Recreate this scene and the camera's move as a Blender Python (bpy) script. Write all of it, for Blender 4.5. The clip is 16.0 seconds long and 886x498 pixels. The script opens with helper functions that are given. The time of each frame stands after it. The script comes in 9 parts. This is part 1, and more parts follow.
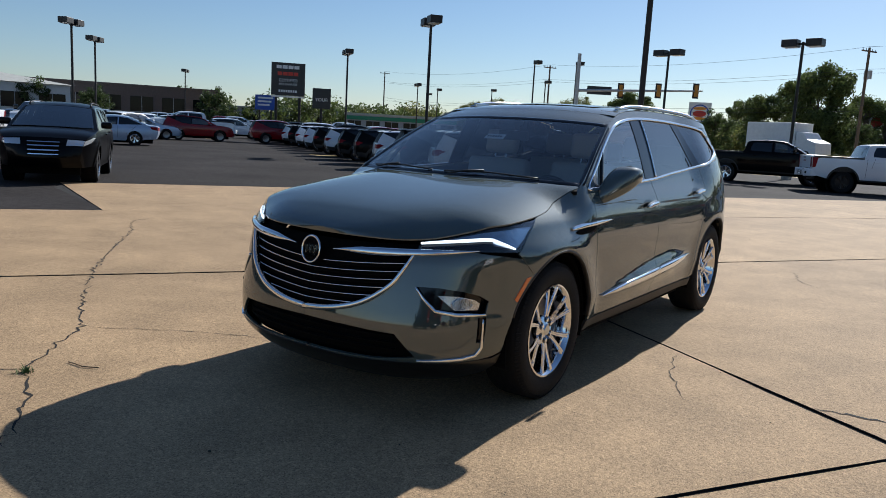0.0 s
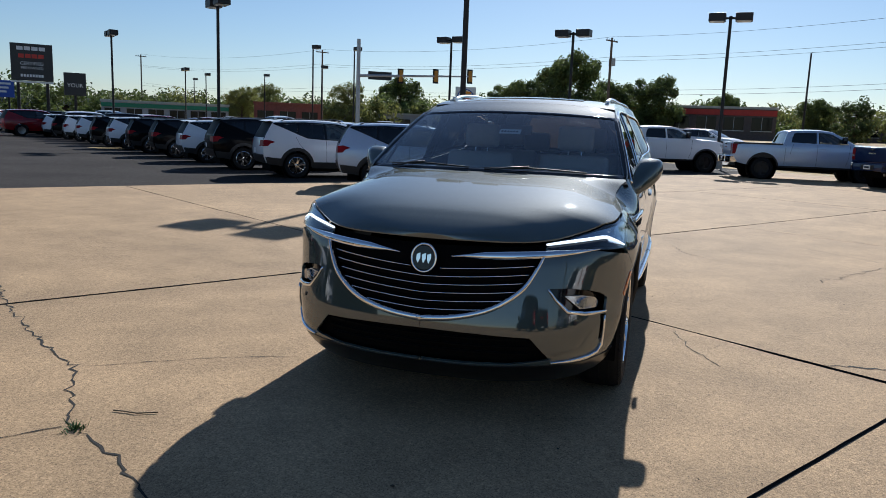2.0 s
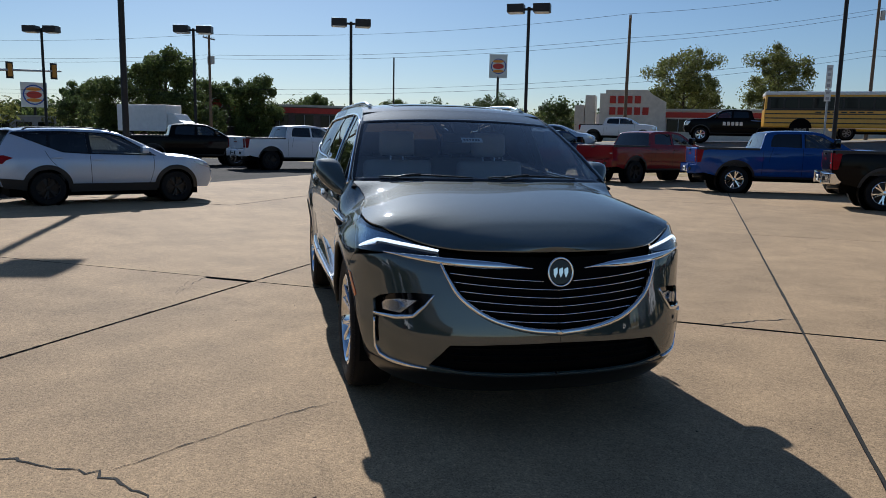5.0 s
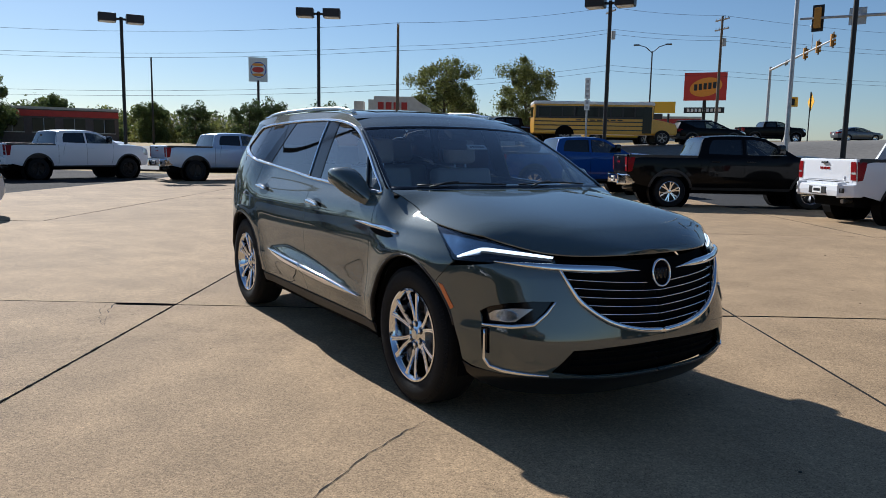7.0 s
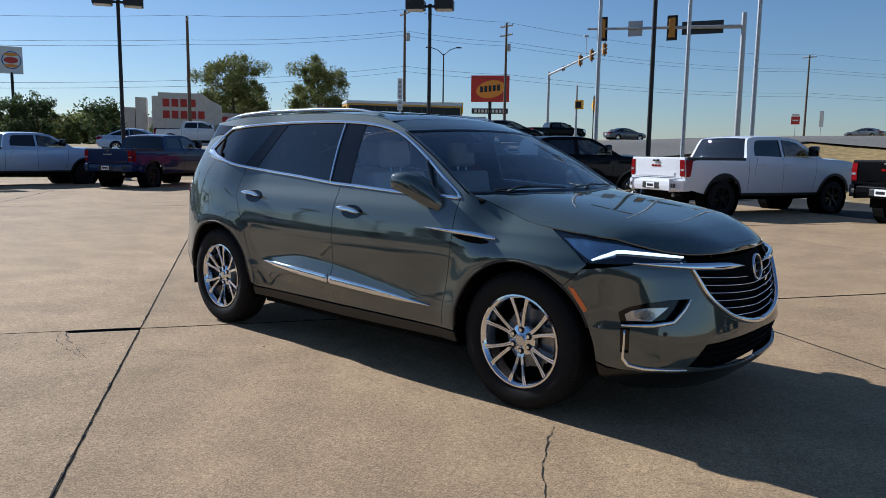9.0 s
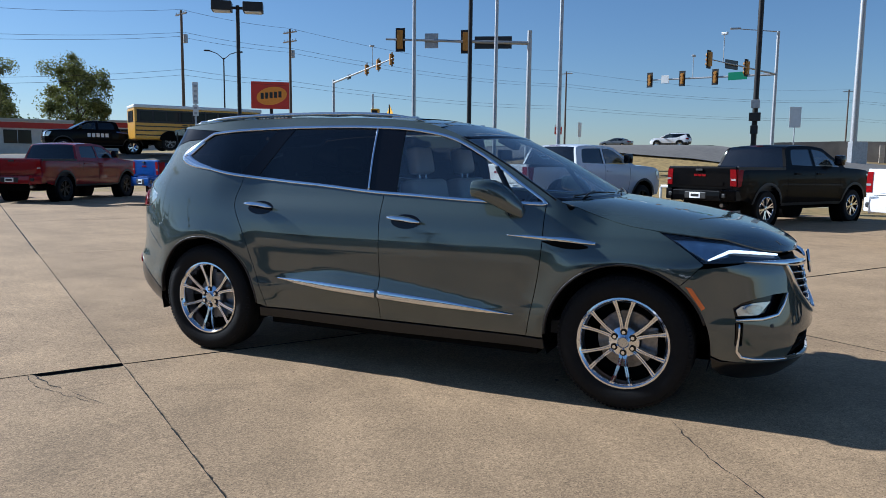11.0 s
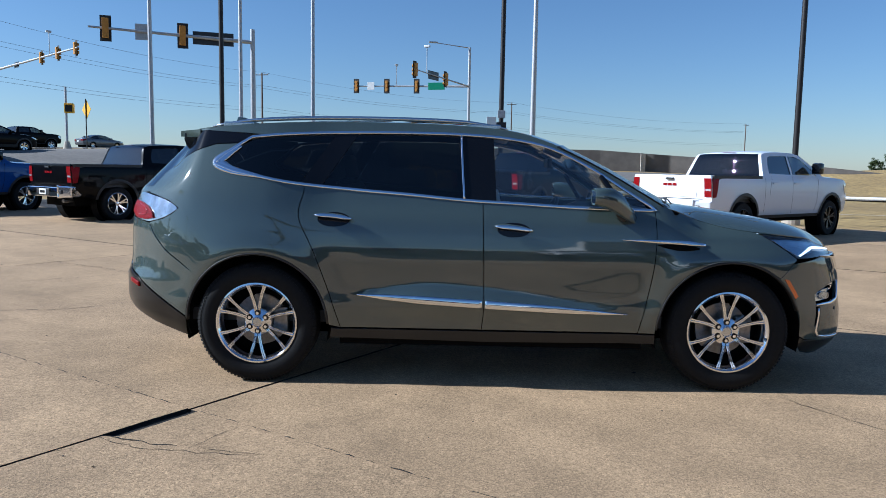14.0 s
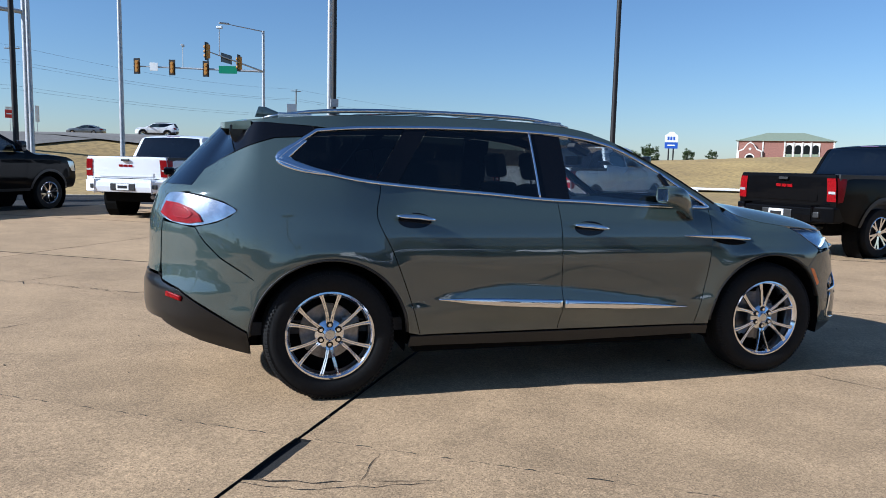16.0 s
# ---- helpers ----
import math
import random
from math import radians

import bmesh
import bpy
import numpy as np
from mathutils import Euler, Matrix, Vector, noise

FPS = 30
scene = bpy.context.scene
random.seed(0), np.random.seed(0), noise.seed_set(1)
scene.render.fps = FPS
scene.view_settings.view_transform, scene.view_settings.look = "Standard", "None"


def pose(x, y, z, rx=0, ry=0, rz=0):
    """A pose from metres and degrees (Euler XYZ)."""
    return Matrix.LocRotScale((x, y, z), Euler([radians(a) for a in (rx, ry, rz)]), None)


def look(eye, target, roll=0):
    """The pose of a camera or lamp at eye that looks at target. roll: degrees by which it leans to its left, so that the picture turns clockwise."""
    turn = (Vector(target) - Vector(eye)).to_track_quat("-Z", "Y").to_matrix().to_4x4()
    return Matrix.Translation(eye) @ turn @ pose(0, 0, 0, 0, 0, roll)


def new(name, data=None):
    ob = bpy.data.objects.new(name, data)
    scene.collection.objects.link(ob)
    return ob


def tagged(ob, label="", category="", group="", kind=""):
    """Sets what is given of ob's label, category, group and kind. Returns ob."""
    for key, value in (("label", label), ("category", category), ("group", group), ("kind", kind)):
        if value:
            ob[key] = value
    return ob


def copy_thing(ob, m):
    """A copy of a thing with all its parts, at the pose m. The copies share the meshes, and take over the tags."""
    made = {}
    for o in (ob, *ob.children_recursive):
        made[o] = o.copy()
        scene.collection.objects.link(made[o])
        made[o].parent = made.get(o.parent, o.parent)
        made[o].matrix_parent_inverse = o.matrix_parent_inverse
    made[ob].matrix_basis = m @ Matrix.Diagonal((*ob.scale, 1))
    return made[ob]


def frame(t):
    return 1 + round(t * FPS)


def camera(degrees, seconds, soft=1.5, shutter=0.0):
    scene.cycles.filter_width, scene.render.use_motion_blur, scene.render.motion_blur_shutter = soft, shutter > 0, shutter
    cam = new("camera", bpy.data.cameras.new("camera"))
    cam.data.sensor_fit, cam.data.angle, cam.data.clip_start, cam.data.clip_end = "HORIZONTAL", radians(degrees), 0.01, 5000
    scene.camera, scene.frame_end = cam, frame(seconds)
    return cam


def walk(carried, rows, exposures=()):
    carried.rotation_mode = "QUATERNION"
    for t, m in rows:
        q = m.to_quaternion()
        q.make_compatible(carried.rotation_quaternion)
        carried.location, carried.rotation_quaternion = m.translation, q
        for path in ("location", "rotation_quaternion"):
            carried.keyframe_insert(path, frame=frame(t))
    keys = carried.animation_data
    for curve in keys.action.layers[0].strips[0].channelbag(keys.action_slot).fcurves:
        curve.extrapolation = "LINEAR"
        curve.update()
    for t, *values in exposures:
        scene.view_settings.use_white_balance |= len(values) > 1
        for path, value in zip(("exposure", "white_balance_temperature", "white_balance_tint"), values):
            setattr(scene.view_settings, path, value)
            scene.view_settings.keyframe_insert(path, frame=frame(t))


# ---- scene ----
cam = camera(61.7, 16.0, 0.75)
PATH = [
    (0, (5.25, 2.742, 1.464), (3.624, 1.619, 1.155), 3.2),
    (0.5, (5.445, 2.371, 1.453), (3.745, 1.364, 1.145), 3.0),
    (1, (5.642, 1.983, 1.463), (3.873, 1.105, 1.147), 2.6),
    (1.5, (5.762, 1.571, 1.466), (3.93, 0.835, 1.145), 2.3),
    (2, (5.922, 1.153, 1.462), (4.035, 0.572, 1.142), 2.2),
    (2.5, (6.002, 0.739, 1.458), (4.071, 0.323, 1.145), 2.2),
    (3, (6.049, 0.321, 1.457), (4.087, 0.081, 1.151), 2.1),
    (3.5, (6.093, -0.12, 1.466), (4.118, -0.177, 1.159), 1.9),
    (4, (6.027, -0.548, 1.472), (4.055, -0.424, 1.166), 1.6),
    (4.5, (5.972, -0.994, 1.464), (4.017, -0.696, 1.164), 1.4),
    (5, (5.844, -1.407, 1.461), (3.921, -0.942, 1.169), 1.2),
    (5.2, (5.777, -1.571, 1.48), (3.871, -1.04, 1.188), 1.2),
    (7.3, (4.964, -3.168, 1.435), (3.326, -2.051, 1.173), 1.0),
    (7.5, (4.85, -3.299, 1.432), (3.244, -2.136, 1.172), 1.0),
    (8, (4.566, -3.65, 1.428), (3.049, -2.373, 1.168), 1.0),
    (8.5, (4.27, -3.985, 1.438), (2.848, -2.604, 1.177), 0.9),
    (9, (3.932, -4.257, 1.444), (2.608, -2.781, 1.184), 0.8),
    (9.2, (3.792, -4.374, 1.434), (2.508, -2.863, 1.175), 0.6),
    (11.3, (2.105, -5.256, 1.413), (1.348, -3.42, 1.182), 0.7),
    (11.5, (1.954, -5.32, 1.418), (1.244, -3.465, 1.186), 0.7),
    (12, (1.517, -5.482, 1.42), (0.942, -3.58, 1.194), 0.8),
    (12.5, (1.083, -5.546, 1.429), (0.641, -3.608, 1.209), 0.9),
    (13, (0.652, -5.66, 1.42), (0.341, -3.696, 1.211), 0.8),
    (13.5, (0.204, -5.7, 1.416), (0.031, -3.719, 1.206), 0.8),
    (14, (-0.25, -5.701, 1.413), (-0.28, -3.713, 1.2), 1.0),
    (14.5, (-0.723, -5.674, 1.42), (-0.606, -3.69, 1.202), 1.1),
    (15, (-1.177, -5.554, 1.43), (-0.915, -3.584, 1.206), 1.2),
    (15.5, (-1.649, -5.465, 1.433), (-1.244, -3.519, 1.205), 1.3),
    (16, (-2.095, -5.281, 1.435), (-1.547, -3.371, 1.203), 1.4),
]
# the camera opens up as it turns away from the sun
EXPOSURES = [(0, 0.46, 5840, 10), (2.5, 0.37, 5720, 10), (5, 0.15, 5680, 10), (7.5, 0.41, 5600, 10), (9, 0.35, 5380, 10), (12, 0.53, 5130, 9), (14, 0.65, 5080, 9), (16, 0.74, 5190, 10)]
walk(cam, [(t, look(eye, target, roll)) for t, eye, target, roll in PATH], EXPOSURES)

# ---- daylight ----
SUN_EL, SUN_AZ = 31.5, -92.0
world = bpy.data.worlds.new("world")
scene.world = world
world.use_nodes = True
wt = world.node_tree
sky = wt.nodes.new("ShaderNodeTexSky")
sky.sky_type, sky.sun_disc = "NISHITA", False
sky.sun_elevation, sky.sun_rotation = radians(SUN_EL), radians(SUN_AZ)
sky.air_density, sky.dust_density, sky.ozone_density = 1.10, 0.40, 3.4
sky.altitude = 600
wt.links.new(sky.outputs[0], wt.nodes["Background"].inputs[0])
wt.nodes["Background"].inputs[1].default_value = 0.060
sun_data = bpy.data.lights.new("sun", "SUN")
sun_data.energy, sun_data.angle, sun_data.color = 5.0, radians(0.53), (1.0, 0.93, 0.82)
sun = new("sun", sun_data)
sa, se = radians(SUN_AZ), radians(SUN_EL)
sun.matrix_world = look((math.sin(sa) * math.cos(se) * 50, math.cos(sa) * math.cos(se) * 50, math.sin(se) * 50), (0, 0, 0))

# ---- materials ----
def mat(name, color, rough=0.5, metal=0.0, coat=0.0, noise_scale=0.0, vary=0.0, bump=0.0, bump_scale=200.0, spec=0.5, emit=None, strength=0.0,
        vary2=0.0, scale2=1.0, rough_vary=0.0, tint2=None):
    """A principled material whose colour varies at two scales, with fine relief."""
    m = bpy.data.materials.new(name)
    m.use_nodes = True
    nt = m.node_tree
    b = nt.nodes["Principled BSDF"]
    b.inputs["Base Color"].default_value = (*color, 1)
    b.inputs["Roughness"].default_value = rough
    b.inputs["Metallic"].default_value = metal
    b.inputs["Coat Weight"].default_value = coat
    b.inputs["Coat Roughness"].default_value = 0.03
    b.inputs["Specular IOR Level"].default_value = spec
    if emit:
        b.inputs["Emission Color"].default_value = (*emit, 1)
        b.inputs["Emission Strength"].default_value = strength
    if noise_scale or bump:
        tc = nt.nodes.new("ShaderNodeTexCoord")
    if noise_scale:
        n = nt.nodes.new("ShaderNodeTexNoise")
        n.inputs["Scale"].default_value, n.inputs["Detail"].default_value = noise_scale, 6
        nt.links.new(tc.outputs["Object"], n.inputs["Vector"])
        r = nt.nodes.new("ShaderNodeMapRange")
        r.inputs[1].default_value, r.inputs[2].default_value = 0.3, 0.7
        r.inputs[3].default_value, r.inputs[4].default_value = 1 - vary, 1 + vary
        nt.links.new(n.outputs["Fac"], r.inputs[0])
        n2 = nt.nodes.new("ShaderNodeTexNoise")
        n2.inputs["Scale"].default_value, n2.inputs["Detail"].default_value = scale2, 3
        nt.links.new(tc.outputs["Object"], n2.inputs["Vector"])
        r2 = nt.nodes.new("ShaderNodeMapRange")
        r2.inputs[1].default_value, r2.inputs[2].default_value = 0.3, 0.7
        r2.inputs[3].default_value, r2.inputs[4].default_value = 1 - vary2, 1 + vary2
        nt.links.new(n2.outputs["Fac"], r2.inputs[0])
        mul = nt.nodes.new("ShaderNodeMath")
        mul.operation = "MULTIPLY"
        nt.links.new(r.outputs[0], mul.inputs[0])
        nt.links.new(r2.outputs[0], mul.inputs[1])
        mx = nt.nodes.new("ShaderNodeMix")
        mx.data_type, mx.blend_type = "RGBA", "MULTIPLY"
        mx.inputs[0].default_value = 1
        mx.inputs[6].default_value = (*color, 1)
        if tint2:
            cm = nt.nodes.new("ShaderNodeMix")
            cm.data_type = "RGBA"
            cm.inputs[6].default_value, cm.inputs[7].default_value = (*color, 1), (*tint2, 1)
            nt.links.new(n2.outputs["Fac"], cm.inputs[0])
            nt.links.new(cm.outputs[2], mx.inputs[6])
        nt.links.new(mul.outputs[0], mx.inputs[7])
        nt.links.new(mx.outputs[2], b.inputs["Base Color"])
        if rough_vary:
            rr = nt.nodes.new("ShaderNodeMapRange")
            rr.inputs[1].default_value, rr.inputs[2].default_value = 0.3, 0.7
            rr.inputs[3].default_value, rr.inputs[4].default_value = rough - rough_vary, rough + rough_vary
            nt.links.new(n2.outputs["Fac"], rr.inputs[0])
            nt.links.new(rr.outputs[0], b.inputs["Roughness"])
    if bump:
        bn = nt.nodes.new("ShaderNodeTexNoise")
        bn.inputs["Scale"].default_value, bn.inputs["Detail"].default_value = bump_scale, 4
        nt.links.new(tc.outputs["Object"], bn.inputs["Vector"])
        bp = nt.nodes.new("ShaderNodeBump")
        bp.inputs["Strength"].default_value, bp.inputs["Distance"].default_value = bump, 0.01
        nt.links.new(bn.outputs["Fac"], bp.inputs["Height"])
        nt.links.new(bp.outputs[0], b.inputs["Normal"])
    return m


def paint(name, color, metal=0.6, rough=0.38, flake=0.25, coat=1.0, spec=0.5):
    """Metallic car paint: fine flakes under a clear coat."""
    m = mat(name, color, rough, metal, coat, spec=spec)
    nt = m.node_tree
    b = nt.nodes["Principled BSDF"]
    tc = nt.nodes.new("ShaderNodeTexCoord")
    v = nt.nodes.new("ShaderNodeTexVoronoi")
    v.inputs["Scale"].default_value = 900
    nt.links.new(tc.outputs["Object"], v.inputs["Vector"])
    r = nt.nodes.new("ShaderNodeMapRange")
    r.inputs[3].default_value, r.inputs[4].default_value = 1 - flake, 1 + flake
    nt.links.new(v.outputs["Color"], r.inputs[0])
    mx = nt.nodes.new("ShaderNodeMix")
    mx.data_type, mx.blend_type = "RGBA", "MULTIPLY"
    mx.inputs[0].default_value, mx.inputs[6].default_value = 1, (*color, 1)
    nt.links.new(r.outputs[0], mx.inputs[7])
    nt.links.new(mx.outputs[2], b.inputs["Base Color"])
    n = nt.nodes.new("ShaderNodeTexNoise")
    n.inputs["Scale"].default_value, n.inputs["Detail"].default_value = 260, 2
    nt.links.new(tc.outputs["Object"], n.inputs["Vector"])
    bp = nt.nodes.new("ShaderNodeBump")
    bp.inputs["Strength"].default_value, bp.inputs["Distance"].default_value = 0.006, 0.002
    nt.links.new(n.outputs["Fac"], bp.inputs["Height"])
    nt.links.new(bp.outputs[0], b.inputs["Coat Normal"])
    return m


def glass(name, tint, ior=1.5, rough=0.0, edge=0.9):
    """Thin tinted pane: what lies behind shows through the tint, and the gloss grows towards the edge."""
    m = bpy.data.materials.new(name)
    m.use_nodes = True
    nt = m.node_tree
    nt.nodes.remove(nt.nodes["Principled BSDF"])
    out = nt.nodes["Material Output"]
    t = nt.nodes.new("ShaderNodeBsdfTransparent")
    t.inputs[0].default_value = (*tint, 1)
    g = nt.nodes.new("ShaderNodeBsdfGlossy")
    g.inputs["Roughness"].default_value = rough
    lw = nt.nodes.new("ShaderNodeLayerWeight")
    lw.inputs[0].default_value = 0.5
    pw = nt.nodes.new("ShaderNodeMath")
    pw.operation = "POWER"
    pw.inputs[1].default_value = 2.7
    nt.links.new(lw.outputs["Facing"], pw.inputs[0])
    fr = nt.nodes.new("ShaderNodeMath")
    fr.operation = "MULTIPLY_ADD"
    f0 = 2 * ((ior - 1) / (ior + 1)) ** 2
    fr.inputs[1].default_value, fr.inputs[2].default_value = edge - f0, f0
    nt.links.new(pw.outputs[0], fr.inputs[0])
    mx = nt.nodes.new("ShaderNodeMixShader")
    nt.links.new(fr.outputs[0], mx.inputs[0])
    nt.links.new(t.outputs[0], mx.inputs[1])
    nt.links.new(g.outputs[0], mx.inputs[2])
    nt.links.new(mx.outputs[0], out.inputs[0])
    return m


GREEN = paint("grey_green_paint", (0.047, 0.066, 0.0605), 0.15, 0.6, 0.3, 1.0, 0.03)
GREEN.node_tree.nodes["Principled BSDF"].inputs["Coat IOR"].default_value = 1.95
GLOSS_BLACK = mat("gloss_black", (0.004, 0.004, 0.005), 0.07, spec=0.4)
SATIN_BLACK = mat("satin_black_plastic", (0.012, 0.012, 0.012), 0.5, noise_scale=40, vary=0.15, bump=0.08, bump_scale=700)
# near-zero black: the shade of gaps, recesses and wheel wells is in the colour
DARK = mat("shade_black_plastic", (0.003, 0.003, 0.003), 0.9, spec=0.1, noise_scale=20, vary=0.2)
CHROME = mat("chrome", (0.82, 0.83, 0.85), 0.06, 1.0)
SATIN = mat("satin_aluminium", (0.6, 0.61, 0.62), 0.22, 1.0)
RUBBER = mat("tyre_rubber", (0.007, 0.007, 0.007), 0.75, spec=0.25, noise_scale=60, vary=0.2, bump=0.2, bump_scale=300)
ALLOY = mat("bright_machined_alloy", (0.78, 0.79, 0.81), 0.08, 1.0, noise_scale=90, vary=0.06)
GREY_ALLOY = mat("dark_alloy", (0.05, 0.05, 0.052), 0.35, 0.8)
STEEL = mat("brake_steel", (0.25, 0.24, 0.23), 0.35, 1.0, noise_scale=50, vary=0.2)
WINDSCREEN = glass("clear_windscreen", (0.62, 0.68, 0.71), 1.40, edge=0.75)
SIDE_GLASS = glass("light_tinted_glass", (0.86, 0.90, 0.89), 1.75)
PRIVACY = glass("dark_privacy_glass", (0.075, 0.082, 0.085), 1.38)
REAR_GLASS = glass("dark_rear_glass", (0.025, 0.027, 0.03))
LENS = glass("clear_lens", (0.85, 0.88, 0.9))
TAIL_LENS = glass("clear_tail_lens", (0.97, 0.97, 0.97), 1.12, edge=0.07)
LAMP_CHROME = mat("lamp_reflector", (0.66, 0.67, 0.70), 0.14, 0.95, noise_scale=14, vary=0.25)
HEAD_REFLECT = mat("head_lamp_reflector", (0.62, 0.65, 0.70), 0.16, 1.0, noise_scale=25, vary=0.15)
TAIL_RED = mat("deep_red_lens", (0.20, 0.002, 0.004), 0.35, 0.0, coat=0.1, spec=0.1, noise_scale=60, vary=0.45)
BUMPER_BLACK = mat("glossy_black_bumper", (0.004, 0.004, 0.0045), 0.3, coat=0.4, spec=0.3)
DRL = mat("white_light_guide", (0.9, 0.92, 0.95), 0.25, emit=(0.9, 0.97, 1.0), strength=1.0)
RED_LENS = mat("red_lens", (0.35, 0.006, 0.01), 0.12, coat=1.0)
AMBER = mat("amber_lens", (0.75, 0.16, 0.02), 0.15, coat=1.0)
LEATHER = mat("pale_grey_leather", (0.44, 0.43, 0.41), 0.55, noise_scale=30, vary=0.06, bump=0.1, bump_scale=400)
CABIN = mat("dark_cabin_plastic", (0.035, 0.035, 0.036), 0.6, noise_scale=40, vary=0.15, bump=0.1, bump_scale=600)
LINER = mat("headliner_cloth", (0.45, 0.43, 0.40), 0.9, noise_scale=80, vary=0.05)
PAPER = mat("white_paper", (0.8, 0.8, 0.78), 0.7)

# ---- mesh helpers ----
from mathutils import geometry


def mesh_object(name, verts, faces, material, parent=None, smooth=True, label="", normals=None):
    me = bpy.data.meshes.new(name)
    me.from_pydata([tuple(v) for v in verts], [], [tuple(f) for f in faces])
    me.materials.append(material)
    if smooth:
        me.polygons.foreach_set("use_smooth", [True] * len(me.polygons))
    if normals is not None:
        me.normals_split_custom_set_from_vertices([tuple(n) for n in normals])
    me.update()
    ob = new(name, me)
    if parent:
        ob.parent = parent
    if label:
        ob["label"] = label
    return ob


def part(name, bm, material, parent=None, label="", smooth=False, bevel=0.0, angle=0.6, seg=2):
    """Link a bmesh as one mesh object, its sharp edges bevelled."""
    if bevel:
        bm.normal_update()
        sharp = [e for e in bm.edges if len(e.link_faces) == 2 and e.calc_face_angle(0) > angle]
        bmesh.ops.bevel(bm, geom=sharp, offset=bevel, segments=seg, affect="EDGES", profile=0.6, clamp_overlap=True)
    bmesh.ops.recalc_face_normals(bm, faces=bm.faces)
    me = bpy.data.meshes.new(name)
    bm.to_mesh(me)
    bm.free()
    me.materials.append(material)
    if smooth:
        me.polygons.foreach_set("use_smooth", [True] * len(me.polygons))
        me.set_sharp_from_angle(angle=0.7)
    ob = new(name, me)
    if parent:
        ob.parent = parent
    if label:
        ob["label"] = label
    return ob


def box(bm, x0, x1, y0, y1, z0, z1, m=None):
    vs = [Vector((x, y, z)) for z in (z0, z1) for y in (y0, y1) for x in (x0, x1)]
    if m is not None:
        vs = [m @ v for v in vs]
    v = [bm.verts.new(c) for c in vs]
    for f in ((0, 2, 3, 1), (4, 5, 7, 6), (0, 1, 5, 4), (2, 6, 7, 3), (0, 4, 6, 2), (1, 3, 7, 5)):
        bm.faces.new([v[i] for i in f])
    return bm


def cyl(bm, a, b, r0, r1=None, n=12):
    """A round bar from a to b."""
    a, b = Vector(a), Vector(b)
    r1 = r0 if r1 is None else r1
    q = (b - a).to_track_quat("Z", "Y")
    lo, hi = [], []
    for i in range(n):
        d = q @ Vector((math.cos(2 * math.pi * i / n), math.sin(2 * math.pi * i / n), 0))
        lo.append(bm.verts.new(a + d * r0))
        hi.append(bm.verts.new(b + d * r1))
    for i in range(n):
        bm.faces.new((lo[i], lo[(i + 1) % n], hi[(i + 1) % n], hi[i]))
    bm.faces.new(lo[::-1])
    bm.faces.new(hi)
    return bm


def extrude_xz(bm, outline, y0, y1, m=None):
    """A flat outline in x and z, given thickness from y0 to y1."""
    a = [bm.verts.new((m @ Vector((x, y0, z))) if m else (x, y0, z)) for x, z in outline]
    b = [bm.verts.new((m @ Vector((x, y1, z))) if m else (x, y1, z)) for x, z in outline]
    n = len(outline)
    for i in range(n):
        bm.faces.new((a[i], a[(i + 1) % n], b[(i + 1) % n], b[i]))
    bm.faces.new(a[::-1])
    bm.faces.new(b)
    return bm


def turned(bm, profile, n=48, closed=False):
    """A shape turned about the y axis from (radius, y) pairs."""
    rings = [[bm.verts.new((r * math.cos(2 * math.pi * i / n), y, r * math.sin(2 * math.pi * i / n))) for i in range(n)] for r, y in profile]
    if closed:
        rings.append(rings[0])
    for a, b in zip(rings, rings[1:]):
        for i in range(n):
            bm.faces.new((a[i], a[(i + 1) % n], b[(i + 1) % n], b[i]))
    return bm


def thing(name, label, category, group="", kind="", at=None):
    ob = new(name)
    ob.empty_display_size = 0.1
    if at is not None:
        ob.matrix_world = at
    return tagged(ob, label, category, group, kind)


def smoothstep(a, b, x):
    t = np.clip((np.asarray(x, float) - a) / (b - a), 0, 1)
    return t * t * (3 - 2 * t)


def spline(points, per=8, closed=False):
    """Catmull-Rom through the points."""
    p = [np.array(q, float) for q in points]
    out = []
    n = len(p)
    for i in range(n if closed else n - 1):
        p1, p2 = p[i], p[(i + 1) % n]
        p0 = p[i - 1] if (i or closed) else 2 * p1 - p2
        p3 = p[(i + 2) % n] if (i + 2 < n or closed) else 2 * p2 - p1
        for k in range(per):
            t = k / per
            out.append(0.5 * (2 * p1 + (p2 - p0) * t + (2 * p0 - 5 * p1 + 4 * p2 - p3) * t * t + (3 * p1 - p0 - 3 * p2 + p3) * t ** 3))
    if not closed:
        out.append(p[-1])
    return [tuple(q) for q in out]

# ---- terrain, lot, slabs, roads ----
GRASS = mat("dry_grass", (0.345, 0.225, 0.080), 0.95, noise_scale=3.0, vary=0.35, vary2=0.25, scale2=0.12, bump=0.6, bump_scale=25, tint2=(0.27, 0.19, 0.062))
ASPHALT = mat("worn_asphalt", (0.036, 0.032, 0.030), 0.92, spec=0.08, noise_scale=8, vary=0.22, vary2=0.25, scale2=0.35, bump=0.5, bump_scale=160)
ROAD = mat("grey_road", (0.16, 0.145, 0.125), 0.9, noise_scale=4, vary=0.15, vary2=0.15, scale2=0.2, bump=0.3, bump_scale=120)
KERB = mat("kerb_concrete", (0.42, 0.37, 0.30), 0.9, noise_scale=6, vary=0.15, bump=0.3, bump_scale=90)
# filler and dirt, with the shade of the narrow joints painted into the colour
FILLER = mat("shaded_joint_filler", (0.008, 0.007, 0.006), 0.95, noise_scale=30, vary=0.4, bump=0.5, bump_scale=200)
# dirt in the cracks, painted blacker than dirt for the shade of their depth
CRACK = mat("shaded_dirt_crack", (0.010, 0.008, 0.006), 0.95, noise_scale=30, vary=0.4)


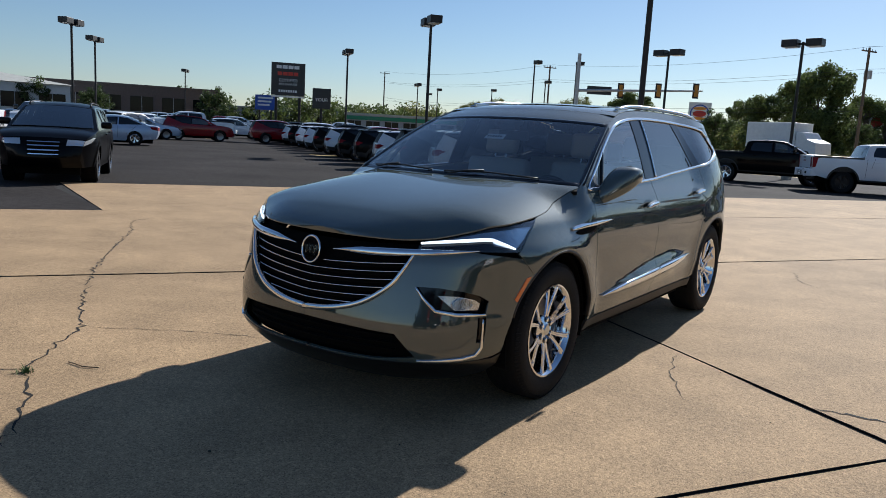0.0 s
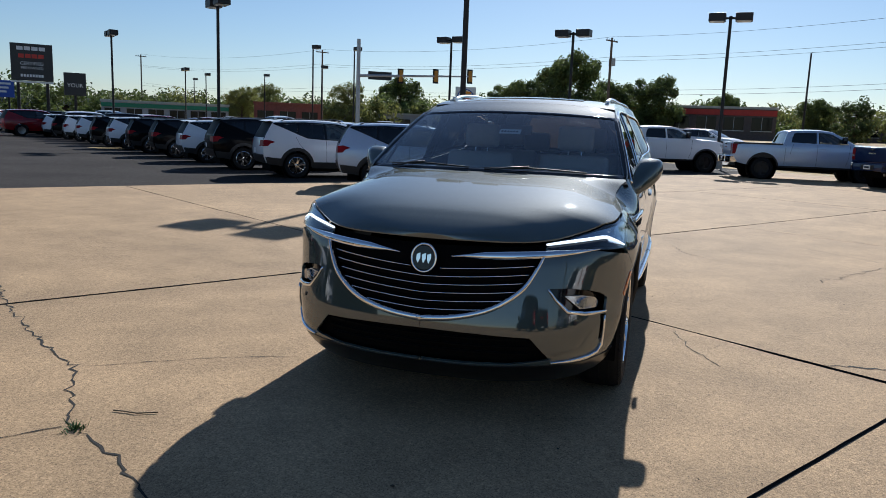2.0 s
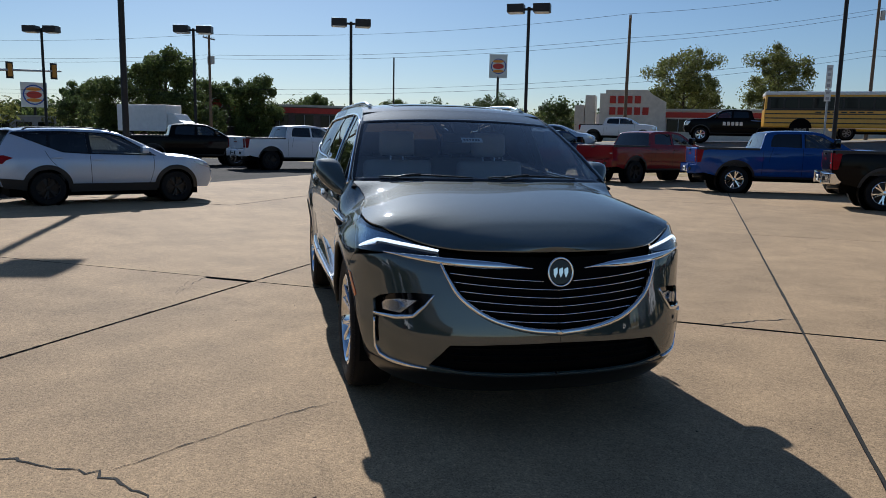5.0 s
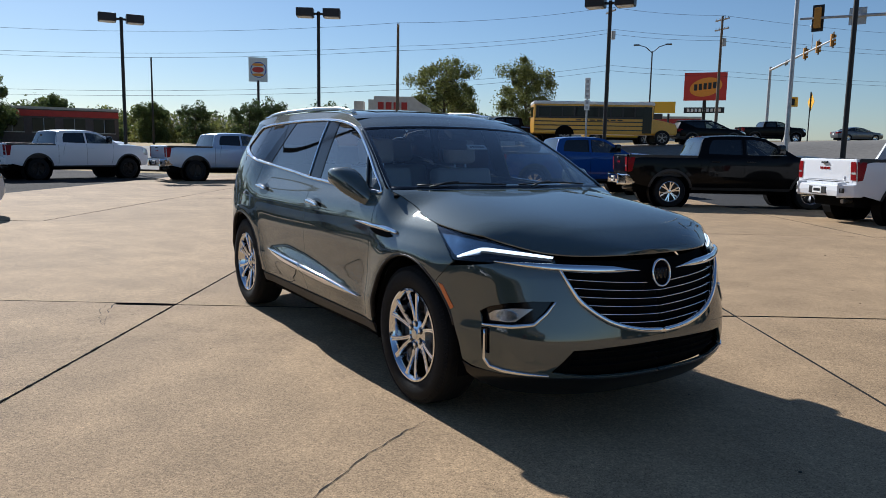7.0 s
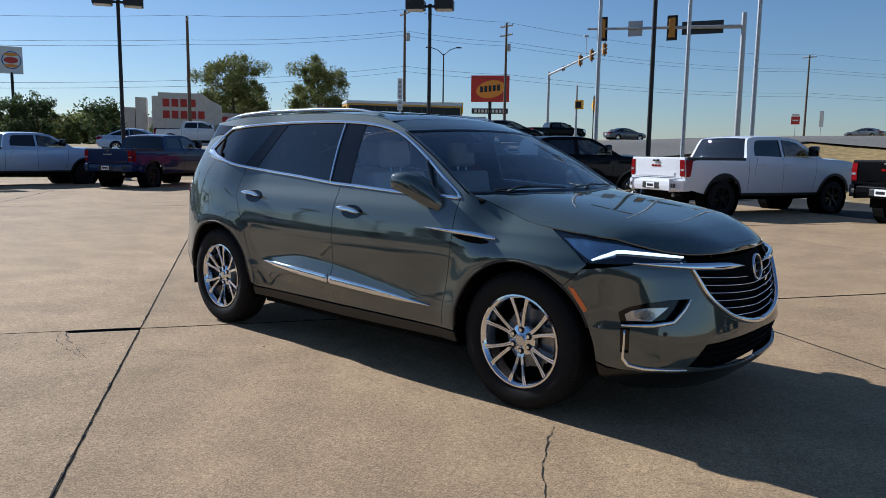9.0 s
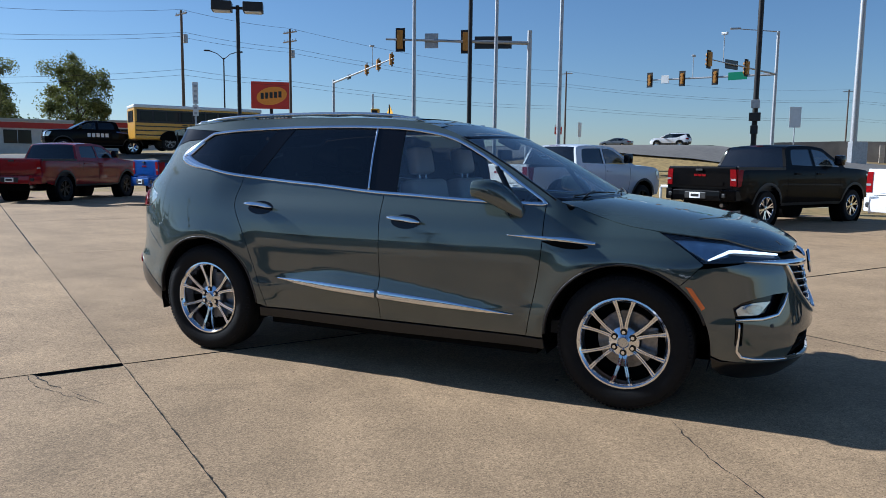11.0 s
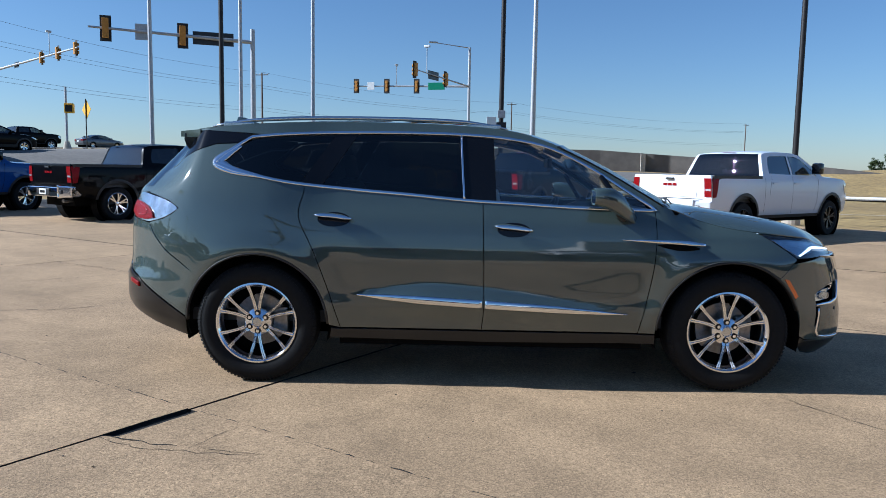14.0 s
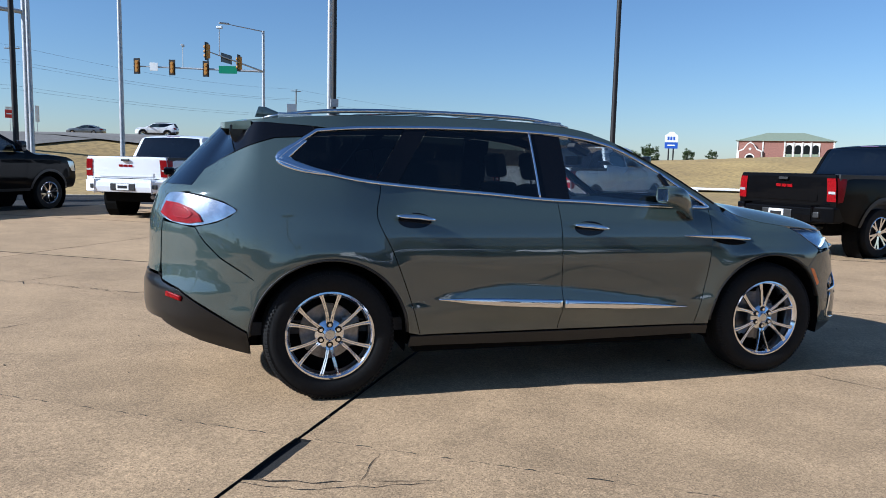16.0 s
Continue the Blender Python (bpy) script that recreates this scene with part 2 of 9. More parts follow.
def concrete():
    """Tan broom-finished concrete with exposed sand grains, stains and a shade of its own for each slab."""
    m = mat("tan_concrete", (0.412, 0.315, 0.224), 0.88, spec=0.27)
    nt = m.node_tree
    b = nt.nodes["Principled BSDF"]
    tc = nt.nodes.new("ShaderNodeTexCoord")
    info = nt.nodes.new("ShaderNodeObjectInfo")

    def noise_(scale, detail, lo, hi, frm=0.3, to=0.7, rough=0.6):
        n = nt.nodes.new("ShaderNodeTexNoise")
        n.inputs["Scale"].default_value, n.inputs["Detail"].default_value, n.inputs["Roughness"].default_value = scale, detail, rough
        nt.links.new(tc.outputs["Object"], n.inputs["Vector"])
        r = nt.nodes.new("ShaderNodeMapRange")
        for k, v in zip((1, 2, 3, 4), (frm, to, lo, hi)):
            r.inputs[k].default_value = v
        nt.links.new(n.outputs["Fac"], r.inputs[0])
        return r.outputs[0], n

    fine, nf = noise_(105, 5, 0.58, 1.40, 0.32, 0.68, 0.75)
    mid, _ = noise_(26, 8, 0.80, 1.16, rough=0.75)
    big, _ = noise_(0.5, 6, 0.80, 1.13)
    blot, _ = noise_(2.1, 6, 0.88, 1.06, 0.35, 0.6)
    spots, _ = noise_(3.2, 2, 1.0, 0.80, 0.66, 0.78)
    slab = nt.nodes.new("ShaderNodeMapRange")
    slab.inputs[3].default_value, slab.inputs[4].default_value = 0.94, 1.06
    nt.links.new(info.outputs["Random"], slab.inputs[0])
    # dark sand grains
    vo = nt.nodes.new("ShaderNodeTexVoronoi")
    vo.inputs["Scale"].default_value = 75
    nt.links.new(tc.outputs["Object"], vo.inputs["Vector"])
    gr = nt.nodes.new("ShaderNodeMapRange")
    for k, v in zip((1, 2, 3, 4), (0.10, 0.26, 0.40, 1.0)):
        gr.inputs[k].default_value = v
    nt.links.new(vo.outputs["Distance"], gr.inputs[0])
    # pebbles, each with a shade of its own
    pb = nt.nodes.new("ShaderNodeTexVoronoi")
    pb.inputs["Scale"].default_value = 95
    nt.links.new(tc.outputs["Object"], pb.inputs["Vector"])
    pr = nt.nodes.new("ShaderNodeMapRange")
    pr.inputs[3].default_value, pr.inputs[4].default_value = 0.72, 1.30
    nt.links.new(pb.outputs["Color"], pr.inputs[0])
    out = None
    for o in (pr.outputs[0], blot, fine, mid, big, spots, slab.outputs[0], gr.outputs[0]):
        if out is None:
            out = o
            continue
        x = nt.nodes.new("ShaderNodeMath")
        x.operation = "MULTIPLY"
        nt.links.new(out, x.inputs[0])
        nt.links.new(o, x.inputs[1])
        out = x.outputs[0]
    mx = nt.nodes.new("ShaderNodeMix")
    mx.data_type, mx.blend_type = "RGBA", "MULTIPLY"
    mx.inputs[0].default_value, mx.inputs[6].default_value = 1, (0.398, 0.272, 0.151, 1)
    nt.links.new(out, mx.inputs[7])
    nt.links.new(mx.outputs[2], b.inputs["Base Color"])
    bp = nt.nodes.new("ShaderNodeBump")
    bp.inputs["Strength"].default_value, bp.inputs["Distance"].default_value = 0.75, 0.004
    nt.links.new(nf.outputs["Fac"], bp.inputs["Height"])
    nt.links.new(bp.outputs[0], b.inputs["Normal"])
    return m


CONCRETE = concrete()
# slab axes: a along the long joints, b across them
AX, BX = Vector((math.cos(radians(-32.5)), math.sin(radians(-32.5)), 0)), Vector((math.cos(radians(57.5)), math.sin(radians(57.5)), 0))


def rise(x, y):
    """Height of the land: flat lot, higher roads to the far sides, a grassy hill."""
    r, th = math.hypot(x, y), math.degrees(math.atan2(y, x)) % 360
    amp = float(np.interp(th, [0, 30, 40, 49, 60, 66, 80, 86, 93, 105, 130, 150, 175, 195, 225, 240, 360], [0.2, 1.4, 3.3, 3.0, 2.1, 1.3, 1.3, 1.9, 2.8, 2.7, 1.9, 1.5, 1.2, 0.6, 0.0, 0.0, 0.2]))
    near = float(np.interp(th, [0, 60, 75, 100, 130, 150, 190, 240, 360], [55, 48, 34, 32, 30, 32, 42, 60, 55]))
    far = float(np.interp(th, [0, 60, 75, 100, 130, 150, 190, 240, 360], [95, 85, 52, 50, 44, 46, 60, 90, 95]))
    z = amp * float(smoothstep(near, far, r))
    if r > far:
        z += (min(r, 160) - far) * float(np.interp(th, [60, 75, 130, 145], [0.008, 0.02, 0.02, 0.008])) * min(1, amp / 2)
    return z


verts, faces = [], []
rings = [0, 12, 22, 26, 30, 33, 36, 39, 42, 45, 48, 52, 56, 60, 66, 74, 84, 96, 110, 130, 160, 210, 300, 500, 900, 1600, 3000]
NTH = 144
for r in rings:
    for k in range(NTH):
        a = 2 * math.pi * k / NTH
        x, y = r * math.cos(a), r * math.sin(a)
        bump_ = 0.0 if r < 30 else 0.06 * noise.noise(Vector((x * 0.2, y * 0.2, 0)))
        verts.append((x, y, -0.04 + rise(x, y) + bump_))
for i in range(len(rings) - 1):
    for k in range(NTH):
        k2 = (k + 1) % NTH
        faces.append((i * NTH + k, (i + 1) * NTH + k, (i + 1) * NTH + k2, i * NTH + k2))
ground = mesh_object("ground", verts, faces, GRASS)
tagged(ground, "dry grass verge and hill round the lot", "ground", kind="structure")


def sheet(name, pts, z, material, label, category, step=None):
    bm = bmesh.new()
    vs = [bm.verts.new((x, y, z)) for x, y in pts]
    f = bm.faces.new(vs)
    r = bmesh.ops.extrude_face_region(bm, geom=[f])
    bmesh.ops.translate(bm, verts=[v for v in r["geom"] if isinstance(v, bmesh.types.BMVert)], vec=(0, 0, -0.2))
    ob = part(name, bm, material)
    return tagged(ob, label, category, kind="structure")


def from_ab(a, b):
    v = AX * a + BX * b
    return v.x, v.y


# asphalt part of the lot with the parked rows
sheet("asphalt_lot", [from_ab(-30.4, -12.39), from_ab(4.40, -12.0), from_ab(4.40, -11.2), from_ab(3.45, -7.80), from_ab(3.6, -7.34), from_ab(40, -7.34), (25, -80), (-60, -130), (-110, -80), (-62, -16)], -0.006, ASPHALT, "dark worn asphalt of the dealer lot", "asphalt")
# filler that shows in the joints, its colour blackened for the shade down there
sheet("joint_bed", [from_ab(-30.3, -12.35), from_ab(38, -12.35), from_ab(38, 17.9), from_ab(-16, 17.9), from_ab(-30.3, 8)], -0.014, FILLER, "filler in the slab joints, blackened for the shade of their depth", "filler")

A_LINES = [-27.3 - 3.0, -20.95, -14.3, -7.6, -0.67, 5.99, 12.65, 19.3, 25.96, 32.6, 38]
B_LINES = [-12.37, -7.31, -2.245, 2.815, 7.87, 12.93, 17.9]


def heave(x, y):
    """Height by which two slabs have risen at the cross joint."""
    a, b = x * AX.x + y * AX.y, x * BX.x + y * BX.y
    return 0.008 if A_LINES[3] < a < A_LINES[5] and B_LINES[1] < b < B_LINES[2] else 0.0


pavement = thing("pavement", "tan concrete slabs with cracked joints", "pavement", kind="structure")
for i in range(len(B_LINES) - 1):
    for j in range(len(A_LINES) - 1):
        a0, a1, b0, b1 = A_LINES[j], A_LINES[j + 1], B_LINES[i], B_LINES[i + 1]
        if i == 0 and a0 > 3:
            continue
        if i == 0 and a0 < 3 < a1:
            a1 = 3.40
        if (a0 + a1) / 2 < -16 - 14 * (7 - i * 2.1) / 7 and i > 3:
            continue
        g = 0.010
        # outline with slightly uneven arrises
        rnd = random.Random(i * 31 + j)
        pts = []
        # the cross joint beside the car has nearly closed
        lo = 0.0025 if i == 2 and j in (3, 4) else g
        hi = 0.0025 if i == 1 and j in (3, 4) else g
        corners = [(a0 + g, b0 + lo), (a1 - g, b0 + lo), (a1 - g, b1 - hi), (a0 + g, b1 - hi)]
        if i == 0 and a1 == 3.40:
            # the last slab ends on a slant against the asphalt
            corners[1] = (4.40, b0 + lo)
        for k in range(4):
            (p0, q0), (p1, q1) = corners[k], corners[(k + 1) % 4]
            n = 110 if k == 3 and i == 1 and j == 4 else 22
            for s in range(n):
                u = s / n
                w = 0.0 if s == 0 else rnd.uniform(0, 0.005 if (k != 0 or lo == g) and (k != 2 or hi == g) else 0.0015)
                nx, ny = (0, 1) if k == 0 else ((-1, 0) if k == 1 else ((0, -1) if k == 2 else (1, 0)))
                a, b = p0 + (p1 - p0) * u + nx * w, q0 + (q1 - q0) * u + ny * w
                # broken arris beside the cross joint
                if k == 3 and i == 1 and j == 4 and -2.80 < b < b1 - 0.002:
                    a += 0.075 * min(1, (b + 2.80) / 0.05)
                if k == 3 and i == 2 and j == 4 and 1.4 < b:
                    a += 0.03 * min(1, (b - 1.4) / 0.5)
                pts.append((a, b))
        bm = bmesh.new()
        dz = rnd.uniform(-0.003, 0.001) + heave(*from_ab((a0 + a1) / 2, (b0 + b1) / 2))
        top = [bm.verts.new((*from_ab(a, b), dz)) for a, b in pts]
        low = [bm.verts.new((*from_ab(a, b), -0.12)) for a, b in pts]
        bm.faces.new(top)
        for k in range(len(pts)):
            bm.faces.new((top[k - 1], low[k - 1], low[k], top[k]))
        slab = part("slab", bm, CONCRETE, pavement)
        # dirty slab sides share the shade-blackened filler
        slab.data.materials.append(FILLER)
        for f in slab.data.polygons:
            f.material_index = int(abs(f.normal.z) < 0.5)


def crack(points, width, jag=0.02, seed=0):
    """A thin dark crack of uneven width along world points: a flat strip, its depth's shade in the colour."""
    rnd = random.Random(seed)
    fine = []
    for (x0, y0), (x1, y1) in zip(points, points[1:]):
        n = max(2, int(math.hypot(x1 - x0, y1 - y0) / 0.045))
        for k in range(n):
            fine.append((x0 + (x1 - x0) * k / n + rnd.gauss(0, jag), y0 + (y1 - y0) * k / n + rnd.gauss(0, jag)))
    fine.append(points[-1])
    bm = bmesh.new()
    rows = []
    for k, (x, y) in enumerate(fine):
        p, q = fine[max(0, k - 1)], fine[min(len(fine) - 1, k + 1)]
        d = Vector((q[0] - p[0], q[1] - p[1]))
        d = d.normalized() if d.length else Vector((1, 0))
        w = width * rnd.uniform(0.25, 1.2) * min(1, min(k, len(fine) - 1 - k) / 3 + 0.2)
        rows.append((bm.verts.new((x - d.y * w / 2, y + d.x * w / 2, 0.0022 + heave(x, y))), bm.verts.new((x + d.y * w / 2, y - d.x * w / 2, 0.0022 + heave(x, y)))))
    for a, b in zip(rows, rows[1:]):
        bm.faces.new((a[0], a[1], b[1], b[0]))
    part("crack", bm, CRACK, pavement)


crack([(-1.3, -6.9), (-0.74, -6.7), (-0.19, -5.87), (1.12, -4.31), (1.64, -3.62), (2.28, -2.62), (2.52, -2.2), (2.62, -2.06), (2.92, -1.79), (3.24, -1.5), (3.40, -1.15), (3.56, -0.85), (3.8, -0.55)], 0.015, 0.016, 1)
crack([(3.24, -1.51), (3.4, -1.61), (3.7, -1.85)], 0.014, 0.008, 2)
crack([(2.55, -2.1), (2.28, -1.74), (2.06, -1.44), (1.83, -1.0)], 0.007, 0.006, 3)
crack([(-6.51, 5.1), (-4.44, 3.87), (-2.61, 2.67)], 0.011, 0.03, 5)
crack([from_ab(-4.8, 2.84), from_ab(-4.77, 5.3), from_ab(-4.7, 7.8)], 0.006, 0.006, 17)
crack([(0.98, 1.56), (0.54, 1.34), (0.09, 1.23)], 0.008, 0.012, 7)
crack([(0.52, 1.47), (0.39, 1.57)], 0.006, 0.008, 8)
crack([from_ab(*q) for q in ((-0.68, -2.79), (-0.53, -2.765), (-0.36, -2.72), (-0.22, -2.66))], 0.011, 0.008, 6)
crack([from_ab(*q) for q in ((-0.12, -2.62), (0.06, -2.56), (0.25, -2.45))], 0.0045, 0.006, 16)
crack([from_ab(*q) for q in ((-0.156, -2.64), (-0.187, -2.448), (-0.191, -2.306))], 0.006, 0.004, 10)
crack([(0.6, 2.2), (0.52, 2.57), (0.53, 2.95)], 0.022, 0.01, 11)
crack([from_ab(a, -2.245) for a in (-0.6, 1.0, 2.6, 4.3, 5.9)], 0.010, 0.002, 21)
# edge of the sunken chip: the shade of its step drawn as a dark line
crack([(-2.15, -2.0), (-1.84, -2.15), (-1.45, -2.21), (-1.16, -2.22)], 0.0055, 0.008, 27)
crack([from_ab(a, -2.245) for a in (-0.75, -2.5, -4.5, -7.4)], 0.010, 0.002, 22)
crack([(-4.67, 1.17), (-3.96, 1.37), (-3.74, 1.59)], 0.010, 0.02, 23)
crack([(-5.48, 2.87), (-4.98, 3.30), (-4.48, 3.76), (-3.90, 4.35)], 0.010, 0.02, 24)
crack([(-7.44, 2.89), (-6.90, 3.50), (-6.37, 4.20)], 0.012, 0.02, 25)
crack([(1.64, 1.13), (1.645, 1.25)], 0.008, 0.004, 26)

# small stones, leaves and grit on the slabs
GRIT = mat("dark_leaf_litter", (0.05, 0.035, 0.022), 0.9, noise_scale=60, vary=0.4)
bm = bmesh.new()
rnd = random.Random(5)
for _ in range(260):
    x, y = rnd.uniform(-8, 6), rnd.uniform(-7, 8)
    s = rnd.uniform(0.003, 0.009) * (1.8 if rnd.random() < 0.08 else 1)
    m = Matrix.Translation((x, y, 0.004 + heave(x, y))) @ Matrix.Rotation(rnd.uniform(0, 6), 4, "Z") @ Matrix.Diagonal((s, s * rnd.uniform(0.4, 0.9), s * 0.35, 1))
    bmesh.ops.create_icosphere(bm, subdivisions=1, radius=1, matrix=m)
litter = part("leaf_litter", bm, GRIT)
tagged(litter, "scattered dark grit and dead leaves on the concrete", "litter", kind="stuff")
# fallen twig
TWIG = mat("dry_twig", (0.10, 0.07, 0.04), 0.9, noise_scale=40, vary=0.3)
bm = bmesh.new()
for a, b in (((3.02, -1.44), (3.012, -1.37)), ((3.012, -1.37), (3.01, -1.31)), ((3.01, -1.31), (2.96, -1.22))):
    cyl(bm, (*a, 0.006), (*b, 0.007), 0.0035, 0.003, 6)
tagged(part("twig", bm, TWIG), "thin dry brown twig lying on the concrete", "twig")
# weed in the crack
LEAF_G = mat("weed_green", (0.05, 0.10, 0.02), 0.8, noise_scale=20, vary=0.3)
bm = bmesh.new()
for _ in range(60):
    a, r = rnd.uniform(0, 6.3), abs(rnd.gauss(0, 0.028))
    c = Vector((3.27 + r * math.cos(a), -1.44 + r * math.sin(a), 0))
    t = Vector((rnd.gauss(0, 0.02), rnd.gauss(0, 0.02), rnd.uniform(0.015, 0.045)))
    w = Vector((rnd.gauss(0, 1), rnd.gauss(0, 1), 0)).normalized() * 0.004
    bm.faces.new([bm.verts.new(c - w), bm.verts.new(c + w), bm.verts.new(c + t)])
weed = part("weed", bm, LEAF_G)
tagged(weed, "small green weed growing in the concrete crack", "weed", kind="stuff")


def ribbon(name, pts, width, material, label, category, lift=0.03, step=3.0, thick=0.0):
    """A strip of paving that follows the land."""
    fine = []
    for (x0, y0), (x1, y1) in zip(pts, pts[1:]):
        n = max(1, int(math.hypot(x1 - x0, y1 - y0) / step))
        fine += [(x0 + (x1 - x0) * k / n, y0 + (y1 - y0) * k / n) for k in range(n)]
    fine.append(pts[-1])
    nw = max(2, int(width / 2.0)) + 1
    verts, faces = [], []
    for k, (x, y) in enumerate(fine):
        p, q = fine[max(0, k - 1)], fine[min(len(fine) - 1, k + 1)]
        d = Vector((q[0] - p[0], q[1] - p[1])).normalized()
        for j in range(nw):
            o = (j / (nw - 1) - 0.5) * width
            px, py = x - d.y * o, y + d.x * o
            verts.append((px, py, rise(px, py) + lift))
    for k in range(len(fine) - 1):
        for j in range(nw - 1):
            a = k * nw + j
            faces.append((a, a + nw, a + nw + 1, a + 1))
    ob = mesh_object(name, verts, faces, material, None, True)
    return tagged(ob, label, category, kind="structure")


ribbon("road_west", [(-92, -60), (-57, -10), (-34, 24), (-14, 51), (0, 80)], 15, ROAD, "grey main road beyond the verge", "road", 0.06)
ribbon("road_north", [(-64, 84), (-34, 62), (-14, 51), (4, 48.5), (14, 49.5), (20, 51)], 13, ROAD, "grey side road rising to the bridge", "road", 0.08)
ribbon("verge_path", [(14, 44), (40, 34), (70, 16)], 5, ROAD, "pale lane below the hill", "road", 0.05)
ribbon("kerb_line", [(-30.5, 2), (-29.6, 8), (-27.2, 17), (-20, 20.5), (-8, 21.2), (4, 22), (15, 20), (17, 10)], 0.18, KERB, "pale kerb at the edge of the lot", "kerb", 0.10)

# ---- the grey-green SUV: one smooth body surface over (s, v) ----
# s runs round the plan from the middle of the nose along one flank to the middle of the tail; v runs up the section.
XF, LF, NF = 2.53, 0.95, 2.65
XR, LR, NR = -2.65, 1.12, 2.6
HALF = 0.972


def plan_table():
    a = np.linspace(0, math.pi / 2, 400)
    c, s_ = np.cos(a).clip(0), np.sin(a)
    fx, fy = XF - LF * (1 - c ** (2 / NF)), HALF * s_ ** (2 / NF)
    rx, ry = XR + LR * (1 - c ** (2 / NR)), HALF * s_ ** (2 / NR)
    mx = np.linspace(XF - LF, XR + LR, 300)[1:-1]
    x = np.r_[fx, mx, rx[::-1]]
    y = np.r_[fy, np.full(len(mx), HALF), ry[::-1]]
    s = np.r_[0, np.cumsum(np.hypot(np.diff(x), np.diff(y)))]
    u = np.linspace(0, s[-1], 900)
    x, y = np.interp(u, s, x), np.interp(u, s, y)
    k = np.hanning(15) / np.hanning(15).sum()
    dx, dy = np.gradient(x), np.gradient(y)
    nx, ny = dy, -dx
    nx, ny = (np.convolve(np.pad(q, 7, "edge"), k, "valid") for q in (nx, ny))
    nx[0], ny[0], nx[-1], ny[-1] = 1, 0, -1, 0
    h = np.hypot(nx, ny)
    return u, x, y, nx / h, ny / h


PS, PX, PY, PNX, PNY = plan_table()
S_END = PS[-1]
V0, V1, NV = 0.18, 2.05, 240
VV = np.linspace(V0, V1, NV)


def body_table():
    def knots(z, text):
        k = np.array([q.split(":") for q in text.split()], float)
        t = np.interp(z, k[:, 0], k[:, 1])
        g = np.hanning(11) / np.hanning(11).sum()
        return np.convolve(np.pad(t, 5, "edge"), g, "valid")

    zl = VV
    side = knots(zl, "0.18:-0.13 0.30:-0.065 0.38:-0.035 0.46:-0.022 0.53:-0.010 0.58:-0.014 0.64:-0.013 0.74:-0.006 0.82:0 0.90:-0.002 1.0:-0.014 1.1:-0.03")
    nose = knots(zl, "0.18:-0.16 0.26:-0.06 0.32:-0.012 0.38:0 0.50:0 0.56:-0.010 0.70:-0.036 0.83:-0.062 0.90:-0.085 0.95:-0.115 1.0:-0.16 1.1:-0.26")
    tail = knots(zl, "0.18:-0.25 0.30:-0.10 0.42:-0.02 0.50:0 0.66:0 0.70:-0.02 0.80:-0.035 1.0:-0.04 1.1:-0.05")
    wf = 1 - smoothstep(1.95, 2.42, PX)
    wf = 1 - wf
    wr = smoothstep(-1.95, -2.42, PX)
    d = side[None] * (1 - wf - wr)[:, None] + nose[None] * wf[:, None] + tail[None] * wr[:, None]
    z = np.tile(zl, (len(PS), 1))
    for cx in (1.535, -1.535):
        r = np.hypot(PX[:, None] - cx, z - 0.385)
        d = d + 0.020 * np.exp(-((r - 0.475) / 0.11) ** 2) * (z > 0.25) * (np.abs(PX[:, None] - cx) < 1.1)
    # ledge over the door spear: deepest towards the back, running out at the front
    zs = np.interp(PX, [-0.9, -0.05, 0.9], [0.60, 0.556, 0.502])[:, None]
    env = (smoothstep(-1.0, -0.35, PX) * (1 - smoothstep(-0.25, 0.95, PX)) ** 0.7)[:, None]
    tall = 0.02 + 0.105 * env
    up_, down_ = (z - zs) / tall, (zs - z) / 0.16
    d = d + 0.036 * env * np.where(z > zs, 1 - smoothstep(0.0, 1.0, up_), 1 - smoothstep(0.0, 1.0, down_))
    hip = np.exp(-((PX[:, None] + 1.55) / 0.55) ** 2) * np.exp(-((z - 1.0) / 0.16) ** 2)
    d = d + 0.012 * hip
    # the front wings lean in towards the bonnet
    d = d - 0.035 * smoothstep(0.86, 1.0, z) * smoothstep(1.06, 1.42, PX)[:, None]
    # above v = 1.0 the section turns inward by an angle that depends on the place round the car
    i0 = int(np.searchsorted(VV, 1.0))
    dv = VV[1] - VV[0]
    t = VV - 1.0
    fender = np.radians(38 + 12 * smoothstep(0.0, 0.1, t))
    door = np.radians(12 + 17 * smoothstep(0.02, 0.14, t) - 9 * smoothstep(0.16, 0.24, t) + 8 * smoothstep(0.3, 0.8, t))
    quarter = np.radians(8 + 20 * smoothstep(0.02, 0.5, t))
    back = np.radians(6 + 12 * smoothstep(0.0, 0.16, t) + 26 * smoothstep(0.2, 0.30, t))
    nosea = np.radians(50 + 30 * smoothstep(0.0, 0.1, t))
    w1 = smoothstep(1.06, 1.42, PX)
    wq = smoothstep(-1.0, -1.5, PX) * (1 - wr)
    ang = (door[None] * (1 - w1 - wq - wr)[:, None] + fender[None] * (w1 - wf).clip(0)[:, None] + nosea[None] * np.minimum(wf, w1)[:, None]
           + quarter[None] * wq[:, None] + back[None] * wr[:, None])
    for i in range(i0, NV):
        d[:, i] = d[:, i - 1] - np.sin(ang[:, i]) * dv
        z[:, i] = z[:, i - 1] + np.cos(ang[:, i]) * dv
    x = PX[:, None] + PNX[:, None] * d
    y = PY[:, None] + PNY[:, None] * d
    return np.stack([x, y, z], -1)


BT = body_table()
for _ in range(2):
    BT[1:-1] = (BT[:-2] + 2 * BT[1:-1] + BT[2:]) / 4
BT[0, :, 1] = BT[-1, :, 1] = 0
gs, gv = np.gradient(BT, axis=0), np.gradient(BT, axis=1)
BN = np.cross(gv, gs)
BN /= np.linalg.norm(BN, axis=-1, keepdims=True) + 1e-9
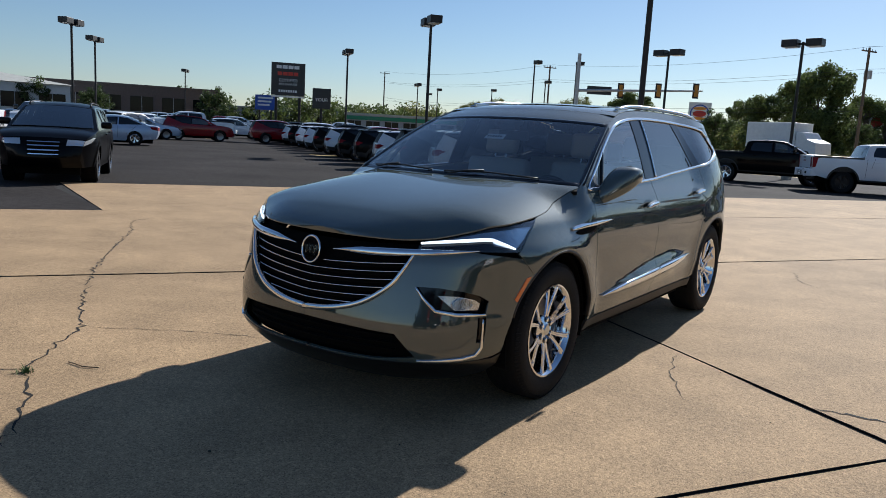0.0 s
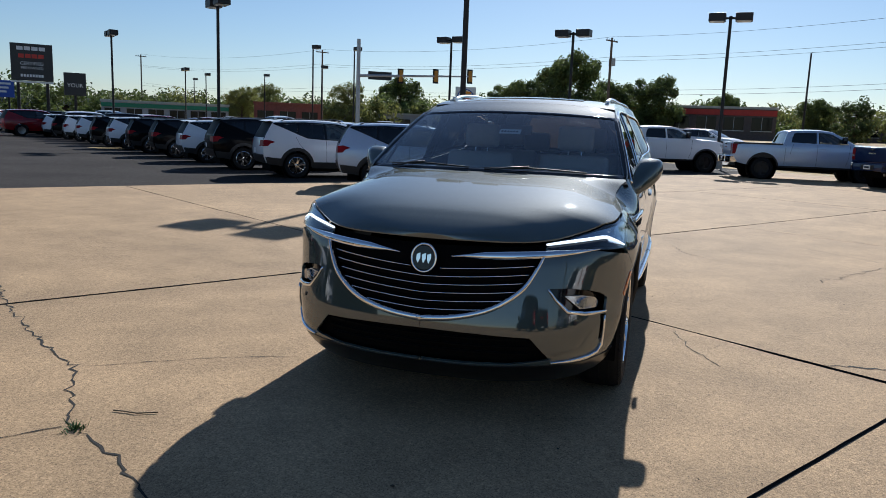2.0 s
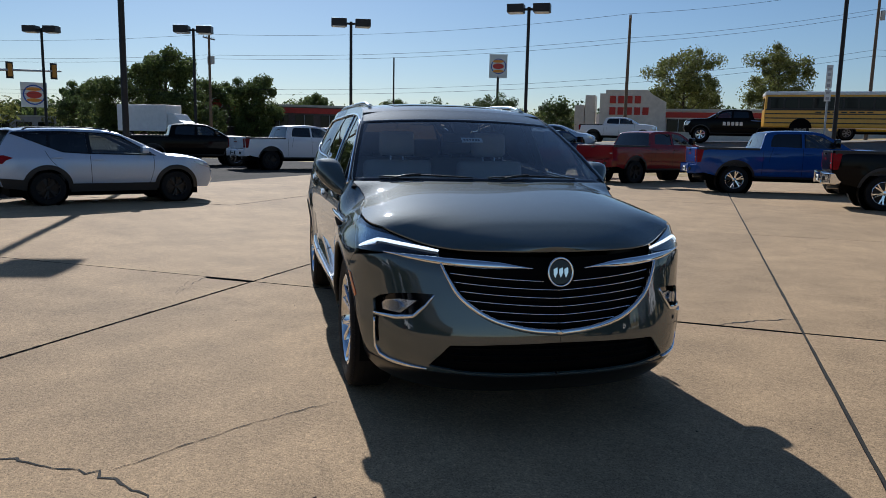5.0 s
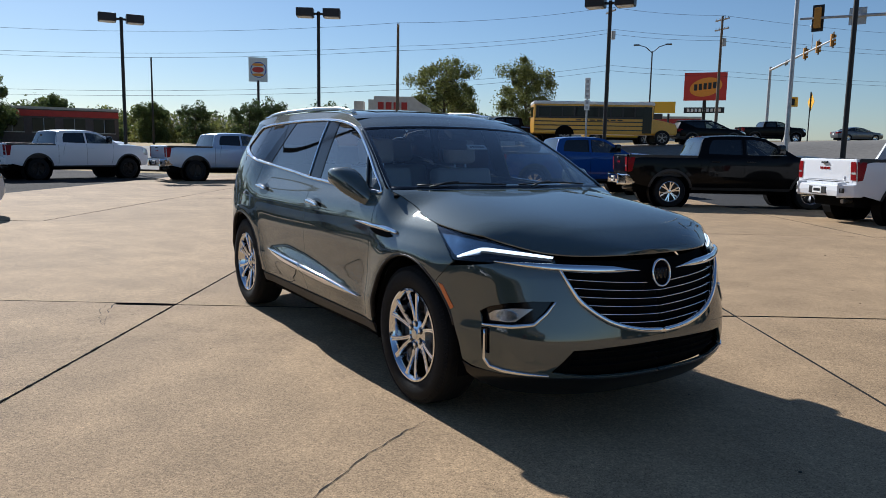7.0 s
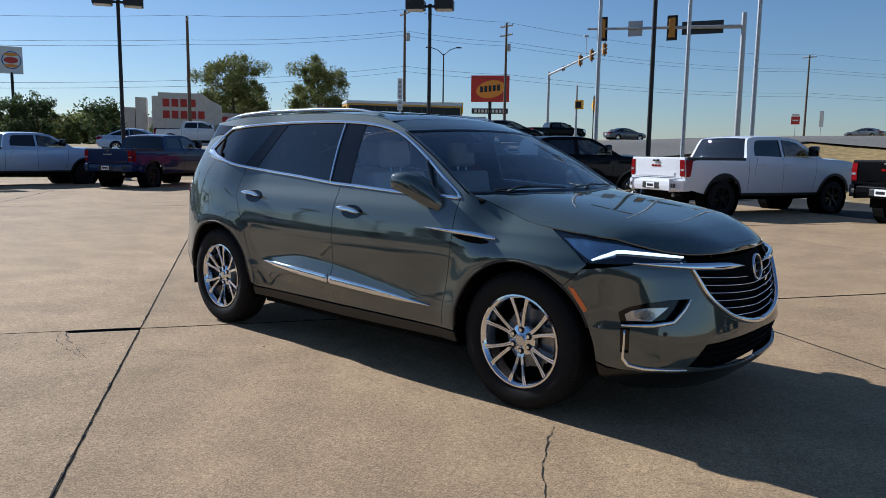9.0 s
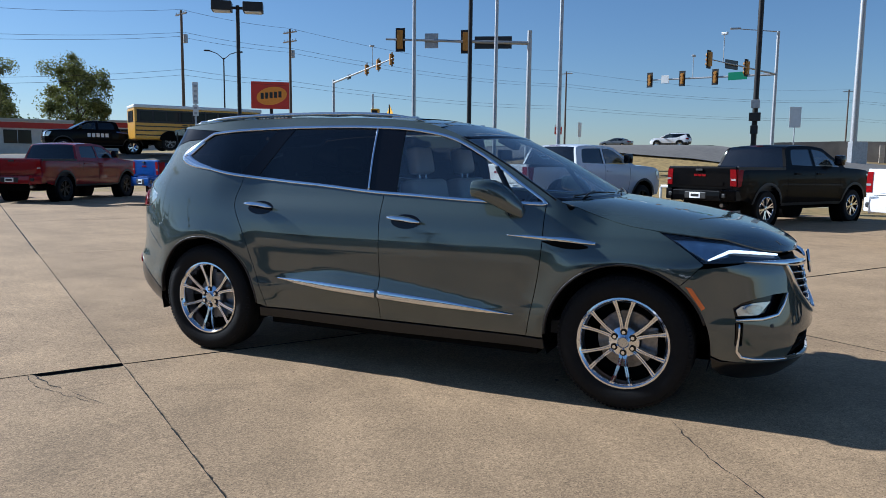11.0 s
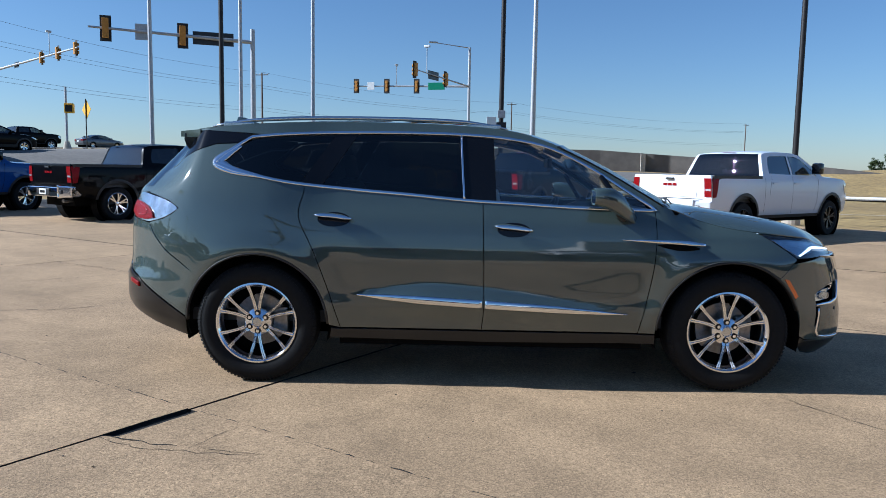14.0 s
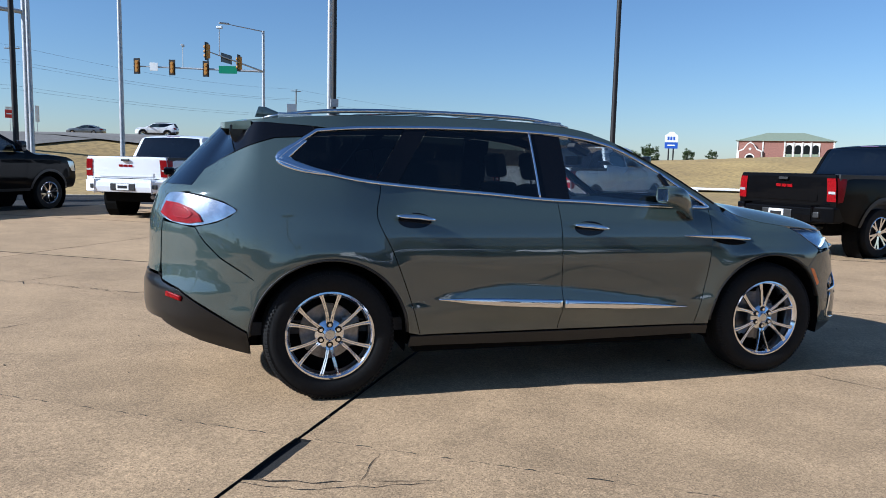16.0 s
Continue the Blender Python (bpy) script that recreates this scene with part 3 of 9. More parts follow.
if BN[450, 60, 1] < 0:
    BN = -BN
BN[0, :, 1] = BN[-1, :, 1] = 0


def lookup(table, s, v):
    a = np.clip(np.asarray(s, float) / S_END * (len(PS) - 1), 0, len(PS) - 1.001)
    b = np.clip((np.asarray(v, float) - V0) / (V1 - V0) * (NV - 1), 0, NV - 1.001)
    i, j = a.astype(int), b.astype(int)
    fa, fb = (a - i)[..., None], (b - j)[..., None]
    return (table[i, j] * (1 - fa) * (1 - fb) + table[i + 1, j] * fa * (1 - fb) + table[i, j + 1] * (1 - fa) * fb + table[i + 1, j + 1] * fa * fb)


def body(s, v, off=0.0):
    """The point and outward normal of the flank with y > 0."""
    n = lookup(BN, s, v)
    n = n / (np.linalg.norm(n, axis=-1, keepdims=True) + 1e-9)
    return lookup(BT, s, v) + n * off, n


def find(axis, value, z, s0, s1):
    """(s, v) of the surface where coordinate axis takes the value at the height z, between s0 and s1."""
    lo, hi = s0, s1

    def at(s):
        col = lookup(BT, np.full(NV, s), VV)
        v = float(np.interp(z, col[:, 2], VV))
        return v, lookup(BT, np.array([s]), np.array([v]))[0]

    sign = 1 if at(lo)[1][axis] < at(hi)[1][axis] else -1
    for _ in range(22):
        mid = (lo + hi) / 2
        if (at(mid)[1][axis] - value) * sign < 0:
            lo = mid
        else:
            hi = mid
    s = (lo + hi) / 2
    return s, at(s)[0]




def side(*points):
    """Flank points given by x and z."""
    return [find(0, x, z, 0.02, S_END - 0.02) for x, z in points]


def nose(*points):
    """Front points given by the distance from the middle and z."""
    return [find(1, y, z, 0.0, 1.3) for y, z in points]


def rear(*points):
    return [find(1, y, z, S_END - 0.95, S_END) for y, z in points]


def dense(pts, step=0.02, closed=True):
    out = []
    n = len(pts)
    for i in range(n if closed else n - 1):
        a, b = np.array(pts[i]), np.array(pts[(i + 1) % n])
        k = max(1, int(np.hypot(*(b - a)) / step))
        out += [tuple(a + (b - a) * j / k) for j in range(k)]
    if not closed:
        out.append(tuple(pts[-1]))
    return out


def area(p):
    p = np.array(p)
    return 0.5 * np.sum(p[:, 0] * np.roll(p[:, 1], -1) - np.roll(p[:, 0], -1) * p[:, 1])


def inset(p, g):
    p = np.array(p, float)
    if area(p) < 0:
        p = p[::-1]
    e = np.roll(p, -1, 0) - np.roll(p, 1, 0)
    n = np.stack([-e[:, 1], e[:, 0]], -1)
    n /= np.linalg.norm(n, axis=1, keepdims=True) + 1e-9
    return p + n * g


def inside(poly, pts):
    poly, pts = np.array(poly), np.array(pts)
    x, y = pts[:, 0], pts[:, 1]
    hit = np.zeros(len(pts), bool)
    for (x0, y0), (x1, y1) in zip(poly, np.roll(poly, -1, 0)):
        c = (y0 > y) != (y1 > y)
        hit ^= c & (x < (x1 - x0) * (y - y0) / (y1 - y0 + 1e-12) + x0)
    return hit


def fill(outline, holes=(), gap=0.003, grid=0.035, step=0.02):
    """A triangulated sheet inside an outline of the (s, v) plane, less the holes; the loops of its rims too."""
    loops = [inset(dense(outline, step), gap)] + [inset(dense(h, step), -gap)[::-1] for h in holes]
    lo, hi = loops[0].min(0), loops[0].max(0)
    gx, gy = np.meshgrid(np.arange(lo[0] + grid / 2, hi[0], grid), np.arange(lo[1] + grid / 2, hi[1], grid))
    pts = np.stack([gx.ravel(), gy.ravel()], -1)
    if len(pts):
        keep = inside(loops[0], pts)
        for h in loops[1:]:
            keep &= ~inside(h, pts)
        pts = pts[keep]
        rim = np.concatenate(loops)
        if len(pts):
            near = np.min(np.hypot(pts[:, None, 0] - rim[None, :, 0], pts[:, None, 1] - rim[None, :, 1]), 1)
            pts = pts[near > grid * 0.4]
    allp, edges, n0 = [], [], 0
    for l in loops:
        allp += [Vector(q) for q in l]
        edges += [(n0 + i, n0 + (i + 1) % len(l)) for i in range(len(l))]
        n0 += len(l)
    allp += [Vector(q) for q in pts]
    vs, _, faces, *_ = geometry.delaunay_2d_cdt(allp, edges, [], 0, 1e-5)
    vs = np.array([tuple(q) for q in vs])
    faces = np.array([f for f in faces if len(f) == 3])
    mid = vs[faces].mean(1)
    keep = inside(loops[0], mid)
    for h in loops[1:]:
        keep &= ~inside(h, mid)
    return vs, faces[keep], loops


def panel(name, outline, material, parent, flank, holes=(), gap=0.003, depth=0.018, off=0.0, grid=0.035, label=""):
    """A body panel with turned-in edges, on the flank y > 0 (flank = 1) or y < 0 (-1); 0: across both, for outlines that start at the middle."""
    vs, faces, loops = fill(outline, holes, gap, grid)
    p, n = body(vs[:, 0], vs[:, 1], off)
    verts, norms, tris = [p], [n], [faces]
    base = len(p)
    if depth:
        for l in loops:
            a, na = body(l[:, 0], l[:, 1], off)
            k = len(l)
            e = np.roll(a, -1, 0) - np.roll(a, 1, 0)
            out = np.cross(e, na)
            out /= np.linalg.norm(out, axis=1, keepdims=True) + 1e-9
            soft = na + 0.8 * out
            soft /= np.linalg.norm(soft, axis=1, keepdims=True)
            verts += [a, a - na * 0.004 + out * 0.0005, a - na * depth]
            norms += [na, out, out]
            q = []
            for r in (0, 1):
                for i in range(k):
                    j = (i + 1) % k
                    q += [(base + r * k + i, base + r * k + j, base + (r + 1) * k + j), (base + r * k + i, base + (r + 1) * k + j, base + (r + 1) * k + i)]
            tris.append(np.array(q))
            base += 3 * k
    verts, norms, tris = np.concatenate(verts), np.concatenate(norms), np.concatenate(tris)
    # wind every face along its normals
    fn = np.cross(verts[tris[:, 1]] - verts[tris[:, 0]], verts[tris[:, 2]] - verts[tris[:, 0]])
    flip = (fn * norms[tris].sum(1)).sum(1) < 0
    tris[flip] = tris[flip][:, ::-1]
    if flank == 0:
        m = np.array([1, -1, 1])
        verts2, norms2, tris2 = verts * m, norms * m, tris[:, ::-1] + len(verts)
        verts, norms, tris = np.r_[verts, verts2], np.r_[norms, norms2], np.r_[tris, tris2]
    elif flank < 0:
        m = np.array([1, -1, 1])
        verts, norms, tris = verts * m, norms * m, tris[:, ::-1]
    return mesh_object(name, verts, tris, material, parent, True, label, norms)


def rim_arc(cx, r, a0, a1, n=40, cz=0.385):
    """Points of a wheel arch, as x and z."""
    return [(cx + r * math.cos(math.radians(a0 + (a1 - a0) * i / n)), cz + r * math.sin(math.radians(a0 + (a1 - a0) * i / n))) for i in range(n + 1)]


def sweep(name, pts, nrm, width, height, material, parent, label="", taper=(1, 1), n=8, closed=False, smooth=True):
    """A bar of rounded section along points, lying on a surface with the given normals."""
    p, nn = np.array(pts, float), np.array(nrm, float)
    k = len(p)
    t = np.roll(p, -1, 0) - np.roll(p, 1, 0) if closed else np.gradient(p, axis=0)
    t /= np.linalg.norm(t, axis=1, keepdims=True) + 1e-9
    nn = nn - t * (nn * t).sum(1, keepdims=True)
    nn /= np.linalg.norm(nn, axis=1, keepdims=True) + 1e-9
    b = np.cross(t, nn)
    u = np.linspace(0, 1, k)
    sc = np.ones(k) if closed else np.minimum(1, np.minimum(taper[0] + (1 - taper[0]) * u * 5, taper[1] + (1 - taper[1]) * (1 - u) * 5))
    wid = np.full(k, width) if np.isscalar(width) else np.interp(u, np.linspace(0, 1, len(width)), width)
    ring = [(math.cos(2 * math.pi * i / n + math.pi / n), math.sin(2 * math.pi * i / n + math.pi / n)) for i in range(n)]
    ring = [(math.copysign(abs(c) ** 0.6, c), math.copysign(abs(q) ** 0.6, q)) for c, q in ring]
    verts, faces = [], []
    for i in range(k):
        for c, q in ring:
            verts.append(p[i] + b[i] * c * wid[i] / 2 * sc[i] + nn[i] * q * height / 2 * sc[i])
    rows = k if closed else k - 1
    for i in range(rows):
        for j in range(n):
            a0, a1 = i * n + j, i * n + (j + 1) % n
            b0, b1 = ((i + 1) % k) * n + j, ((i + 1) % k) * n + (j + 1) % n
            faces.append((a0, a1, b1, b0))
    if not closed:
        faces += [tuple(range(n))[::-1], tuple((k - 1) * n + j for j in range(n))]
    return mesh_object(name, verts, faces, material, parent, smooth, label)


def strip(name, sv, width, height, material, parent, flank, off=0.004, label="", taper=(1, 1), closed=False):
    """A trim bar that follows the body surface along (s, v) points."""
    sv = np.array(dense(sv, 0.02, closed))
    p, n = body(sv[:, 0], sv[:, 1], off)
    if flank < 0:
        p, n = p * [1, -1, 1], n * [1, -1, 1]
    return sweep(name, p, n, width, height, material, parent, label, taper, closed=closed)

suv = thing("suv", "parked grey-green metallic three-row SUV with chrome trim", "car")

# outlines, in x and z on the flank
BELT = [(1.045, 1.172), (0.57, 1.181), (0.131, 1.202), (-0.165, 1.215), (-0.54, 1.246), (-0.92, 1.273), (-1.30, 1.309), (-1.535, 1.35), (-1.75, 1.392)]
KICK = [(-1.835, 1.43), (-1.79, 1.475), (-1.69, 1.548)]
DLO_TOP = [(-1.60, 1.607), (-1.34, 1.632), (-0.95, 1.648), (-0.56, 1.652), (-0.18, 1.645), (0.12, 1.62), (0.383, 1.562), (0.647, 1.432), (0.873, 1.288), (1.02, 1.198)]
DOOR_F = [(1.045, 1.16), (1.045, 0.945), (1.022, 0.728), (0.952, 0.375)]
DOOR_B = [(-0.068, 1.20), (-0.060, 0.88), (-0.052, 0.55), (-0.063, 0.375)]
DOOR_R = [(-1.232, 1.30), (-1.235, 1.245), (-1.258, 1.096), (-1.164, 0.892), (-1.06, 0.62), (-0.983, 0.375)]
ROOF_EDGE = [(1.13, 1.195), (0.95, 1.30), (0.728, 1.432), (0.423, 1.585), (0.213, 1.655), (0.0, 1.69), (-0.34, 1.712), (-0.81, 1.72), (-1.29, 1.712), (-1.65, 1.69), (-2.02, 1.655)]
HOOD_SIDE = [(1.13, 1.185), (1.21, 1.162), (1.29, 1.130), (1.38, 1.100), (1.52, 1.066), (1.70, 1.043), (1.86, 1.028)]
HOOD_NOSE = [(0.82, 1.008), (0.765, 0.983), (0.67, 0.952), (0.60, 0.936), (0.475, 0.924), (0.24, 0.921), (0.0, 0.920)]

belt, kick, dlo_top = side(*spline(BELT, 4)), side(*spline(KICK, 4)), side(*spline(DLO_TOP, 4))
door_f, door_b, door_r = side(*spline(DOOR_F, 4)), side(*spline(DOOR_B, 4)), side(*spline(DOOR_R, 4))
roof_edge = side(*spline(ROOF_EDGE, 5))
hood_edge = nose(*spline(HOOD_NOSE[::-1], 6)) + side(*spline(HOOD_SIDE[::-1], 5))
belt_in = lambda x: float(np.interp(-x, [-b[0] for b in BELT], [b[1] for b in BELT]))

lamp = side((1.715, 1.035), (1.80, 0.985), (1.88, 0.932), (1.95, 0.882)) + nose((0.80, 0.888), (0.60, 0.894), (0.575, 0.905), (0.60, 0.928), (0.67, 0.944), (0.765, 0.976), (0.82, 1.000)) + side((1.87, 1.020),)
fender_cut = side((1.955, 0.874), (1.93, 0.85), (1.885, 0.80), (1.84, 0.755))
tail_lamp = side((-2.07, 1.135), (-2.14, 1.175), (-2.26, 1.205), (-2.40, 1.225)) + rear((0.50, 1.20), (0.50, 1.09)) + side((-2.42, 1.045), (-2.30, 1.035), (-2.18, 1.065), (-2.10, 1.105))

for flank in (1, -1):
    # front wing
    wing = (side((1.062, 0.375)) + side(*rim_arc(1.535, 0.474, 181, 54, 30)) + fender_cut[::-1] + side((1.945, 0.884), (1.88, 0.934), (1.80, 0.987), (1.705, 1.040))
            + side(*[q for q in spline(HOOD_SIDE, 5)[::-1] if q[0] < 1.70]) + side((1.135, 1.195), (1.05, 1.20)) + door_f)
    panel("front_wing", wing, GREEN, suv, flank)
    # doors up to the belt
    front_door = [p for p in door_f] + door_b[::-1] + [p for p in belt if p[0] < door_b[0][0] - 0.002][::-1]
    panel("front_door", front_door, GREEN, suv, flank, grid=0.024)
    rear_belt = [p for p in belt if door_b[0][0] + 0.002 < p[0] < door_r[1][0] - 0.01]
    rear_door = door_b + door_r[::-1] + rear_belt[::-1]
    panel("rear_door", rear_door, GREEN, suv, flank, grid=0.024)
    # quarter panel and D pillar
    arc = side(*rim_arc(-1.535, 0.474, 1, 150, 36))
    q = door_r[1:] + arc + side((-1.975, 0.735), (-2.05, 0.79), (-2.16, 0.86), (-2.25, 0.95), (-2.30, 1.03), (-2.18, 1.06), (-2.10, 1.10), (-2.06, 1.135), (-2.14, 1.18), (-2.26, 1.21), (-2.33, 1.222),
                              (-2.335, 1.245), (-2.246, 1.365), (-2.16, 1.42), (-2.071, 1.468), (-1.957, 1.519), (-1.842, 1.556), (-1.69, 1.565)) + kick[::-1] + [p for p in belt if p[0] > door_r[1][0] + 0.01][::-1]
    panel("quarter_panel", q, GREEN, suv, flank)
    # black band behind the last side window
    panel("pillar_cover", side((-1.69, 1.568), (-1.842, 1.559), (-1.957, 1.522), (-2.071, 1.471), (-2.085, 1.54), (-2.07, 1.612), (-1.62, 1.632), (-1.60, 1.61)), GLOSS_BLACK, suv, flank, off=-0.002)
    # side of the roof and windscreen pillar
    cant = roof_edge + side((-2.06, 1.612)) + side((-1.62, 1.632)) + dlo_top[2:] + side((1.05, 1.183), (1.10, 1.185))
    panel("roof_side", cant, GREEN, suv, flank, depth=0.01)
    # sill
    panel("sill", side((1.062, 0.368), (0.952, 0.368), (-0.06, 0.366), (-0.98, 0.368), (-1.045, 0.372), (-1.06, 0.30), (0.0, 0.285), (1.068, 0.30)), SATIN_BLACK, suv, flank)
    # windows
    def pane(name, pts, material, label=""):
        ob = panel(name, pts, material, suv, flank, gap=0.002, depth=0, off=-0.006, grid=0.08, label=label)
        return ob
    bl = lambda x: (x, belt_in(x) + 0.008)
    tp = lambda x: (x, float(np.interp(x, [b[0] for b in DLO_TOP], [b[1] for b in DLO_TOP])) - 0.008)
    pane("front_side_window", side(bl(0.815), bl(0.5), bl(0.13), bl(0.02), tp(0.0), tp(0.12), tp(0.25), tp(0.383), tp(0.52), tp(0.68)), SIDE_GLASS)
    pane("quarter_light", side(bl(1.0), bl(0.865), tp(0.72), tp(0.78), tp(0.873), tp(0.97)), SIDE_GLASS)
    pane("rear_side_window", side(bl(-0.19), bl(-0.54), bl(-0.92), bl(-1.12), (-0.90, tp(-0.88)[1]), tp(-0.7), tp(-0.56), tp(-0.22)), PRIVACY)
    pane("third_row_window", side(bl(-1.26), bl(-1.4), bl(-1.535), (-1.70, 1.395), (-1.80, 1.432), (-1.68, 1.548), tp(-1.58), tp(-1.34), tp(-1.05)), PRIVACY)
    # black pillar covers between the panes
    panel("door_pillar", side(bl(0.02), bl(-0.19), tp(-0.22), tp(-0.08), tp(0.0)), GLOSS_BLACK, suv, flank, gap=0.001, depth=0.01, off=-0.002)
    panel("door_pillar", side(bl(-1.12), bl(-1.26), tp(-1.05), tp(-0.96), (-0.90, tp(-0.88)[1])), GLOSS_BLACK, suv, flank, gap=0.001, depth=0.01, off=-0.002)
    strip("window_divider", side(bl(0.84), tp(0.70)), 0.035, 0.02, GLOSS_BLACK, suv, flank, 0.0)
    strip("chrome_upright", side(bl(-0.19), (-0.205, 1.45), tp(-0.215)), 0.014, 0.012, CHROME, suv, flank, 0.003)
    # chrome round the side windows
    ring = belt[:-1] + kick + dlo_top
    strip("window_chrome", ring, 0.022, 0.014, CHROME, suv, flank, 0.002, closed=True)
    strip("window_chrome_kick", side(*spline([(-1.50, 1.345), (-1.70, 1.385), (-1.805, 1.435), (-1.76, 1.485), (-1.67, 1.55)], 6)), [0.022, 0.058, 0.085, 0.066, 0.034], 0.012, CHROME, suv, flank, 0.001)
    # bright spear low on the doors
    strip("door_spear", side((0.88, 0.503), (0.5, 0.525), (-0.045, 0.555)), [0.014, 0.052, 0.058], 0.026, CHROME, suv, flank, 0.008, taper=(0.3, 1))
    strip("door_spear", side((-0.067, 0.556), (-0.5, 0.578), (-0.875, 0.598)), [0.058, 0.054, 0.024], 0.026, CHROME, suv, flank, 0.008, taper=(1, 0.3))
    # wing vent: bright blade with a dark slot under it
    strip("wing_blade", side((0.825, 0.985), (1.0, 0.98), (1.2, 0.972), (1.36, 0.958)), [0.012, 0.022, 0.03, 0.036], 0.02, CHROME, suv, flank, 0.006, taper=(0.4, 0.5))
    strip("vent_slot", side((1.05, 0.957), (1.17, 0.943), (1.32, 0.936)), [0.02, 0.042, 0.034], 0.014, DARK, suv, flank, 0.003, taper=(0.3, 0.3))
    # door handles
    for hx, hz in ((-1.03, 1.088), (0.13, 1.04)):
        cup = panel("handle_cup", side(*[(hx + 0.105 * math.cos(a), hz - 0.006 + 0.046 * math.sin(a)) for a in np.linspace(0, 2 * math.pi, 20)[:-1]]), GLOSS_BLACK, suv, flank, gap=0, depth=0.0, off=0.0015, grid=0.03)
        strip("door_handle", side((hx - 0.125, hz + 0.012), (hx - 0.04, hz + 0.010), (hx + 0.05, hz), (hx + 0.125, hz - 0.012)), [0.024, 0.034, 0.034, 0.024], 0.022, GREEN, suv, flank, 0.030, taper=(0.35, 0.35))
        strip("handle_strip", side((hx - 0.118, hz + 0.008), (hx, hz + 0.002), (hx + 0.118, hz - 0.012)), 0.026, 0.010, CHROME, suv, flank, 0.042, taper=(0.4, 0.4))
    # shut line between the roof side and the quarter panel keeps dark backing
    # side marker lamp
    panel("side_marker", side((1.868, 0.752), (1.90, 0.745), (1.972, 0.640), (1.955, 0.625)), AMBER, suv, flank, gap=0, depth=0.01, off=0.004, grid=0.02)
    # wheel-arch lips
    for arch in (side(*rim_arc(1.535, 0.468, 20, 178, 40)), side(*rim_arc(-1.535, 0.468, 2, 178, 40))):
        strip("arch_lip", arch, 0.016, 0.03, SATIN_BLACK, suv, flank, -0.012)

# ---- head lamps ----
for flank in (1, -1):
    house = panel("head_lamp", lamp, GLOSS_BLACK, suv, flank, gap=0.002, depth=0.02, off=-0.012, grid=0.02, label="dark head lamp housing")
    wedge = side((1.79, 1.003), (1.88, 0.946), (1.965, 0.900)) + nose((0.86, 0.922), (0.845, 0.950), (0.77, 0.944), (0.66, 0.932), (0.70, 0.948), (0.79, 0.976)) + side((1.90, 1.004))
    panel("reflector", wedge, HEAD_REFLECT, house, flank, gap=0, depth=0.006, off=-0.006, grid=0.02)
    guide = side((1.975, 0.900), (2.02, 0.922)) + nose((0.846, 0.945), (0.82, 0.946), (0.76, 0.939), (0.66, 0.927), (0.577, 0.916))
    strip("light_guide", guide, [0.009, 0.017, 0.018, 0.017, 0.016, 0.014, 0.010], 0.012, DRL, house, flank, 0.0)
    panel("lens", lamp, LENS, house, flank, gap=0.002, depth=0, off=0.004, grid=0.02)
    # tail lamps
    tl = panel("tail_lamp", [tuple(q) for q in spline(tail_lamp, 3, closed=True)], LAMP_CHROME, suv, flank, gap=0.002, depth=0.02, off=0.0, grid=0.02, label="tail lamp with red heart and bright clear rim")
    red = side((-2.255, 1.060), (-2.275, 1.100), (-2.32, 1.135), (-2.39, 1.158)) + rear((0.54, 1.165), (0.525, 1.095)) + side((-2.42, 1.052), (-2.33, 1.046))
    panel("red_lens", red, TAIL_RED, tl, flank, gap=0, depth=0.012, off=0.012, grid=0.02)
    strip("red_loop", side((-2.40, 1.145), (-2.34, 1.128), (-2.305, 1.100), (-2.33, 1.078), (-2.40, 1.076)), 0.007, 0.005, RED_LENS, tl, flank, 0.016, taper=(0.6, 0.6))
    panel("clear_cover", tail_lamp, TAIL_LENS, tl, flank, gap=0.002, depth=0, off=0.026, grid=0.02)

# ---- front bumper ----
GR = [(0.0, 0.532), (0.14, 0.545), (0.264, 0.572), (0.36, 0.608), (0.44, 0.660), (0.50, 0.718), (0.545, 0.80), (0.578, 0.878)]
grille_low = nose(*spline(GR, 4))
intake = nose((0.0, 0.482), (0.30, 0.478), (0.54, 0.468), (0.59, 0.41), (0.635, 0.357), (0.45, 0.330), (0.2, 0.320), (0.0, 0.317))
fog = nose((0.608, 0.708), (0.70, 0.706), (0.79, 0.690), (0.845, 0.668)) + nose((0.872, 0.640), (0.868, 0.578), (0.78, 0.580), (0.70, 0.598))
pocket = nose((0.848, 0.560), (0.872, 0.560), (0.866, 0.430), (0.846, 0.430))
# the intake touches the middle, so it is part of the outline there
mid_lo, mid_hi = intake[-1], intake[0]
bumper_outline = [mid_hi] + grille_low[0:1] + grille_low[1:] + lamp[6:3:-1] + fender_cut[1:] + side(*rim_arc(1.535, 0.474, 54, 2, 16)) + side((2.01, 0.37), (2.06, 0.345)) + nose((0.80, 0.320), (0.62, 0.300), (0.3, 0.293), (0.0, 0.292)) + [mid_lo] + intake[1:-1][::-1]
front_bumper = panel("front_bumper", bumper_outline, GREEN, suv, 0, [fog, pocket], gap=0.0015, grid=0.025)
panel("front_lip", nose((0.0, 0.312), (0.3, 0.314), (0.50, 0.326), (0.64, 0.330), (0.80, 0.330)) + side((2.06, 0.338), (2.01, 0.362), (2.015, 0.30), (2.06, 0.25)) + nose((0.75, 0.225), (0.4, 0.21), (0.0, 0.205)), BUMPER_BLACK, front_bumper, 0, gap=0.001, off=0.004, grid=0.04)
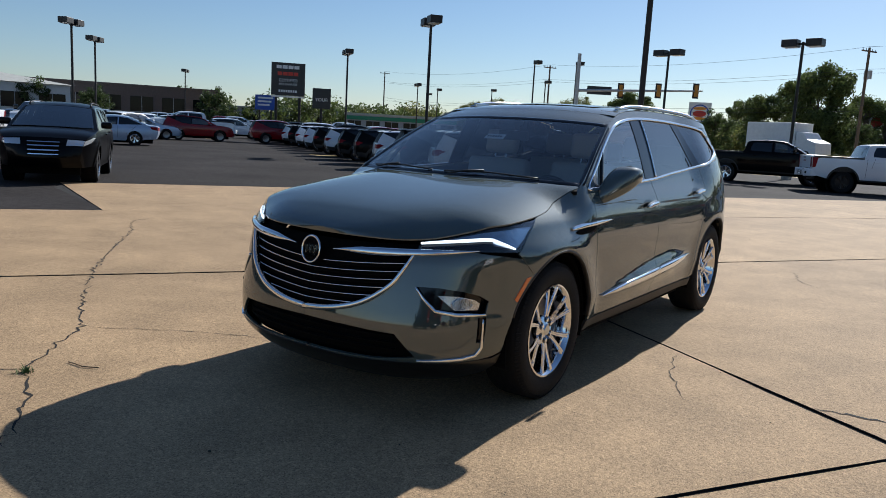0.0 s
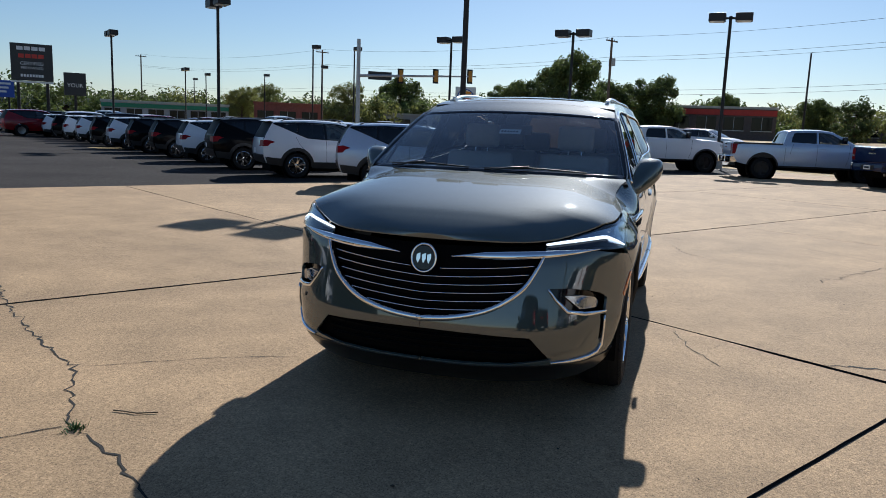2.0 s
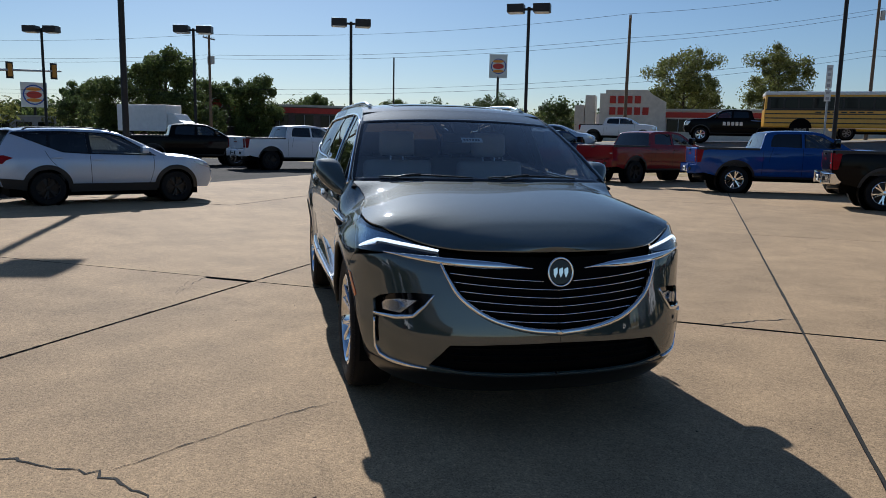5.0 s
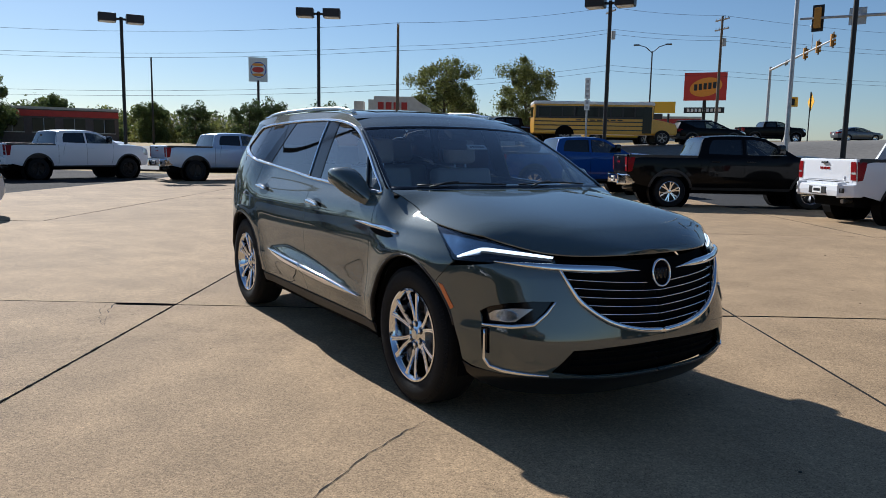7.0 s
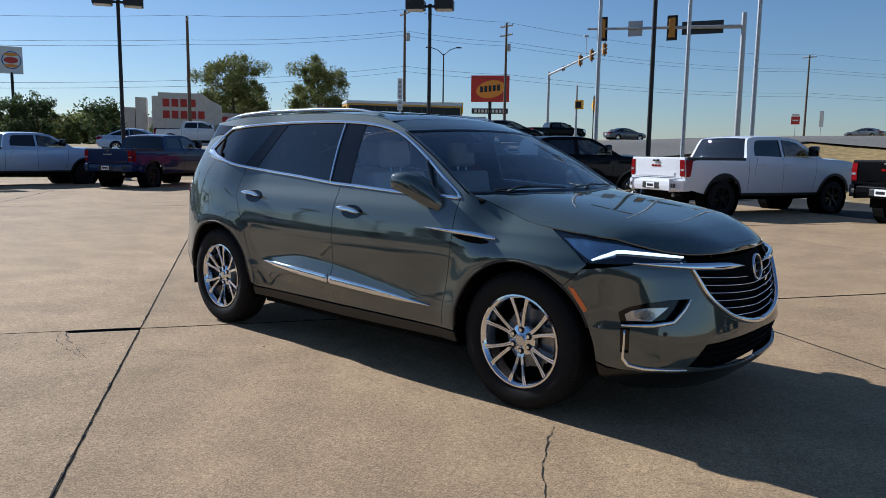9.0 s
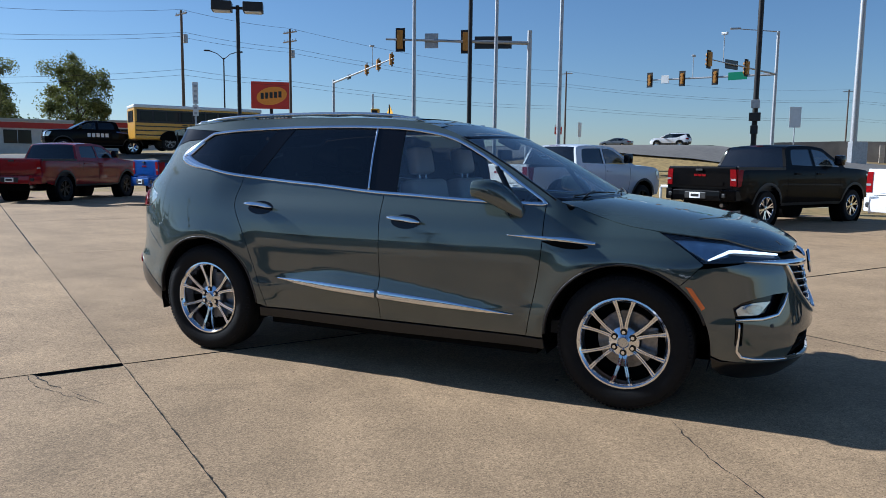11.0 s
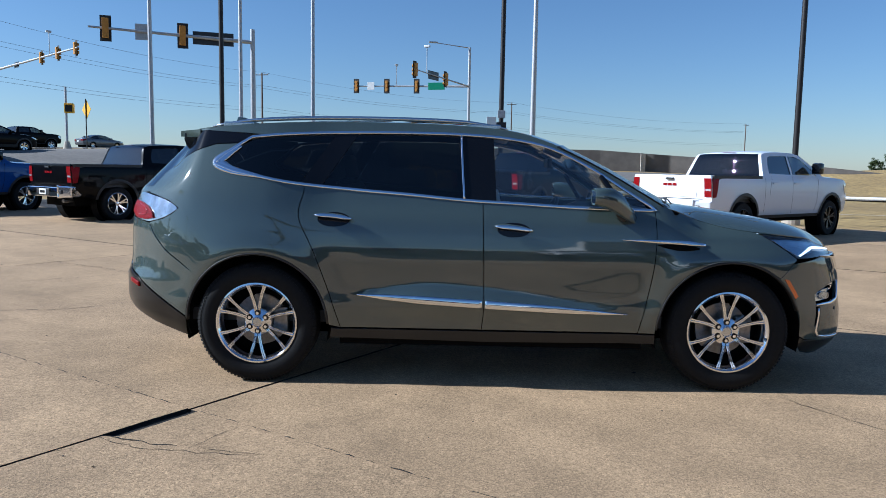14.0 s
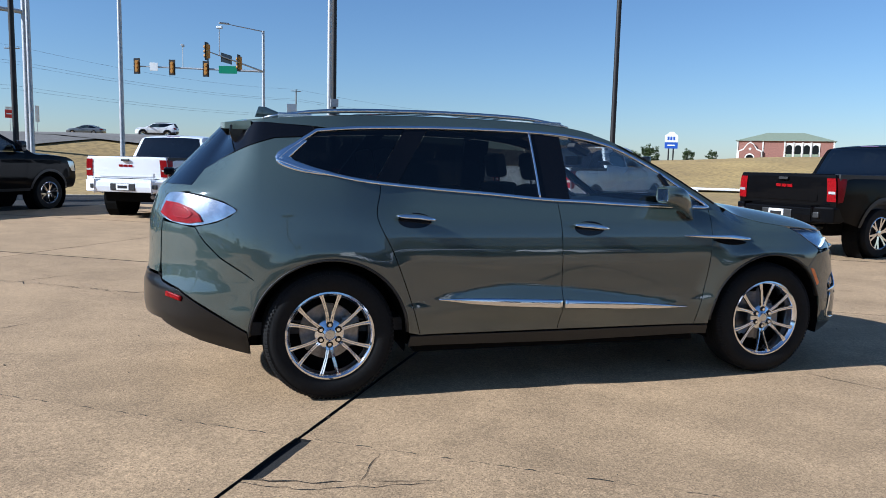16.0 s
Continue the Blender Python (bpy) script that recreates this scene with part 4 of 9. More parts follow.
# mesh-backed lower intake
panel("intake_backing", nose((0.0, 0.50), (0.60, 0.52), (0.76, 0.42), (0.74, 0.27), (0.0, 0.26)), DARK, front_bumper, 0, gap=0, depth=0, off=-0.05, grid=0.05)
for z in (0.375, 0.412, 0.448):
    row = nose((0.0, z - 0.004), (0.25, z), (0.54, z + 0.004))
    for flank in (1, -1):
        strip("intake_bar", row, 0.008, 0.02, DARK, front_bumper, flank, -0.035)
for flank in (1, -1):
    bowl = panel("fog_lamp", fog, GLOSS_BLACK, front_bumper, flank, gap=0, depth=0.0, off=-0.045, grid=0.03, label="fog lamp in a bright-edged pocket")
    c, n = body(*np.array(nose((0.775, 0.655))).T, -0.02)
    panel("bezel", nose((0.70, 0.668), (0.78, 0.664), (0.838, 0.645), (0.856, 0.625), (0.852, 0.594), (0.775, 0.597)), SATIN, bowl, flank, gap=0, depth=0.012, off=-0.032, grid=0.02)
    for r, off, m_, nm in ((0.026, -0.022, HEAD_REFLECT, "reflector"), (0.026, -0.008, LENS, "lens")):
        ringp = nose(*[(0.795 + 1.3 * r * math.cos(a), 0.628 + r * math.sin(a)) for a in np.linspace(0, 2 * math.pi, 22)[:-1]])
        panel(nm, ringp, m_, bowl, flank, gap=0, depth=0.015, off=off, grid=0.015)
    strip("fog_chrome", nose((0.868, 0.574), (0.78, 0.577), (0.70, 0.594), (0.645, 0.652), (0.606, 0.706)), [0.012, 0.02, 0.022, 0.018, 0.010], 0.014, CHROME, front_bumper, flank, 0.002)
    panel("pocket_backing", pocket, GLOSS_BLACK, front_bumper, flank, gap=-0.004, depth=0, off=-0.02, grid=0.03)
    strip("corner_chrome", nose((0.862, 0.552), (0.862, 0.480), (0.857, 0.400)) + nose((0.838, 0.364), (0.80, 0.349), (0.72, 0.343), (0.64, 0.342)), [0.010, 0.014, 0.018, 0.022, 0.022, 0.017, 0.010], 0.014, CHROME, front_bumper, flank, 0.004)
    # parking sensor
    c, n = body(*np.array(nose((0.74, 0.535))).T, 0.001)
    bm = bmesh.new()
    cc = Vector(c[0] * [1, flank, 1])
    nn = Vector(n[0] * [1, flank, 1])
    cyl(bm, cc - nn * 0.004, cc + nn * 0.002, 0.011, n=16)
    part("parking_sensor", bm, SATIN_BLACK, front_bumper, smooth=True)

# ---- grille ----
grille = panel("grille", nose((0.0, 0.918), (0.30, 0.925), (0.60, 0.94), (0.60, 0.88), (0.56, 0.78), (0.50, 0.68), (0.36, 0.575), (0.0, 0.505)), DARK, suv, 0, gap=0, depth=0.0, off=-0.05, grid=0.05, label="black grille with thin chrome bars")
for flank in (1, -1):
    strip("grille_frame", nose(*spline(GR, 4)), [0.032, 0.03, 0.026, 0.022, 0.014], 0.03, CHROME, grille, flank, 0.004)
    strip("grille_wing", nose((0.135, 0.842), (0.20, 0.849), (0.30, 0.856), (0.45, 0.863), (0.58, 0.870), (0.72, 0.880), (0.82, 0.890)), [0.012, 0.034, 0.042, 0.04, 0.034, 0.022, 0.010], 0.03, CHROME, grille, flank, 0.006, taper=(0.4, 0.5))
    for i in range(6):
        z0 = 0.578 + 0.040 * i
        lim = float(np.interp(z0 + 0.03, [g[1] for g in GR], [g[0] for g in GR]))
        ys = np.linspace(0.0, lim - 0.008, 8)
        if i == 5:
            ys = ys[ys > 0.06]
        row = nose(*[(y, z0 + 0.040 * (y / 0.55) ** 1.3) for y in ys])
        strip("grille_bar", row, 0.0055, 0.016, CHROME, grille, flank, -0.014)
        row = nose(*[(y, z0 - 0.012 + 0.040 * (y / 0.55) ** 1.3) for y in ys])
        strip("grille_slat", row, 0.020, 0.012, DARK, grille, flank, -0.030)
# round emblem, a plain shape
c, n = body(np.array([0.0]), np.array([0.83]), 0.0)
bx = float(c[0][0])
tilt = Matrix.Translation((bx + 0.018, 0, 0.828)) @ Matrix.Rotation(radians(-8), 4, "Y")
bm = bmesh.new()
bmesh.ops.create_cone(bm, cap_ends=True, segments=40, radius1=0.062, radius2=0.06, depth=0.012, matrix=tilt @ Matrix.Rotation(radians(90), 4, "Y"))
emblem = part("emblem", bm, GLOSS_BLACK, grille, "round chrome emblem")
verts, nr = [], []
for a in np.linspace(0, 2 * math.pi, 41)[:-1]:
    p = tilt @ Vector((0.006, 0.063 * math.cos(a), 0.069 * math.sin(a)))
    verts.append(tuple(p))
    nr.append((1, 0, 0))
sweep("emblem_ring", verts, nr, 0.011, 0.014, CHROME, emblem, closed=True)
for y0 in (-0.028, 0.002, 0.030):
    bm = bmesh.new()
    extr = [(y0 - 0.011, 0.016), (y0 + 0.009, 0.025), (y0 + 0.010, -0.002), (y0 - 0.003, -0.030), (y0 - 0.011, -0.010)]
    a = [bm.verts.new(tilt @ Vector((0.004, y, z))) for y, z in extr]
    b = [bm.verts.new(tilt @ Vector((0.012, y * 0.97, z * 0.95))) for y, z in extr]
    for i in range(5):
        bm.faces.new((a[i], a[(i + 1) % 5], b[(i + 1) % 5], b[i]))
    bm.faces.new(b)
    part("emblem_shield", bm, CHROME, emblem)

# ---- rear: bumper, tailgate, glass, spoiler ----
for flank in (1, -1):
    panel("bumper_corner", side(*rim_arc(-1.535, 0.474, 130, 178, 14)[::-1]) + side((-1.975, 0.735), (-2.05, 0.785), (-2.16, 0.855), (-2.25, 0.945), (-2.30, 1.025), (-2.40, 1.04)) + rear((0.55, 1.05), (0.55, 0.80)) + side((-2.50, 0.70), (-2.40, 0.665), (-2.2, 0.54), (-2.015, 0.43)), GREEN, suv, flank)
panel("rear_bumper", side((-1.998, 0.33), (-2.012, 0.42), (-2.2, 0.53), (-2.40, 0.655), (-2.50, 0.692)) + rear((0.55, 0.72), (0.0, 0.72), (0.0, 0.47), (0.6, 0.46)) + side((-2.50, 0.45), (-2.40, 0.40), (-2.28, 0.35), (-2.1, 0.305), (-1.998, 0.285)), BUMPER_BLACK, suv, 0, label="black lower rear bumper")
panel("tailgate", rear((0.0, 0.735), (0.54, 0.735), (0.54, 1.085), (0.495, 1.09), (0.495, 1.205), (0.70, 1.24), (0.70, 1.27), (0.0, 1.27)), GREEN, suv, 0, grid=0.06)
panel("rear_window", rear((0.0, 1.275), (0.66, 1.268)) + side((-2.338, 1.248), (-2.246, 1.368), (-2.16, 1.423), (-2.076, 1.472), (-2.09, 1.54), (-2.076, 1.610)) + rear((0.50, 1.640), (0.0, 1.650)), REAR_GLASS, suv, 0, gap=0.001, depth=0.012, off=-0.002, grid=0.05)
c, n = body(*np.array(rear((0.03, 1.315))).T, 0.02)
bm = bmesh.new()
box(bm, c[0][0] - 0.035, c[0][0] + 0.03, -0.03, 0.05, c[0][2] - 0.02, c[0][2] + 0.03)
wiper = part("rear_wiper", bm, GLOSS_BLACK, suv, "black rear wiper", bevel=0.012)
strip("wiper_blade", rear((0.05, 1.32), (0.25, 1.345), (0.45, 1.365)), 0.022, 0.02, GLOSS_BLACK, wiper, 1, 0.010)
for flank in (1, -1):
    strip("rear_reflector", side((-2.38, 0.605)) + side((-2.44, 0.620)) + rear((0.66, 0.625)), 0.032, 0.01, TAIL_RED, suv, flank, 0.004)
    c, n = body(*np.array(rear((0.62, 0.45))).T, 0.0)
    bm = bmesh.new()
    cc = Vector(c[0] * [1, flank, 1])
    cyl(bm, cc + Vector((0.20, 0, 0.03)), cc + Vector((0.05, 0, 0.012)), 0.045, 0.05, n=20)
    part("exhaust_tip", bm, CHROME, suv, smooth=True)

# ---- lofts across the car: bonnet, windscreen, roof ----
def loft(name, edge, crown, material, parent, rows=14, off=0.0, depth=0.015, power=2.0, label="", ylim=None):
    """Sections at constant x between an edge on each flank, raised by crown(x) in the middle."""
    e = np.array(edge)
    k, m = len(e), 2 * rows + 1
    t = np.linspace(-1, 1, m)
    ey = np.maximum(e[:, 1], 0.0005)
    verts = np.zeros((k, m, 3))
    verts[:, :, 0] = e[:, 0:1] if e.shape[1] == 3 else 0
    verts[:, :, 1] = ey[:, None] * t[None]
    cr = np.array([crown(x, y) for x, y in e[:, :2]])
    verts[:, :, 2] = e[:, 2:3] + cr[:, None] * (1 - np.abs(t[None]) ** power)
    faces = [(i * m + j, i * m + j + 1, (i + 1) * m + j + 1, (i + 1) * m + j) for i in range(k - 1) for j in range(m - 1)]
    v = verts.reshape(-1, 3)
    # turned-down rim
    if depth:
        rim = [i * m for i in range(k)] + [(k - 1) * m + j for j in range(1, m)] + [i * m + m - 1 for i in range(k - 2, -1, -1)]
        base = len(v)
        v = np.r_[v, v[rim], v[rim] - [0, 0, depth]]
        r = len(rim)
        faces += [(base + i, base + i + 1, base + r + i + 1, base + r + i) for i in range(r - 1)]
    ob = mesh_object(name, v, faces, material, parent, True, label)
    bm = bmesh.new()
    bm.from_mesh(ob.data)
    bmesh.ops.recalc_face_normals(bm, faces=bm.faces)
    up = sum(f.normal.z for f in bm.faces)
    if up < 0:
        bmesh.ops.reverse_faces(bm, faces=bm.faces)
    bm.to_mesh(ob.data)
    bm.free()
    return ob


he = np.array(dense(hood_edge, 0.03, False))
hp, _ = body(he[:, 0], he[:, 1] + 0.003, 0.0)
hp[0, 1] = 0
# bonnet middle line
HOOD_MID = [(2.46, 0.910), (2.44, 0.925), (2.41, 0.946), (2.38, 0.965), (2.34, 0.988), (2.28, 1.018), (2.20, 1.051), (2.07, 1.085), (1.876, 1.123), (1.6, 1.166), (1.33, 1.200), (1.13, 1.218)]
hm = np.array(spline(HOOD_MID, 8))


def hood_crown(x, y):
    z = float(np.interp(-x, -hm[:, 0], hm[:, 1]))
    ez = float(np.interp(-x, -hp[:, 0], hp[:, 2]))
    return max(z - ez, 0.0)


hood_pts = [tuple(p) for p in hp]
bonnet = loft("bonnet", hood_pts, hood_crown, GREEN, suv, rows=22, power=4.5, depth=0.006)

re_ = np.array([p for p in dense(roof_edge, 0.03, False)])
rp, _ = body(re_[:, 0], re_[:, 1] + 0.002)
ROOF_MID = [(0.30, 1.668), (0.15, 1.705), (-0.1, 1.733), (-0.45, 1.75), (-0.9, 1.752), (-1.3, 1.74), (-1.7, 1.712), (-2.05, 1.672)]
rm = np.array(spline(ROOF_MID, 6))
roof_pts = [tuple(p) for p in rp if p[0] < 0.26]
roof_crown = lambda x, y: max(float(np.interp(-x, -rm[:, 0], rm[:, 1])) - float(np.interp(-x, -rp[:, 0], rp[:, 2])), 0.0)
roof = loft("roof", roof_pts, roof_crown, GREEN, suv, rows=10, power=2.2, label="grey-green roof with a dark glass sunroof")
bm = bmesh.new()
for x0, x1 in ((0.02, -0.62), (-0.72, -1.30)):
    g = [[None] * 9 for _ in range(8)]
    for i in range(8):
        for j in range(9):
            x, y = x0 + (x1 - x0) * i / 7, -0.42 + 0.84 * j / 8
            ey = float(np.interp(-x, -rp[:, 0], rp[:, 1]))
            z = float(np.interp(-x, -rp[:, 0], rp[:, 2])) + roof_crown(x, y) * (1 - abs(y / ey) ** 2.2)
            g[i][j] = bm.verts.new((x, y, z + 0.005))
    for i in range(7):
        for j in range(8):
            bm.faces.new((g[i][j], g[i][j + 1], g[i + 1][j + 1], g[i + 1][j]))
part("sunroof", bm, GLOSS_BLACK, roof, smooth=True)

# windscreen: ruled between cowl and roof front, bowed forward in the middle
pillar = np.array(side(*spline([(1.10, 1.198), (0.95, 1.29), (0.728, 1.422), (0.423, 1.575), (0.225, 1.648)], 6)))
pp, _ = body(pillar[:, 0], pillar[:, 1] - 0.0)
rows, cols = len(pp), 25
wv = []
for i, p in enumerate(pp):
    u = i / (rows - 1)
    bow = 0.20 * (1 - u) + 0.085 * u
    for j in range(cols):
        t = -1 + 2 * j / (cols - 1)
        b = 1 - abs(t) ** 2.2
        wv.append((p[0] + bow * b, p[1] * t * 0.985, p[2] + (0.008 + 0.018 * math.sin(math.pi * u) * 0 + 0.022 * u) * b))
wf_ = [(i * cols + j, i * cols + j + 1, (i + 1) * cols + j + 1, (i + 1) * cols + j) for i in range(rows - 1) for j in range(cols - 1)]
wva = np.array(wv).reshape(rows, cols, 3)
# the glass ends below the roof; the painted header goes on from there
cut = int(np.argmax(pp[:, 0] < 0.44))
header = [f for f in wf_ if f[0] >= cut * cols]
screen = mesh_object("windscreen", wv[:(cut + 1) * cols], [f for f in wf_ if f[0] < cut * cols], WINDSCREEN, suv, True)
mesh_object("roof_header", [tuple(v) for v in wva[cut:].reshape(-1, 3)], [tuple(i - cut * cols for i in f) for f in header], GREEN, suv, True)
# dark band round the glass
for nm, line in (("screen_border", wva[0, :]), ("screen_border", wva[cut, :] + [0.012, 0, -0.006]), ("screen_border", wva[:cut + 1, 0]), ("screen_border", wva[:cut + 1, -1])):
    up = np.tile([0.55, 0, 0.83], (len(line), 1))
    sweep(nm, line, up, 0.045, 0.010, GLOSS_BLACK, screen)
# cowl and wipers
cw = wva[0, :]
sweep("cowl", cw + [0.05, 0, -0.028], np.tile([0.4, 0, 0.9], (cols, 1)), 0.11, 0.02, DARK, suv)
for y0, y1, x0 in ((0.62, -0.02, 0.0), (-0.12, -0.70, 0.0)):
    pts = []
    for u in np.linspace(0, 1, 10):
        y = y0 + (y1 - y0) * u
        k = np.argmin(np.abs(cw[:, 1] - y))
        base = np.array([np.interp(y, cw[:, 1], cw[:, 0]), y, np.interp(y, cw[:, 1], cw[:, 2])])
        lift = 0.022 * (1 - abs(2 * u - 1)) + 0.012
        pts.append(base + np.array([-lift * 0.9, 0, lift * 0.55 + 0.012]))
    sweep("wiper_blade", pts, np.tile([0.5, 0, 0.85], (10, 1)), 0.007, 0.010, SATIN_BLACK, suv)
    mid = np.array(pts[5])
    root = np.array([np.interp(y1, cw[:, 1], cw[:, 0]) + 0.04, y0 * 0.1 + y1 * 0.9, np.interp(y1, cw[:, 1], cw[:, 2]) + 0.01])
    sweep("wiper_arm", [root, (root + mid) / 2 + [0, 0, 0.012], mid + [0, 0, 0.010]], np.tile([0.5, 0, 0.85], (3, 1)), 0.012, 0.010, SATIN_BLACK, suv)
# sticker and mirror on the glass
k = cut - 4
sp = wva[k, 13]
bm = bmesh.new()
box(bm, -0.002, 0.002, -0.075, 0.075, -0.028, 0.028, Matrix.Translation((sp[0] - 0.02, 0.02, sp[2] - 0.035)) @ Matrix.Rotation(radians(-58), 4, "Y"))
part("window_sticker", bm, PAPER, screen)
for i in range(6):
    bm = bmesh.new()
    box(bm, 0.003, 0.005, -0.062 + 0.021 * i, -0.062 + 0.021 * i + 0.013, -0.012, 0.006, Matrix.Translation((sp[0] - 0.02, 0.02, sp[2] - 0.035)) @ Matrix.Rotation(radians(-58), 4, "Y"))
    part("sticker_bar", bm, SATIN_BLACK, screen)
bm = bmesh.new()
box(bm, -0.015, 0.02, -0.12, 0.12, -0.035, 0.035, Matrix.Translation((0.45, 0.0, 1.475)))
part("interior_mirror", bm, CABIN, suv, bevel=0.012)
bm = bmesh.new()
box(bm, -0.09, 0.05, -0.06, 0.06, -0.02, 0.03, Matrix.Translation((0.50, 0.0, 1.545)) @ Matrix.Rotation(radians(25), 4, "Y"))
part("sensor_box", bm, CABIN, suv, bevel=0.012)

# roof rails
for flank in (1, -1):
    pts = []
    for x in np.linspace(0.10, -1.90, 30):
        u = (0.10 - x) / 2.0
        ey = float(np.interp(-x, -rp[:, 0], rp[:, 1])) - 0.055
        ez = float(np.interp(-x, -rp[:, 0], rp[:, 2]))
        lift_ = 0.008 + 0.020 * min(1, min(u, 1 - u) * 7) ** 0.6
        pts.append((x, flank * ey, ez + lift_))
    sweep("roof_rail", pts, np.tile([0, 0, 1.0], (30, 1)), 0.034, 0.028, SATIN, suv, taper=(0.5, 0.5))
    for x in (-0.05, -1.72):
        ey = float(np.interp(-x, -rp[:, 0], rp[:, 1])) - 0.055
        ez = float(np.interp(-x, -rp[:, 0], rp[:, 2]))
        bm = bmesh.new()
        box(bm, x - 0.10, x + 0.10, flank * ey - 0.014, flank * ey + 0.014, ez - 0.01, ez + 0.025)
        part("rail_foot", bm, SATIN, suv, bevel=0.008)
# spoiler and antenna fin
sv = []
for i in range(8):
    u = i / 7
    x = -1.98 - 0.15 * u
    for j in range(13):
        t = -1 + j / 6
        sv.append((x - 0.03 * (1 - abs(t) ** 3), t * (0.66 - 0.05 * u), 1.668 - 0.012 * abs(t) ** 2 - 0.012 * u + 0.02 * (1 - t * t) * (1 - u)))
top = len(sv)
sv += [(x, y, z - 0.055 + 0.02 * ((-1.98 - x) / 0.18)) for x, y, z in sv[:top]]
fc = []
for i in range(7):
    for j in range(12):
        a = i * 13 + j
        fc += [(a, a + 13, a + 14, a + 1), (top + a, top + a + 1, top + a + 14, top + a + 13)]
fc += [(7 * 13 + j, top + 7 * 13 + j, top + 7 * 13 + j + 1, 7 * 13 + j + 1) for j in range(12)]
for i in range(7):
    fc += [(i * 13, top + i * 13, top + (i + 1) * 13, (i + 1) * 13), (i * 13 + 12, (i + 1) * 13 + 12, top + (i + 1) * 13 + 12, top + i * 13 + 12)]
mesh_object("spoiler", sv, fc, GREEN, suv, False)
for flank in (1, -1):
    bm = bmesh.new()
    extrude_xz(bm, [(-2.00, 1.640), (-2.10, 1.630), (-2.105, 1.590), (-2.09, 1.545), (-2.055, 1.500), (-2.03, 1.54)], flank * 0.55, flank * 0.625)
    part("spoiler_fin", bm, GLOSS_BLACK, suv, bevel=0.008)
bm = bmesh.new()
extrude_xz(bm, [(0.10, 0.0), (0.02, 0.028), (-0.05, 0.055), (-0.09, 0.058), (-0.11, 0.0)], -0.016, 0.016, Matrix.Translation((-1.80, 0, 1.712)) @ Matrix.Scale(1.25, 4))
part("antenna_fin", bm, GREEN, suv, bevel=0.01, smooth=True)

# ---- door mirrors ----
for flank in (1, -1):
    bm = bmesh.new()
    rings = []
    for x, y0, y1, z0, z1 in ((0.662, 0.915, 1.043, 1.243, 1.328), (0.655, 0.903, 1.052, 1.234, 1.338), (0.665, 0.900, 1.056, 1.230, 1.342), (0.72, 0.897, 1.057, 1.218, 1.346), (0.775, 0.890, 1.050, 1.194, 1.340),
                              (0.825, 0.882, 1.025, 1.166, 1.314), (0.875, 0.872, 0.985, 1.138, 1.266), (0.925, 0.862, 0.940, 1.114, 1.205), (0.955, 0.858, 0.900, 1.106, 1.160)):
        ring = []
        for a in np.linspace(0, 2 * math.pi, 29)[:-1]:
            ca, sa_ = math.cos(a), math.sin(a)
            ring.append(bm.verts.new((x - 0.03, flank * (0.012 + (y0 + y1) / 2 + (y1 - y0) / 2 * math.copysign(abs(ca) ** 0.62, ca)), (z0 + z1) / 2 - 0.028 + (z1 - z0) / 2 * math.copysign(abs(sa_) ** 0.62, sa_))))
        rings.append(ring)
    for a, b in zip(rings, rings[1:]):
        for i in range(28):
            bm.faces.new((a[i], a[(i + 1) % 28], b[(i + 1) % 28], b[i]))
    bm.faces.new(rings[0])
    bm.faces.new(rings[-1])
    shell = part("door_mirror", bm, GREEN, suv, "body-coloured door mirror with a dark foot", smooth=True)
    bm = bmesh.new()
    box(bm, -0.004, 0.004, -0.062, 0.062, -0.040, 0.040, Matrix.Translation((0.629, flank * 0.991, 1.258)))
    part("mirror_glass", bm, CHROME, shell, bevel=0.004)
    bm = bmesh.new()
    cyl(bm, (0.88, flank * 0.855, 1.150), (0.82, flank * 0.93, 1.135), 0.05, 0.04, 12)
    part("mirror_foot", bm, GLOSS_BLACK, shell, smooth=True)

# ---- black inside added behind the body shell: the shade in the gaps is its colour ----
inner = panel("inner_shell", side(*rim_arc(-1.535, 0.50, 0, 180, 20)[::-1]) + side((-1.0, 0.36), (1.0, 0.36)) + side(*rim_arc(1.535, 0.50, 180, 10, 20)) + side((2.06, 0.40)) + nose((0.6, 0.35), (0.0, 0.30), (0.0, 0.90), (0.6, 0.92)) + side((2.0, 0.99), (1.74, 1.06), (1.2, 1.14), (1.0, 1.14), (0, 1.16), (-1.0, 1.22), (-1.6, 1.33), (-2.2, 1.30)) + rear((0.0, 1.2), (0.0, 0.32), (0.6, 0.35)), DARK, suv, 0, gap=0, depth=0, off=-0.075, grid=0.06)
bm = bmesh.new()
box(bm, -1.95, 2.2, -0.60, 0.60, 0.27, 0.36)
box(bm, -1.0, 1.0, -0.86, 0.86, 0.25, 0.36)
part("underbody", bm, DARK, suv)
for cx in (1.535, -1.535):
    for flank in (1, -1):
        verts, faces = [], []
        for k, y in enumerate((0.925, 0.60)):
            for i in range(21):
                a = math.radians(-14 + 208 * i / 20)
                verts.append((cx + 0.47 * math.cos(a), flank * y, 0.385 + 0.47 * math.sin(a)))
        faces = [(i, i + 1, 22 + i, 21 + i) for i in range(20)]
        faces.append(tuple(range(21, 42)))
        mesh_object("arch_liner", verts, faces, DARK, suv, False)

